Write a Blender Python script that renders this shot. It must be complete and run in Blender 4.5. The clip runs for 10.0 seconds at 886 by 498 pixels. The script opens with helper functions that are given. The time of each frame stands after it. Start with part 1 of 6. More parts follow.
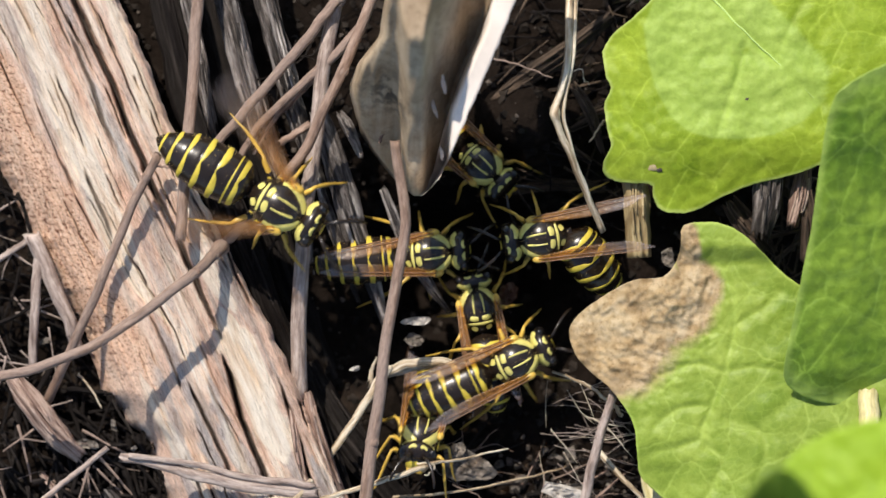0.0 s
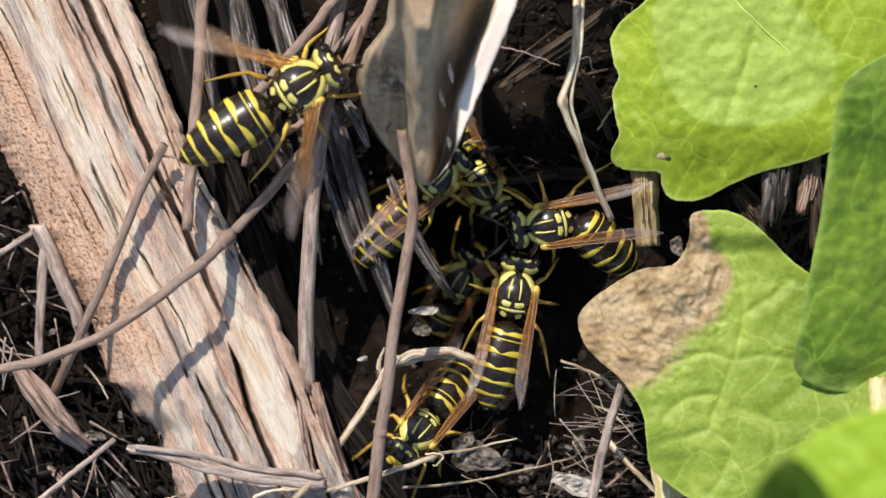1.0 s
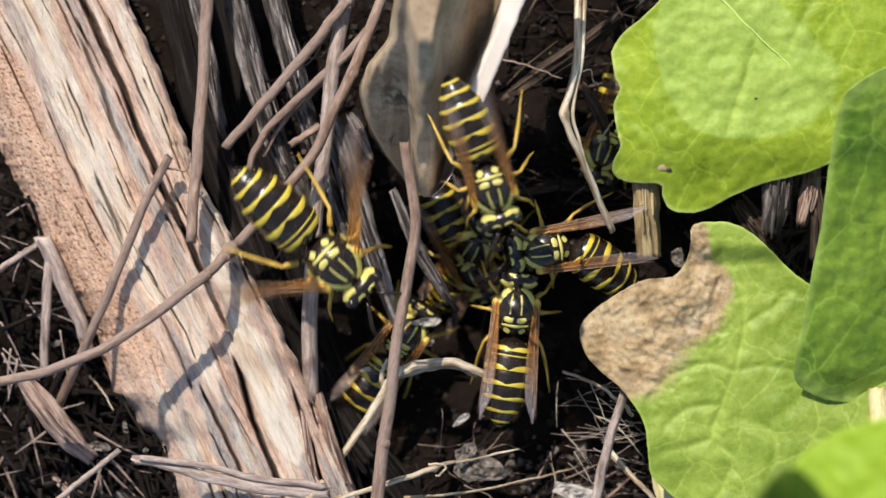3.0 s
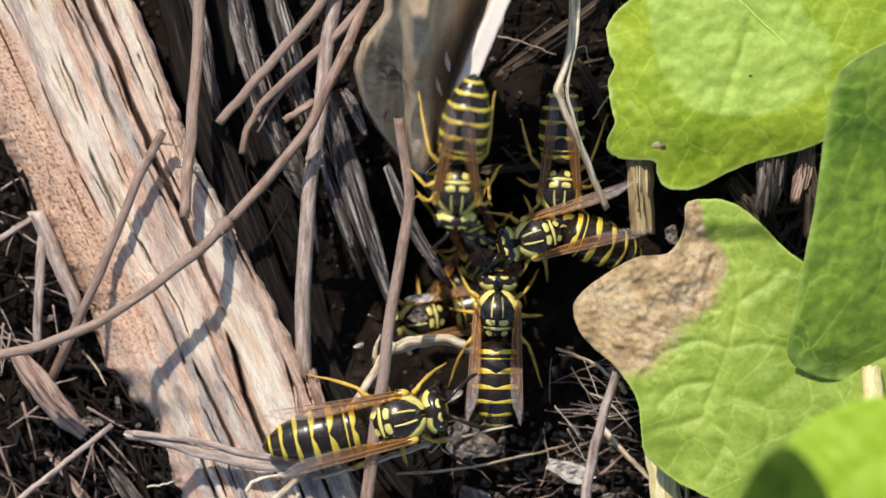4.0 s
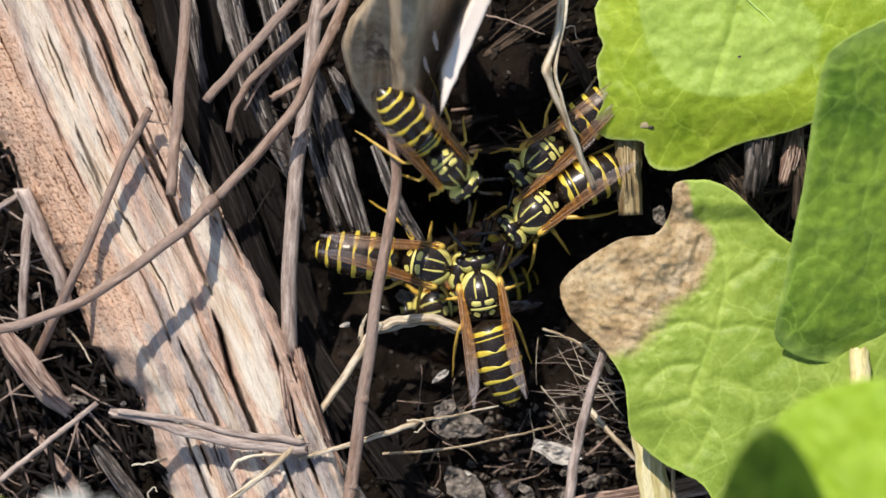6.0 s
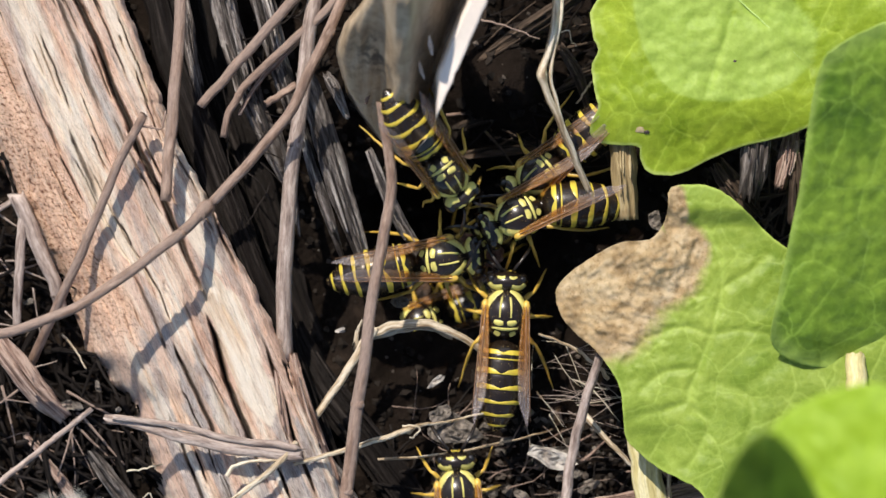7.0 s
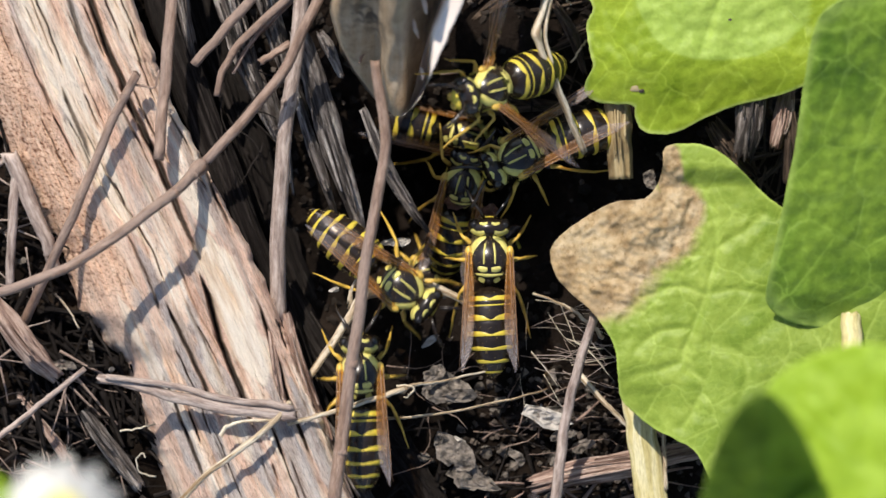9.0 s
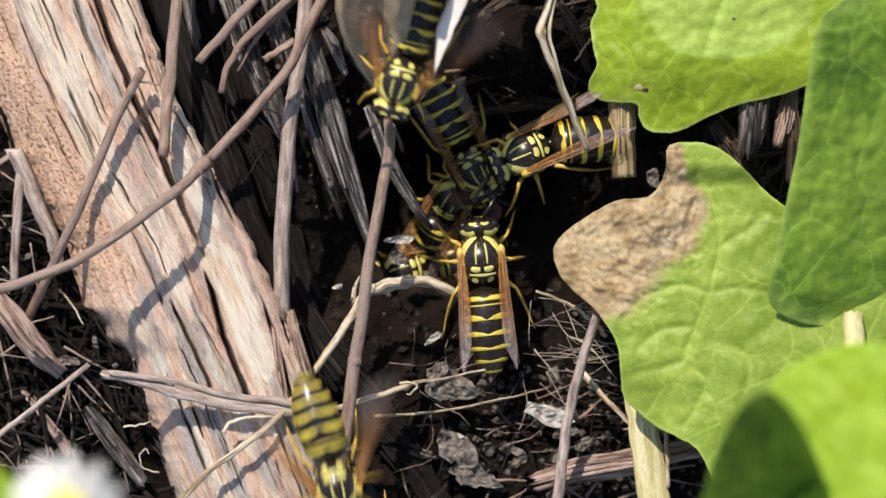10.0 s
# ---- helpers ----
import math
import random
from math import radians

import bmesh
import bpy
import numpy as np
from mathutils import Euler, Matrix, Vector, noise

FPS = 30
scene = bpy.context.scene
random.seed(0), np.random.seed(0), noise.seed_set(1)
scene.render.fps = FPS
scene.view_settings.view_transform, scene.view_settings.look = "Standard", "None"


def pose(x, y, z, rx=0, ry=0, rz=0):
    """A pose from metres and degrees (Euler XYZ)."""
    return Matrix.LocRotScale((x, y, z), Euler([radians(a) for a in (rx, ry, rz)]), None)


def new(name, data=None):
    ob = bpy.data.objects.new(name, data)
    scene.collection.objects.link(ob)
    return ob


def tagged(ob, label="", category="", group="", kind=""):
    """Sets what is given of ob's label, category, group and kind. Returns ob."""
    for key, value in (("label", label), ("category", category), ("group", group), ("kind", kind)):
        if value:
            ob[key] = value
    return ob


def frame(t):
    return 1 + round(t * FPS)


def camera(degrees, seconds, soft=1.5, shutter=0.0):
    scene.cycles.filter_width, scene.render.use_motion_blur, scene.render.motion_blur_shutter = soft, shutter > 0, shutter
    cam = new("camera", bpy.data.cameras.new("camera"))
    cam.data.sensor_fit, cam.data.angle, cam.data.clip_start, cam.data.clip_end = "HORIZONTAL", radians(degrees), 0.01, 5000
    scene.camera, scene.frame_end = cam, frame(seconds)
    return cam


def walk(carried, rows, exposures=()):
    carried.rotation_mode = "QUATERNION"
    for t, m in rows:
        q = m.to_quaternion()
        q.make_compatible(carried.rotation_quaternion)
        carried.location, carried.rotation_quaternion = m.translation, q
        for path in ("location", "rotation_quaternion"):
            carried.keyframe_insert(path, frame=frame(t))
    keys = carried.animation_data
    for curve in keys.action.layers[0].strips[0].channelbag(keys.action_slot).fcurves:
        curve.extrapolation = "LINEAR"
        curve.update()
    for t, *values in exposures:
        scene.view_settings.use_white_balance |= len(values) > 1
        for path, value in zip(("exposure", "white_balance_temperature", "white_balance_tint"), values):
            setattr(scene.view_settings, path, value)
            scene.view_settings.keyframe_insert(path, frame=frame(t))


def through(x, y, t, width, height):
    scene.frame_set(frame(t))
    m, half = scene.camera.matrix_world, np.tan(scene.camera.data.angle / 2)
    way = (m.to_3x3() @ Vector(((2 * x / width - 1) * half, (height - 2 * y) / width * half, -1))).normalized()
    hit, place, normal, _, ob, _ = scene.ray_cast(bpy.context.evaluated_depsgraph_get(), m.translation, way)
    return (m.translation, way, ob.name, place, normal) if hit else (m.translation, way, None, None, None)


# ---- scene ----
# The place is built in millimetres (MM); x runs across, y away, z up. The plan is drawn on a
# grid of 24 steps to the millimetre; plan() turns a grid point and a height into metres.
MM = 0.001
EYE = 500.0


def plan(u, v, z=0.0):
    k = (1 - z / EYE) / 24
    return Vector(((u - 784) * k, (441 - v) * k, z))


# ---- camera: a long lens half a metre above the nest, held by hand ----
cam = camera(7.477, 10.0, soft=1.5, shutter=0.5)
cam.data.dof.use_dof = True
cam.data.dof.focus_distance = 0.502
cam.data.dof.aperture_fstop = 34
PATH = [
    (0, 503.65, 0.5034, -0.0279, 0.011),
    (0.5, 501.71, 0.4373, 0.0528, -0.007),
    (1, 501.36, 0.4151, 0.0395, -0.219),
    (1.5, 503.95, 0.4319, -0.0570, -0.263),
    (2, 504.81, 0.8407, 0.2084, -0.600),
    (2.5, 506.59, 0.7650, 0.2072, -0.472),
    (2.7, 505.44, 0.5877, 0.1540, -0.398),
    (3.8, 504.03, 0.4154, -0.0337, -0.040),
    (4, 504.11, 0.3093, 0.0058, -0.041),
    (4.5, 505.19, 0.2342, 0.0350, 0.126),
    (5, 505.23, 0.2478, 0.0686, 0.160),
    (5.5, 500.00, -0.0000, 0.0000, 0.000),
    (6, 502.69, 0.1371, -0.1063, 0.281),
    (6.2, 503.02, 0.1343, -0.1235, 0.270),
    (7.3, 501.00, 0.1915, -0.1473, 0.200),
    (7.5, 500.56, 0.1090, -0.1355, 0.195),
    (8, 499.16, 0.0834, -0.2991, -0.056),
    (8.5, 503.83, -0.0348, -0.3417, 0.172),
    (9, 500.16, -0.1631, -0.1959, 0.213),
    (9.5, 501.93, -0.1610, -0.1441, 0.315),
    (10, 501.28, -0.1848, -0.1651, 0.438),
]
walk(cam, [(t, pose(0, 0, h * MM, rx, ry, rz)) for t, h, rx, ry, rz in PATH])

# ---- light: high sun from behind the log, clear sky ----
SUN_PLAN = Vector((-0.44, 0.90)).normalized()
SUN_UP = 50.0
world = bpy.data.worlds.new("sky")
scene.world = world
world.use_nodes = True
wn = world.node_tree
sky = wn.nodes.new("ShaderNodeTexSky")
sky.sky_type = 'NISHITA'
sky.sun_disc = False
sky.sun_elevation = radians(SUN_UP)
sky.sun_rotation = math.atan2(SUN_PLAN.x, SUN_PLAN.y)
wn.nodes["Background"].inputs["Strength"].default_value = 0.14
wn.links.new(sky.outputs[0], wn.nodes["Background"].inputs["Color"])
lamp = bpy.data.lights.new("sun", 'SUN')
lamp.energy, lamp.angle, lamp.color = 4.6, radians(0.55), (1.0, 0.925, 0.835)
sun = new("sun", lamp)
c_up = math.cos(radians(SUN_UP))
sun_from = Vector((SUN_PLAN.x * c_up, SUN_PLAN.y * c_up, math.sin(radians(SUN_UP))))
sun.matrix_world = Matrix.Translation(sun_from) @ sun_from.to_track_quat("Z", "Y").to_matrix().to_4x4()
scene.view_settings.exposure = 0.18


# ---- materials ----
def node_mat(name, rough=0.6, spec=0.4):
    m = bpy.data.materials.new(name)
    m.use_nodes = True
    b = m.node_tree.nodes["Principled BSDF"]
    b.inputs["Roughness"].default_value = rough
    b.inputs["Specular IOR Level"].default_value = spec
    return m, m.node_tree, b


def ramp(nt, fac, stops):
    n = nt.nodes.new("ShaderNodeValToRGB")
    e = n.color_ramp.elements
    while len(e) < len(stops):
        e.new(0.5)
    for el, (p, c) in zip(e, stops):
        el.position = p
        el.color = (*c, 1) if len(c) == 3 else c
    nt.links.new(fac, n.inputs[0])
    return n.outputs[0]


def noise_node(nt, vec, scale, detail=6, stretch=(1, 1, 1), shift=(0, 0, 0)):
    mp = nt.nodes.new("ShaderNodeMapping")
    mp.inputs["Scale"].default_value = stretch
    mp.inputs["Location"].default_value = shift
    nt.links.new(vec, mp.inputs[0])
    n = nt.nodes.new("ShaderNodeTexNoise")
    n.inputs["Scale"].default_value = scale
    n.inputs["Detail"].default_value = detail
    n.inputs["Roughness"].default_value = 0.62
    nt.links.new(mp.outputs[0], n.inputs["Vector"])
    return n.outputs[0]


def mix(nt, fac, a, b, kind='MIX'):
    n = nt.nodes.new("ShaderNodeMix")
    n.data_type, n.blend_type = 'RGBA', kind
    for sock, v in ((n.inputs[0], fac), (n.inputs[6], a), (n.inputs[7], b)):
        if isinstance(v, (int, float)):
            sock.default_value = v
        elif isinstance(v, tuple):
            sock.default_value = (*v, 1)
        else:
            nt.links.new(v, sock)
    return n.outputs[2]


def bump(nt, b, height, dist, strength=0.6, before=None):
    n = nt.nodes.new("ShaderNodeBump")
    n.inputs["Strength"].default_value = strength
    n.inputs["Distance"].default_value = dist
    nt.links.new(height, n.inputs["Height"])
    if before is not None:
        nt.links.new(before, n.inputs["Normal"])
    nt.links.new(n.outputs[0], b.inputs["Normal"])
    return n.outputs[0]


def coords(nt, which):
    return nt.nodes.new("ShaderNodeTexCoord").outputs[which]


def random_shift(nt, vec):
    """Each object sees its own stretch of the grain."""
    info = nt.nodes.new("ShaderNodeObjectInfo")
    add = nt.nodes.new("ShaderNodeVectorMath")
    mul = nt.nodes.new("ShaderNodeMath")
    mul.operation = 'MULTIPLY'
    mul.inputs[1].default_value = 57.0
    nt.links.new(info.outputs["Random"], mul.inputs[0])
    nt.links.new(vec, add.inputs[0])
    nt.links.new(mul.outputs[0], add.inputs[1])
    return add.outputs[0]


def wood(name, dark, mid, light, rough=0.75, grey=None, relief=0.00006, grain=(2.6, 0.16, 1), steep=0.18):
    """Fibrous wood or straw; the grain runs along v of the grain map, in millimetres."""
    m, nt, b = node_mat(name, rough, 0.3)
    uv = random_shift(nt, coords(nt, "UV"))
    g1 = noise_node(nt, uv, 1.0, 8, grain)
    g2 = noise_node(nt, uv, 0.6, 5, (1.6, 0.16, 1), (9, 4, 0))
    g3 = noise_node(nt, uv, 7.0, 4, (1, 0.25, 1), (3, 1, 0))
    col = ramp(nt, g1, [(0.47 - steep, dark), (0.48, mid), (0.48 + steep, light)])
    if grey:
        col = mix(nt, ramp(nt, g2, [(0.42, (0, 0, 0)), (0.60, (1, 1, 1))]), col, grey)
    col = mix(nt, 0.5, col, ramp(nt, g3, [(0.3, (0.45, 0.42, 0.4)), (0.6, (1, 1, 1))]), 'MULTIPLY')
    nt.links.new(col, b.inputs["Base Color"])
    n1 = bump(nt, b, g1, relief * 2.2, 0.8)
    bump(nt, b, g3, relief, 0.8, n1)
    return m


def plain(name, col, rough=0.4, spec=0.5, vary=0.25, scale=900.0, relief=0.0):
    m, nt, b = node_mat(name, rough, spec)
    ob = coords(nt, "Object")
    n = noise_node(nt, ob, scale, 5)
    lo = tuple(c * (1 - vary) for c in col)
    hi = tuple(min(1, c * (1 + vary)) for c in col)
    nt.links.new(ramp(nt, n, [(0.3, lo), (0.7, hi)]), b.inputs["Base Color"])
    if relief:
        bump(nt, b, noise_node(nt, ob, scale * 4, 4), relief)
    return m


def leaf_mat(name, deep, bright, rough=0.52, dead=False, through=0.35, cell=260.0, gloss=0.25, patch=None, edge_tint=None, span=(0.32, 0.68)):
    m, nt, b = node_mat(name, rough, gloss)
    ob = coords(nt, "Object")
    warp = noise_node(nt, ob, 220.0, 4)
    add = nt.nodes.new("ShaderNodeVectorMath")
    add.operation = 'MULTIPLY_ADD'
    add.inputs[1].default_value = (0.0022,) * 3
    nt.links.new(warp, add.inputs[0])
    nt.links.new(ob, add.inputs[2])
    vor = nt.nodes.new("ShaderNodeTexVoronoi")
    vor.feature = 'DISTANCE_TO_EDGE'
    vor.inputs["Scale"].default_value = cell
    nt.links.new(add.outputs[0], vor.inputs["Vector"])
    fine = nt.nodes.new("ShaderNodeTexVoronoi")
    fine.feature = 'DISTANCE_TO_EDGE'
    fine.inputs["Scale"].default_value = cell * 4.3
    nt.links.new(add.outputs[0], fine.inputs["Vector"])
    n1 = noise_node(nt, ob, 150.0, 6)
    n2 = noise_node(nt, ob, 2600.0, 4)
    col = ramp(nt, n1, [(span[0], deep), (span[1], bright)])
    veins = ramp(nt, vor.outputs["Distance"], [(0.0, (1, 1, 1)), (0.035, (0, 0, 0))])
    thin = ramp(nt, fine.outputs["Distance"], [(0.0, (1, 1, 1)), (0.06, (0, 0, 0))])
    pale = tuple(min(1, c * 1.25 + 0.03) for c in bright)
    half = nt.nodes.new("ShaderNodeMath")
    half.operation = 'MULTIPLY'
    half.inputs[1].default_value = 0.48
    nt.links.new(veins, half.inputs[0])
    col = mix(nt, half.outputs[0], col, pale)
    faint = nt.nodes.new("ShaderNodeMath")
    faint.operation = 'MULTIPLY'
    faint.inputs[1].default_value = 0.22
    nt.links.new(thin, faint.inputs[0])
    col = mix(nt, faint.outputs[0], col, pale)
    crease = nt.nodes.new("ShaderNodeAttribute")
    crease.attribute_name = "crease"
    col = mix(nt, crease.outputs["Fac"], col, edge_tint or pale)
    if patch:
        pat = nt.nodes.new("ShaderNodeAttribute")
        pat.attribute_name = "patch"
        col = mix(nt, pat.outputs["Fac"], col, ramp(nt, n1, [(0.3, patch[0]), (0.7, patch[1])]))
    col = mix(nt, 0.30, col, ramp(nt, n2, [(0.36, (0.50, 0.60, 0.36)), (0.58, (1, 1, 1))]), 'MULTIPLY')
    n3 = noise_node(nt, ob, 620.0, 7, (1, 1, 1), (3, 5, 0))
    col = mix(nt, 0.44, col, ramp(nt, n3, [(0.36, (0.62, 0.70, 0.50)), (0.60, (1, 1, 1))]), 'MULTIPLY')
    if dead:
        at = nt.nodes.new("ShaderNodeAttribute")
        at.attribute_name = "dead"
        edge = nt.nodes.new("ShaderNodeMath")
        edge.operation = 'ADD'
        nz = nt.nodes.new("ShaderNodeMath")
        nz.operation = 'MULTIPLY_ADD'
        nz.inputs[1].default_value = 0.40
        nz.inputs[2].default_value = -0.20
        nt.links.new(noise_node(nt, ob, 650.0, 8), nz.inputs[0])
        nt.links.new(at.outputs["Fac"], edge.inputs[0])
        nt.links.new(nz.outputs[0], edge.inputs[1])
        mask = ramp(nt, edge.outputs[0], [(0.36, (0, 0, 0)), (0.66, (1, 1, 1))])
        brown = ramp(nt, noise_node(nt, ob, 1300.0, 9),
                     [(0.3, (0.40, 0.28, 0.15)), (0.45, (0.54, 0.41, 0.235)), (0.62, (0.66, 0.53, 0.34))])
        brown = mix(nt, 0.62, brown, ramp(nt, noise_node(nt, ob, 300.0, 8, (1, 1, 1), (7, 2, 0)), [(0.36, (0.42, 0.34, 0.26)), (0.46, (0.80, 0.70, 0.58)), (0.58, (1, 1, 1))]), 'MULTIPLY')
        brown = mix(nt, 0.5, brown, ramp(nt, noise_node(nt, ob, 2400.0, 6, (1, 1, 1), (3, 8, 0)), [(0.36, (0.42, 0.34, 0.28)), (0.48, (1, 1, 1))]), 'MULTIPLY')
        col = mix(nt, mask, col, brown)
        rr = nt.nodes.new("ShaderNodeMath")
        rr.operation = 'MULTIPLY_ADD'
        rr.inputs[1].default_value = 0.45
        rr.inputs[2].default_value = rough
        nt.links.new(mask, rr.inputs[0])
        nt.links.new(rr.outputs[0], b.inputs["Roughness"])
    nt.links.new(col, b.inputs["Base Color"])
    k1 = bump(nt, b, ramp(nt, vor.outputs["Distance"], [(0.0, (0, 0, 0)), (0.22, (1, 1, 1))]), 0.00012, 0.5)
    k2 = bump(nt, b, fine.outputs["Distance"], 0.00006, 0.45, k1)
    k3 = bump(nt, b, n3, 0.00007, 0.5, k2)
    bump(nt, b, n2, 0.00006, 0.7, k3)
    tr = nt.nodes.new("ShaderNodeBsdfTranslucent")
    nt.links.new(mix(nt, 0.35, col, (0.50, 0.62, 0.05)), tr.inputs["Color"])
    ms = nt.nodes.new("ShaderNodeMixShader")
    ms.inputs[0].default_value = through
    nt.links.new(b.outputs[0], ms.inputs[1])
    nt.links.new(tr.outputs[0], ms.inputs[2])
    nt.links.new(ms.outputs[0], nt.nodes["Material Output"].inputs[0])
    return m


def soil_mat():
    m, nt, b = node_mat("dark_soil", 0.95, 0.06)
    ob = coords(nt, "Object")
    n1 = noise_node(nt, ob, 300.0, 8)
    n2 = noise_node(nt, ob, 2200.0, 6)
    n3 = noise_node(nt, ob, 40.0, 4)
    col = ramp(nt, n1, [(0.3, (0.009, 0.0065, 0.0045)), (0.55, (0.018, 0.013, 0.010)), (0.75, (0.048, 0.034, 0.025))])
    col = mix(nt, 0.5, col, ramp(nt, n2, [(0.3, (0.4, 0.38, 0.36)), (0.7, (1, 1, 1))]), 'MULTIPLY')
    col = mix(nt, 0.4, col, ramp(nt, n3, [(0.3, (0.5, 0.45, 0.4)), (0.7, (1, 1, 1))]), 'MULTIPLY')
    nt.links.new(col, b.inputs["Base Color"])
    bump(nt, b, n2, 0.0003, 0.9, bump(nt, b, n1, 0.0006, 0.8))
    return m


def log_mat():
    """Weathered split wood: cream, grey and pink-brown streaks, a speckled brown bark side."""
    m, nt, b = node_mat("weathered_log", 0.7, 0.3)
    uv = coords(nt, "UV")
    streak = noise_node(nt, uv, 1.0, 8, (1.5, 0.10, 1))
    wide = noise_node(nt, uv, 0.42, 5, (1.3, 0.16, 1), (4, 2, 0))
    greys = noise_node(nt, uv, 0.5, 6, (1.6, 0.12, 1), (14, 7, 0))
    fine = noise_node(nt, uv, 8.0, 8, (1.8, 0.22, 1), (2, 3, 0))
    speck = noise_node(nt, uv, 4.2, 5, (1, 0.8, 1), (8, 1, 0))
    col = ramp(nt, streak, [(0.30, (0.34, 0.20, 0.14)), (0.39, (0.68, 0.49, 0.36)), (0.48, (0.86, 0.69, 0.54)), (0.60, (0.95, 0.86, 0.73))])
    pink = ramp(nt, wide, [(0.40, (0, 0, 0)), (0.55, (0.86, 0.86, 0.86))])
    col = mix(nt, pink, col, ramp(nt, fine, [(0.3, (0.56, 0.35, 0.26)), (0.65, (0.84, 0.61, 0.48))]))
    gm = ramp(nt, greys, [(0.51, (0, 0, 0)), (0.62, (0.62, 0.62, 0.62))])
    col = mix(nt, gm, col, ramp(nt, fine, [(0.3, (0.19, 0.175, 0.17)), (0.65, (0.48, 0.45, 0.42))]))
    bare = nt.nodes.new("ShaderNodeAttribute")
    bare.attribute_name = "bare"
    col = mix(nt, bare.outputs["Fac"], col, ramp(nt, streak, [(0.32, (0.62, 0.43, 0.28)), (0.42, (0.82, 0.66, 0.47)), (0.54, (0.92, 0.82, 0.66))]))
    worn = nt.nodes.new("ShaderNodeAttribute")
    worn.attribute_name = "weathered"
    col = mix(nt, worn.outputs["Fac"], col, ramp(nt, fine, [(0.3, (0.20, 0.20, 0.215)), (0.5, (0.40, 0.39, 0.395)), (0.66, (0.62, 0.58, 0.55))]))
    at = nt.nodes.new("ShaderNodeAttribute")
    at.attribute_name = "bark"
    bark = ramp(nt, speck, [(0.39, (0.26, 0.12, 0.07)), (0.455, (0.74, 0.48, 0.33)), (0.62, (0.88, 0.64, 0.47))])
    col = mix(nt, at.outputs["Fac"], col, bark)
    col = mix(nt, 0.45, col, ramp(nt, fine, [(0.33, (0.30, 0.25, 0.22)), (0.43, (1, 1, 1))]), 'MULTIPLY')
    blot = noise_node(nt, uv, 1.1, 7, (1.2, 0.42, 1), (11, 3, 0))
    col = mix(nt, 0.5, col, ramp(nt, blot, [(0.34, (0.50, 0.36, 0.30)), (0.47, (0.95, 0.86, 0.80)), (0.62, (1.0, 1.0, 1.0))]), 'MULTIPLY')
    lines = noise_node(nt, uv, 3.2, 5, (1.8, 0.07, 1), (21, 5, 0))
    col = mix(nt, 0.7, col, ramp(nt, lines, [(0.30, (0.16, 0.11, 0.09)), (0.37, (1, 1, 1))]), 'MULTIPLY')
    clean = nt.nodes.new("ShaderNodeMath")
    clean.operation = 'MULTIPLY'
    clean.inputs[1].default_value = 0.75
    nt.links.new(bare.outputs["Fac"], clean.inputs[0])
    col = mix(nt, clean.outputs[0], col, ramp(nt, streak, [(0.34, (0.72, 0.55, 0.39)), (0.50, (0.92, 0.82, 0.68))]))
    dots = noise_node(nt, uv, 7.0, 3, (1, 0.6, 1), (5, 9, 0))
    # Cracks go near black: dark inner wood plus the crack's shade, as colour.
    crack_shade = nt.nodes.new("ShaderNodeAttribute")
    crack_shade.attribute_name = "split"
    col = mix(nt, crack_shade.outputs["Fac"], col, ramp(nt, fine, [(0.3, (0.02, 0.014, 0.011)), (0.7, (0.07, 0.05, 0.04))]))
    col = mix(nt, 0.7, col, ramp(nt, dots, [(0.29, (0.16, 0.11, 0.09)), (0.35, (1, 1, 1))]), 'MULTIPLY')
    fibre = noise_node(nt, uv, 5.0, 6, (3.0, 0.055, 1), (31, 2, 0))
    col = mix(nt, 0.5, col, ramp(nt, fibre, [(0.34, (0.26, 0.21, 0.19)), (0.43, (1, 1, 1))]), 'MULTIPLY')
    grit = noise_node(nt, uv, 15.0, 6, (1.2, 0.45, 1), (6, 17, 0))
    col = mix(nt, 0.55, col, ramp(nt, grit, [(0.33, (0.22, 0.18, 0.165)), (0.42, (1, 1, 1))]), 'MULTIPLY')
    nt.links.new(col, b.inputs["Base Color"])
    k1 = bump(nt, b, streak, 0.0002, 0.8, bump(nt, b, grit, 0.00005, 0.6, bump(nt, b, fibre, 0.00012, 0.6)))
    k2 = bump(nt, b, lines, 0.0003, 0.9, k1)
    bump(nt, b, fine, 0.00018, 0.9, k2)
    return m


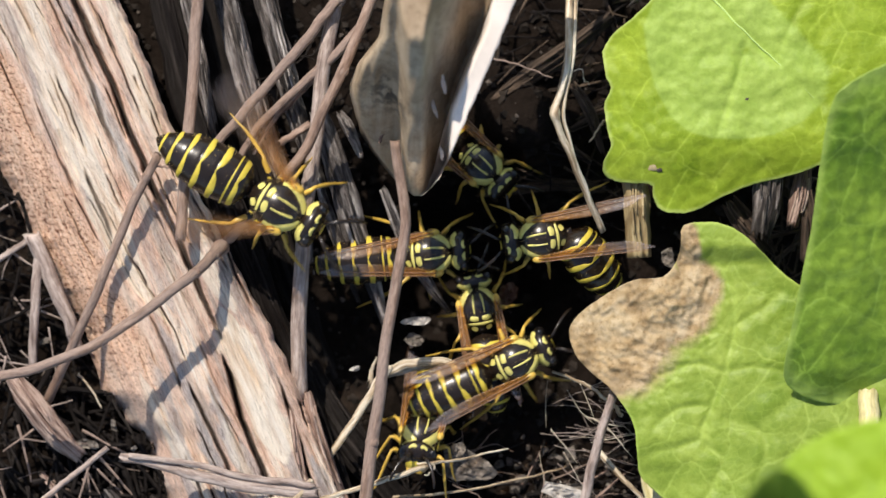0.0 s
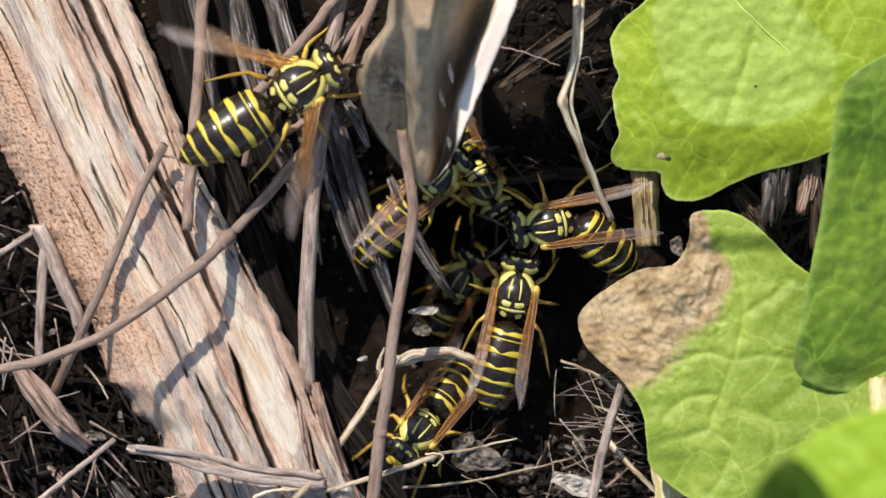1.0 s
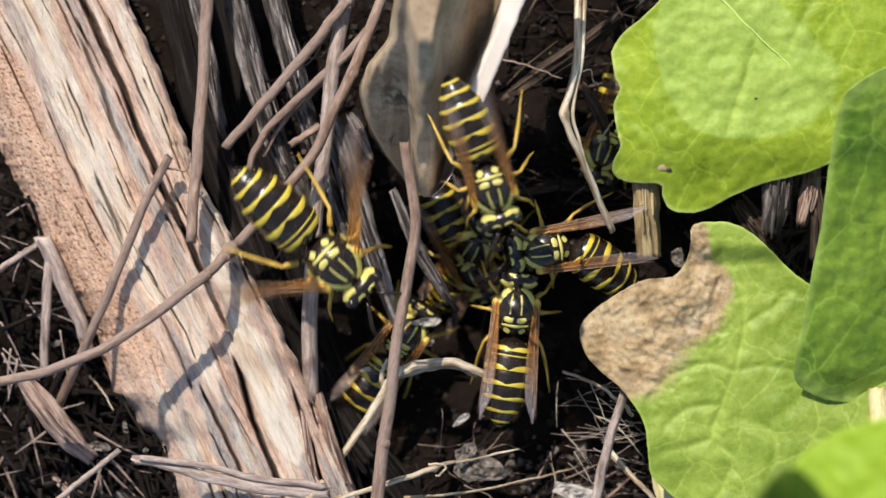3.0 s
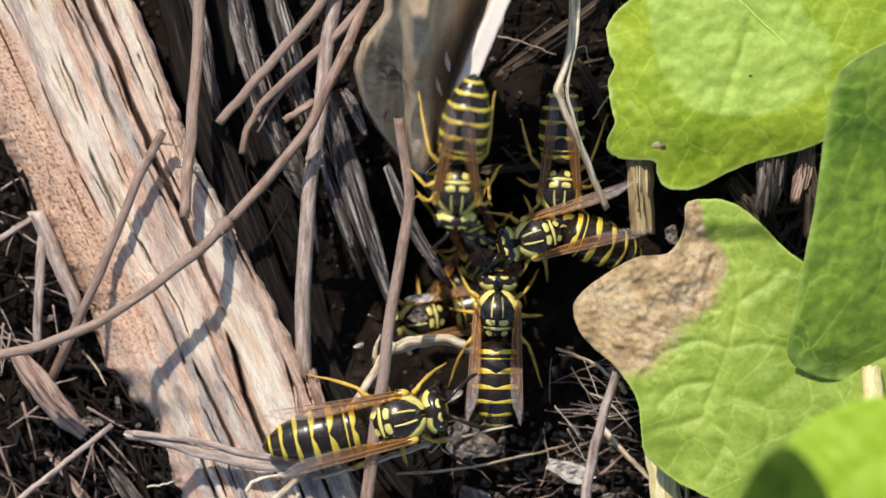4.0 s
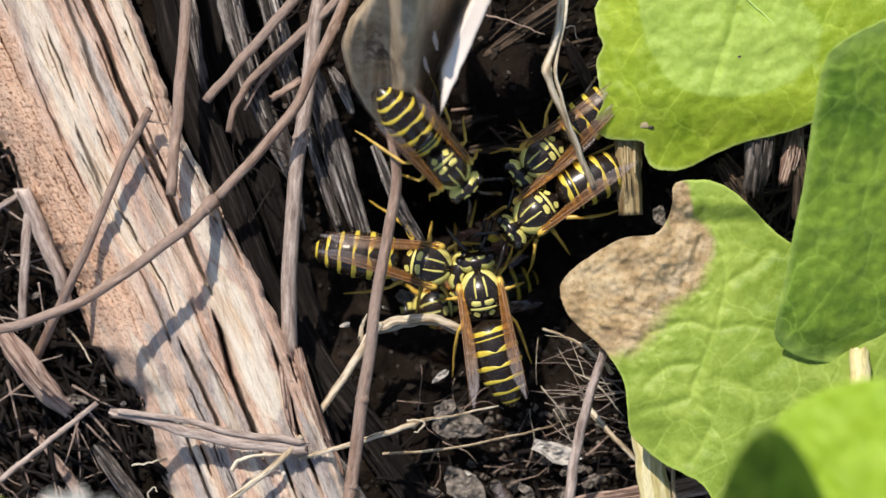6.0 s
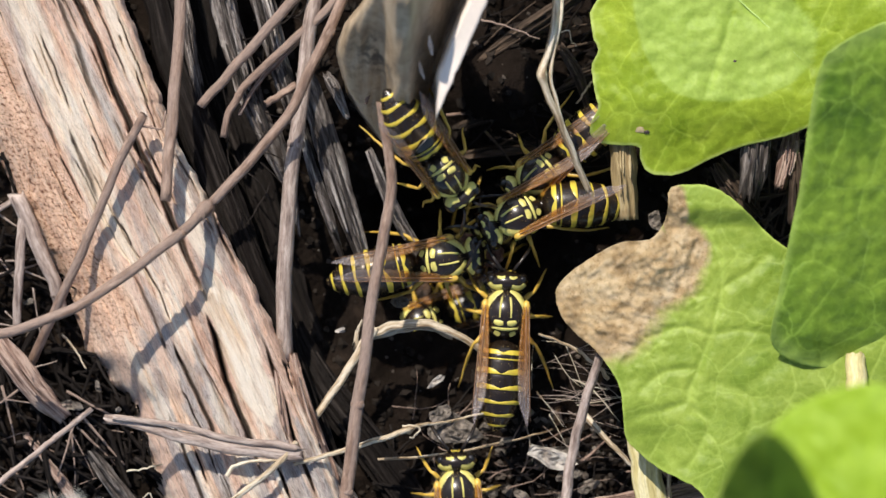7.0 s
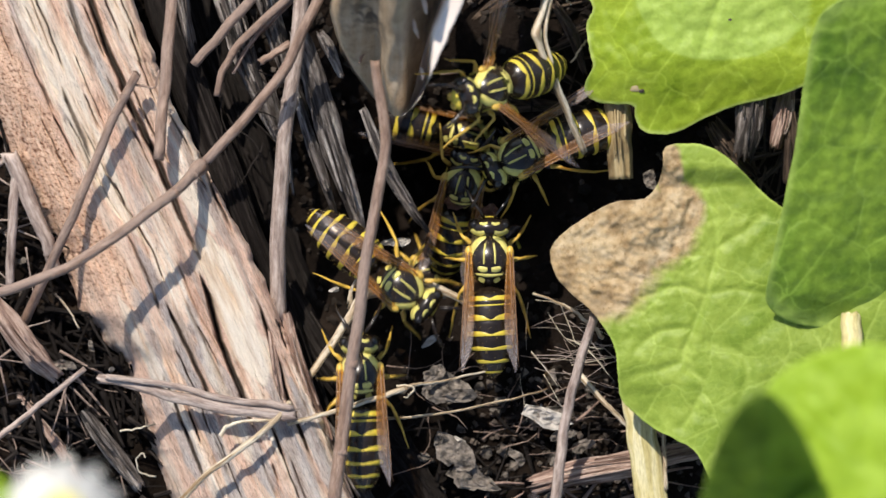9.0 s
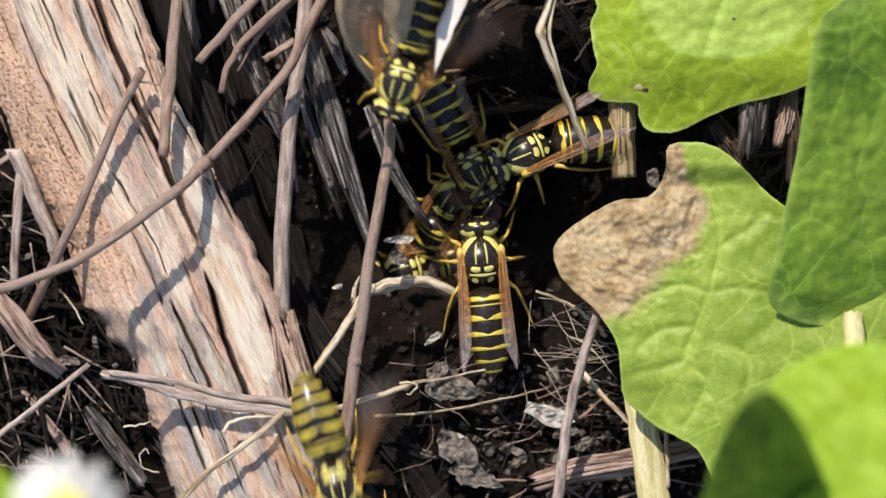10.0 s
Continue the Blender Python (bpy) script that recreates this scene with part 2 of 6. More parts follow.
def wing_mat():
    """Clear chitin: amber at the root, smoky towards the tip."""
    m, nt, b = node_mat("amber_wing", 0.20, 1.0)
    ob = coords(nt, "Object")
    sep = nt.nodes.new("ShaderNodeSeparateXYZ")
    nt.links.new(ob, sep.inputs[0])
    run = nt.nodes.new("ShaderNodeMath")
    run.operation = 'MULTIPLY'
    run.inputs[1].default_value = 1 / (9.4 * MM)
    nt.links.new(sep.outputs[0], run.inputs[0])
    n = noise_node(nt, ob, 1500.0, 4)
    nt.links.new(ramp(nt, run.outputs[0], [(0.0, (0.50, 0.24, 0.045)), (0.4, (0.36, 0.20, 0.09)), (0.75, (0.46, 0.40, 0.40))]), b.inputs["Base Color"])
    bump(nt, b, n, 0.0003, 0.8)
    tp = nt.nodes.new("ShaderNodeBsdfTransparent")
    nt.links.new(ramp(nt, run.outputs[0], [(0.0, (0.96, 0.82, 0.55)), (0.5, (0.96, 0.89, 0.78)), (0.9, (0.97, 0.94, 0.92))]), tp.inputs[0])
    ms = nt.nodes.new("ShaderNodeMixShader")
    nt.links.new(ramp(nt, run.outputs[0], [(0.0, (0.30, 0.30, 0.30)), (0.35, (0.15, 0.15, 0.15)), (1.0, (0.17, 0.17, 0.17))]), ms.inputs[0])
    nt.links.new(tp.outputs[0], ms.inputs[1])
    nt.links.new(b.outputs[0], ms.inputs[2])
    nt.links.new(ms.outputs[0], nt.nodes["Material Output"].inputs[0])
    return m


def dry_leaf_mat():
    """Tan papery leaf: faint veins, brown clouds and one mottled black stain."""
    m, nt, b = node_mat("dry_leaf", 0.62, 0.25)
    ob, uv = coords(nt, "Object"), coords(nt, "UV")
    cloud = noise_node(nt, ob, 170.0, 6)
    streak = noise_node(nt, uv, 1.4, 6, (1.6, 0.16, 1))
    speck = noise_node(nt, ob, 1500.0, 6, (1, 1, 1), (2, 6, 0))
    col = ramp(nt, cloud, [(0.32, (0.30, 0.215, 0.13)), (0.5, (0.42, 0.32, 0.21)), (0.68, (0.55, 0.45, 0.32))])
    col = mix(nt, 0.4, col, ramp(nt, streak, [(0.36, (0.55, 0.48, 0.42)), (0.56, (1, 1, 1))]), 'MULTIPLY')
    col = mix(nt, 0.4, col, ramp(nt, speck, [(0.36, (0.4, 0.36, 0.32)), (0.48, (1, 1, 1))]), 'MULTIPLY')
    away = nt.nodes.new("ShaderNodeVectorMath")
    away.operation = 'DISTANCE'
    away.inputs[1].default_value = plan(702, 60, 9.0) * MM
    nt.links.new(ob, away.inputs[0])
    near = ramp(nt, away.outputs["Value"], [(0.0010, (1, 1, 1)), (0.0034, (0, 0, 0))])
    mott = ramp(nt, noise_node(nt, ob, 900.0, 4, (1, 1, 1), (1, 9, 4)), [(0.46, (0, 0, 0)), (0.56, (1, 1, 1))])
    stain = mix(nt, 1.0, near, mott, 'MULTIPLY')
    col = mix(nt, stain, col, (0.05, 0.04, 0.032))
    nt.links.new(col, b.inputs["Base Color"])
    bump(nt, b, speck, 0.00006, 0.5, bump(nt, b, streak, 0.0002, 0.6))
    return m


SOIL = soil_mat()
LOG = log_mat()
TWIG = wood("brown_twig", (0.14, 0.085, 0.06), (0.27, 0.178, 0.13), (0.43, 0.31, 0.24), 0.7, (0.30, 0.22, 0.178), 0.0001, (2.6, 0.5, 1), 0.16)
GREYTWIG = wood("grey_twig", (0.17, 0.12, 0.098), (0.36, 0.28, 0.236), (0.54, 0.445, 0.385), 0.7, None, 0.00012, (2.8, 0.42, 1), 0.15)
STRAW = wood("pale_straw", (0.26, 0.17, 0.09), (0.55, 0.43, 0.28), (0.78, 0.69, 0.53), 0.55, None, 0.00015, (3.6, 0.25, 1), 0.10)
STALK = wood("yellow_stalk", (0.40, 0.32, 0.12), (0.60, 0.52, 0.24), (0.74, 0.68, 0.42), 0.5)
TANCHIP = wood("tan_chip", (0.24, 0.165, 0.075), (0.40, 0.305, 0.155), (0.55, 0.45, 0.26), 0.65)
GREYWOOD = wood("grey_splinter", (0.010, 0.009, 0.008), (0.18, 0.147, 0.127), (0.46, 0.41, 0.37), 0.65, (0.030, 0.025, 0.022), 0.0003, (2.6, 0.34, 1), 0.11)
SILVERWOOD = wood("silver_splinter", (0.015, 0.013, 0.012), (0.32, 0.275, 0.25), (0.70, 0.64, 0.585), 0.6, (0.045, 0.037, 0.033), 0.0003, (2.6, 0.34, 1), 0.12)
# Near-black wood: the shadow beside the log is put into its colour.
SHADEWOOD = wood("shade_black_wood", (0.005, 0.004, 0.0035), (0.014, 0.011, 0.010), (0.06, 0.05, 0.044), 0.75, (0.018, 0.015, 0.013), 0.0002, (3.0, 0.12, 1))
SHADEWOOD.node_tree.nodes["Principled BSDF"].inputs["Specular IOR Level"].default_value = 0.08
BROWNWOOD = wood("brown_chip", (0.11, 0.062, 0.045), (0.34, 0.225, 0.175), (0.56, 0.42, 0.34), 0.75, None, 0.0002, (3.4, 0.2, 1), 0.10)
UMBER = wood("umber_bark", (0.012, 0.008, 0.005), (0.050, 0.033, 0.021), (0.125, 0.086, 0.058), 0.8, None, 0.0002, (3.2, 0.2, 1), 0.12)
DRYLEAF = dry_leaf_mat()
# Far paler than DRYLEAF: the edge's sunlit brightness is put into the colour.
DRYPALE = plain("dry_leaf_lit_pale", (0.76, 0.67, 0.58), 0.55, 0.3, 0.12, 300, 0.00005)
WHITEFLAKE = plain("pale_flake", (0.42, 0.385, 0.34), 0.6, 0.4, 0.3, 1500, 0.0001)
GREYFLAKE = plain("grey_flake", (0.17, 0.145, 0.12), 0.7, 0.3, 0.9, 1700, 0.0004)
BARKBIT = plain("bark_bit", (0.085, 0.068, 0.055), 0.8, 0.25, 0.9, 900, 0.0003)
CRUMB = plain("soil_crumb", (0.018, 0.014, 0.011), 0.9, 0.12, 0.9, 500, 0.0002)
MEAT = plain("red_morsel", (0.10, 0.042, 0.022), 0.45, 0.5, 0.5, 900, 0.0001)
BLACK = plain("black_shell", (0.017, 0.011, 0.007), 0.27, 0.5, 0.4, 1500, 0.000006)
YELLOW = plain("yellow_band", (0.60, 0.47, 0.055), 0.34, 0.5, 0.22, 1600, 0.00001)
STRIPE = plain("pale_stripe", (0.62, 0.55, 0.15), 0.36, 0.45, 0.22, 1600, 0.00001)
FUZZ = plain("golden_hair", (0.42, 0.31, 0.12), 0.5, 0.3, 0.3)
LEGS = plain("amber_leg", (0.56, 0.36, 0.06), 0.36, 0.45, 0.35, 700)
EYE_M = plain("dark_eye", (0.010, 0.008, 0.007), 0.18, 0.6, 0.1)
WING = wing_mat()
VEIN = plain("wing_vein", (0.24, 0.13, 0.07), 0.35, 0.4, 0.2)
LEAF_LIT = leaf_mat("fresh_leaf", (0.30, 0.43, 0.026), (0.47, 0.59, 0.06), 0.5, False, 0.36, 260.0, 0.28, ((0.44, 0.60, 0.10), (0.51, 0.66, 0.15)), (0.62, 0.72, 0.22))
LEAF_DEAD = leaf_mat("leaf_with_dead_tip", (0.205, 0.32, 0.030), (0.395, 0.50, 0.082), 0.48, True, 0.30, 260.0, 0.3)
# Darker copy of the fresh leaf's greens, for the near tip.
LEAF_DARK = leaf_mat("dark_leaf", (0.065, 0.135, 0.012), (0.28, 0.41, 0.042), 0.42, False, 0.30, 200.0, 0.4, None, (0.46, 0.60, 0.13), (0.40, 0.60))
# Half shade on the steep leaf is put into these darker greens.
LEAF_HALF_SHADE = leaf_mat("half_shade_leaf", (0.13, 0.24, 0.022), (0.30, 0.44, 0.05), 0.46, False, 0.32, 240.0, 0.35, None, (0.42, 0.56, 0.12), (0.36, 0.62))
LEAF_NEAR = leaf_mat("near_leaf", (0.35, 0.53, 0.022), (0.43, 0.61, 0.045), 0.5, False, 0.42)
RIB = plain("leaf_rib", (0.50, 0.66, 0.20), 0.5, 0.3, 0.15)
PETAL = plain("petal", (0.66, 0.64, 0.58), 0.6, 0.3, 0.06)
FLOWEREYE = plain("flower_heart", (0.70, 0.62, 0.16), 0.7, 0.3, 0.2)


# ---- building ----
def part(name, bm, material, parent=None, label="", smooth=True):
    bmesh.ops.scale(bm, vec=(MM,) * 3, verts=bm.verts[:])
    me = bpy.data.meshes.new(name)
    bm.to_mesh(me)
    bm.free()
    me.materials.append(material)
    if smooth:
        me.polygons.foreach_set("use_smooth", [True] * len(me.polygons))
    ob = new(name, me)
    if parent is not None:
        ob.parent = parent
    if label:
        ob["label"] = label
    return ob


def spline(pts, per=6):
    """Catmull-Rom through tuples of any length."""
    p = [np.array(q, float) for q in pts]
    p = [2 * p[0] - p[1]] + p + [2 * p[-1] - p[-2]]
    out = []
    for a, b, c, d in zip(p, p[1:], p[2:], p[3:]):
        for i in range(per):
            t = i / per
            out.append(0.5 * (2 * b + (c - a) * t + (2 * a - 5 * b + 4 * c - d) * t * t + (3 * b - a - 3 * c + d) * t ** 3))
    out.append(p[-2])
    return out


def tube_into(bm, path, radii, sides=10, ridges=0.0, flat=1.0, seed=0.0, ragged=0.0, up=Vector((0, 0, 1))):
    """A tube along path (Vectors, mm) with ribs along it; flat squeezes it upwards; ragged tears its ends."""
    uvl = bm.loops.layers.uv.verify()
    rings, run, n = [], 0.0, len(path)
    for i, p in enumerate(path):
        if i:
            run += (p - path[i - 1]).length
        d = (path[min(i + 1, n - 1)] - path[max(i - 1, 0)]).normalized()
        s = d.cross(up)
        s = s.normalized() if s.length > 1e-4 else Vector((1, 0, 0))
        w = s.cross(d)
        ring = []
        for k in range(sides):
            a = 2 * math.pi * k / sides
            r = radii[i] * (1 + ridges * noise.noise(Vector((math.cos(a) * 2.2 + seed, math.sin(a) * 2.2, run * 0.10 + seed * 3))))
            r *= 1 + 0.35 * ridges * noise.noise(Vector((seed * 7, run * 0.7, a)))
            q = p + s * (math.cos(a) * r) + w * (math.sin(a) * r * flat)
            if ragged and i in (0, n - 1):
                q += d * (ragged * radii[i] * (1 if i else -1) * noise.noise(Vector((k * 1.7, seed, i))) * 2)
            ring.append((bm.verts.new(q), (k / sides * 2 * math.pi * radii[i], run)))
        rings.append(ring)
    for r0, r1 in zip(rings, rings[1:]):
        for k in range(sides):
            k2 = (k + 1) % sides
            f = bm.faces.new((r0[k][0], r0[k2][0], r1[k2][0], r1[k][0]))
            uvs = [r0[k][1], r0[k2][1], r1[k2][1], r1[k][1]]
            if k2 == 0:
                uvs[1] = (sides / max(k, 1) * r0[k][1][0], r0[0][1][1])
                uvs[2] = (sides / max(k, 1) * r1[k][1][0], r1[0][1][1])
            for lp, c in zip(f.loops, uvs):
                lp[uvl].uv = c
    for ring, flip in ((rings[0], True), (rings[-1], False)):
        vs = [v for v, _ in ring]
        f = bm.faces.new(vs[::-1] if flip else vs)
        for lp in f.loops:
            lp[uvl].uv = (0.3, 0.3)
    return bm


COUNT = [0]


def stem(name, pts, r, material, label, category="twig", group="", sides=12, ridges=0.07, flat=1.0, ragged=0.5, parent=None, nodes=()):
    """A twig, straw or stalk through grid points (u, v, height); r: radius in mm, or (first, last)."""
    COUNT[0] += 1
    seed = COUNT[0] * 1.37
    sp = spline(pts, 7)
    r0, r1 = r if isinstance(r, tuple) else (r, r)
    path, radii = [], []
    for i, q in enumerate(sp):
        t = i / (len(sp) - 1)
        v = plan(q[0], q[1], q[2])
        v += Vector((noise.noise(Vector((seed, t * 9, 0))), noise.noise(Vector((seed, t * 9, 5))), 0)) * 0.12
        path.append(v)
        rad = r0 + (r1 - r0) * t
        for c in nodes:
            rad *= 1 + 0.55 * math.exp(-((t - c) / 0.035) ** 2)
        radii.append(rad)
    ob = part(name, tube_into(bmesh.new(), path, radii, sides, ridges, flat, seed, ragged), material, parent)
    if parent is None:
        tagged(ob, label, category, group)
        if category == "twig" and len(pts) >= 4:
            rng = random.Random(COUNT[0] * 7)
            for _ in range(2):
                i = rng.randrange(3, len(path) - 3)
                mid = path[i]
                run = [path[i - 1].lerp(mid, 0.5), mid.lerp(path[i - 1], 0.2), mid, mid.lerp(path[i + 1], 0.25), mid.lerp(path[i + 1], 0.5)]
                grow = (0.9, 1.03, 1.10, 1.05, 0.9)
                part("bark_node", tube_into(bmesh.new(), run, [radii[i] * g for g in grow], sides, 0.35, flat, seed + 3), material, ob)
    elif label:
        ob["label"] = label
    return ob


def splinter(name, pts, width, thick, material, label, category="wood splinter", group="", fray=0.5, cols=19, strands=5):
    """A flat torn strip of wood with grooves along it and ragged, frayed ends; width in grid steps per point."""
    COUNT[0] += 1
    seed = COUNT[0] * 2.11
    sp = spline([(*p, w) for p, w in zip(pts, width)], 10)
    bm = bmesh.new()
    uvl = bm.loops.layers.uv.verify()
    n = len(sp)
    tops, bots, run = [], [], 0.0
    mids = [plan(q[0], q[1], q[2]) for q in sp]
    for i, q in enumerate(sp):
        if i:
            run += (mids[i] - mids[i - 1]).length
        d = mids[min(i + 1, n - 1)] - mids[max(i - 1, 0)]
        d.normalize()
        s = Vector((d.y, -d.x, 0)).normalized()
        half = q[3] / 48
        row_t, row_b = [], []
        for k in range(cols):
            c = k / (cols - 1) * 2 - 1
            jag = 1 + 0.22 * noise.noise(Vector((run * 0.55, seed, c * 0.6))) * abs(c)
            p = mids[i] + s * (c * half * jag)
            if i in (0, n - 1):
                p += d * (fray * half * 3 * noise.noise(Vector((k * 0.83, seed, i))) * (1 if i else -1))
            groove = noise.noise(Vector((c * half * 2.4 + seed, run * 0.07, seed))) * 0.45 + noise.noise(Vector((c * half * 6 + seed, run * 0.10, 9))) * 0.32
            arch = thick * (0.5 - 0.5 * c * c)
            row_t.append((bm.verts.new(p + Vector((0, 0, arch + groove))), (c * half, run)))
            row_b.append((bm.verts.new(p + Vector((0, 0, -thick * (0.6 - 0.4 * c * c)))), (c * half, run)))
        tops.append(row_t)
        bots.append(row_b)

    def face(quad):
        f = bm.faces.new([v for v, _ in quad])
        for lp, (_, c) in zip(f.loops, quad):
            lp[uvl].uv = c
    for i in range(n - 1):
        for k in range(cols - 1):
            face((tops[i][k], tops[i + 1][k], tops[i + 1][k + 1], tops[i][k + 1]))
            face((bots[i][k], bots[i][k + 1], bots[i + 1][k + 1], bots[i + 1][k]))
        face((tops[i][0], bots[i][0], bots[i + 1][0], tops[i + 1][0]))
        face((tops[i][-1], tops[i + 1][-1], bots[i + 1][-1], bots[i][-1]))
    for i in (0, n - 1):
        for k in range(cols - 1):
            face((tops[i][k], tops[i][k + 1], bots[i][k + 1], bots[i][k]))
    bmesh.ops.recalc_face_normals(bm, faces=bm.faces[:])
    ob = part(name, bm, material)
    rng = random.Random(COUNT[0])
    for _ in range(strands):
        i0 = rng.randrange(0, max(1, n // 2))
        i1 = min(n - 1, i0 + rng.randrange(n // 4 + 2, n // 2 + 3))
        c0, c1 = rng.uniform(-0.85, 0.85), rng.uniform(-0.1, 0.1)
        line = []
        for i in range(i0, i1 + 1):
            d = mids[min(i + 1, n - 1)] - mids[max(i - 1, 0)]
            s = Vector((d.y, -d.x, 0)).normalized()
            f = (i - i0) / (i1 - i0)
            c = c0 + c1 * f
            line.append(mids[i] + s * (c * sp[i][3] / 48) + Vector((0, 0, thick * (0.5 - 0.5 * c * c) + 0.16 + 0.35 * f ** 3)))
        r = rng.uniform(0.07, 0.17)
        m = len(line) - 1
        bm = tube_into(bmesh.new(), line, [r * (0.35 + 0.65 * math.sin(math.pi * (0.1 + 0.8 * q / m))) for q in range(m + 1)], 6, 0.3, 0.7, rng.random() * 9, 1.5)
        part("strand", bm, material, ob)
    return tagged(ob, label, category, group)


def lerp_table(table, x):
    xs, ys = zip(*table)
    return float(np.interp(x, xs, ys))


def smooth01(a, b, x):
    t = min(1, max(0, (x - a) / (b - a)))
    return t * t * (3 - 2 * t)


# ---- ground: one sheet, with the dark mouth of the nest in it ----
def ground_height(x, y):
    r = math.hypot((x - 1.5) / 1.15, y - 3.0)
    pit = -12.0 * math.exp(-(r / 6.2) ** 2)
    # Mound of soil added on the sun side, to keep the hole dark.
    shade_mound = 6.2 * math.exp(-((x - 6.0) / 4.0) ** 2 - ((y - 13.6) / 4.4) ** 2)
    fade = math.exp(-(math.hypot(x, y) / 300.0) ** 2)
    n = 1.6 * noise.noise(Vector((x * 0.16, y * 0.16, 0))) + 0.8 * noise.noise(Vector((x * 0.5, y * 0.5, 3))) + 0.35 * noise.noise(Vector((x * 1.5, y * 1.5, 7)))
    far = 60 * (1 - fade) * noise.noise(Vector((x * 0.0004, y * 0.0004, 2)))
    return -8.2 + pit + shade_mound + n * (0.3 + 0.7 * fade) + far * 0.2


def build_ground():
    core = [i * 0.42 for i in range(-104, 105)]
    out, step, x = [], 0.42, core[-1]
    while x < 30000:
        step *= 1.35
        x += step
        out.append(x)
    axis = [-q for q in reversed(out)] + core + out
    n = len(axis)
    verts = [(x * MM, y * MM, ground_height(x, y) * MM) for y in axis for x in axis]
    faces = [(j * n + i, j * n + i + 1, (j + 1) * n + i + 1, (j + 1) * n + i) for j in range(n - 1) for i in range(n - 1)]
    me = bpy.data.meshes.new("ground")
    me.from_pydata(verts, [], faces)
    me.materials.append(SOIL)
    me.polygons.foreach_set("use_smooth", [True] * len(me.polygons))
    return tagged(new("ground", me), "dark crumbly soil with a wasp nest hole", "ground", kind="structure")


build_ground()

# ---- the log ----
LEFT = [(-320, -290), (-200, -200), (-20, -95), (190, 0), (250, 30), (320, 60), (400, 100), (470, 148), (530, 165), (590, 185), (640, 228), (670, 258), (760, 290), (880, 330), (1020, 385), (1120, 430)]
RIGHT = [(-320, 110), (-200, 172), (-60, 235), (0, 262), (100, 300), (160, 322), (230, 350), (320, 400), (400, 440), (470, 480), (560, 522), (690, 572), (760, 604), (882, 650), (1020, 708), (1120, 750)]
RELIEF = [(0, -7.0), (0.06, -4.6), (0.16, -2.6), (0.3, -1.5), (0.55, -0.8), (0.8, -0.3), (0.93, 0.0), (0.98, -0.5), (1.0, -1.6)]
CRACKS = [
    ([(-200, 90), (0, 180), (40, 200), (110, 225), (185, 258), (230, 275), (300, 310), (370, 340), (420, 360), (470, 385), (510, 402)], 1.6, 0.24),
    ([(520, 395), (560, 412), (640, 432), (740, 472), (800, 492)], 1.5, 0.22),
    ([(570, 335), (610, 352), (660, 378), (720, 405), (760, 418)], 1.0, 0.14),
    ([(-60, 120), (60, 170), (110, 186), (170, 210)], 0.5, 0.16),
    ([(190, 150), (260, 178), (330, 205)], 0.5, 0.14),
    ([(440, 262), (520, 300), (600, 330)], 0.5, 0.10),
    ([(560, 494), (640, 522), (740, 552), (860, 598)], 0.9, 0.14),
    ([(700, 330), (800, 372), (900, 410)], 0.6, 0.12),
    ([(300, 390), (380, 420), (450, 455)], 0.6, 0.12),
]

# strips where the outer grey has split away from pale wood: line of (v, u), half width
PALE = [
    ([(440, 396), (478, 412), (520, 430), (560, 446), (600, 462), (650, 482), (720, 512)], 34),
    ([(-300, -30), (-60, 60), (40, 92), (120, 122), (230, 172), (330, 215), (420, 262), (470, 300)], 30),
    ([(-120, 190), (0, 232), (80, 262), (150, 290)], 16),
    ([(330, 345), (400, 385), (450, 420)], 16),
    ([(640, 400), (740, 440), (860, 490)], 14),
    ([(560, 250), (660, 300), (760, 350)], 14),
]

# strips that the weather has turned blue-grey
WORN = [
    ([(30, 160), (80, 182), (140, 208), (215, 246)], 15),
    ([(0, 54), (60, 70), (120, 90), (170, 104)], 11),
    ([(200, 140), (260, 168), (330, 200)], 12),
    ([(300, 250), (380, 282), (450, 310)], 10),
    ([(470, 285), (560, 320), (620, 345)], 12),
    ([(590, 376), (660, 404), (750, 440)], 12),
    ([(690, 320), (780, 352), (900, 400)], 11),
    ([(-260, 40), (-160, 90), (-60, 130)], 16),
    ([(740, 520), (860, 566), (960, 600)], 15),
    ([(640, 300), (760, 345), (900, 405)], 17),
    ([(670, 425), (780, 472), (920, 530)], 17),
    ([(700, 556), (800, 592), (920, 636)], 14),
    ([(560, 372), (620, 392), (690, 424)], 9),
    ([(620, 345), (740, 392), (880, 450), (1000, 500)], 15),
    ([(600, 470), (720, 520), (860, 578), (1000, 640)], 13),
    ([(520, 262), (600, 296), (680, 330)], 10),
]


def strip_share(lines, u, v, across, along):
    """How far a spot lies inside one of the strips, with torn edges."""
    best = 0.0
    for line, half in lines:
        if line[0][0] < v < line[-1][0]:
            t = (v - line[0][0]) / (line[-1][0] - line[0][0])
            k = abs(u - lerp_table(line, v) - 5 * noise.noise(Vector((v * 0.04, half, 7)))) / (half * min(1.0, 5 * t + 0.1, 5 * (1 - t) + 0.1))
            best = max(best, smooth01(1.15, 0.7, k + 0.5 * noise.noise(Vector((across * 3, along * 0.4, 31)))))
    return best


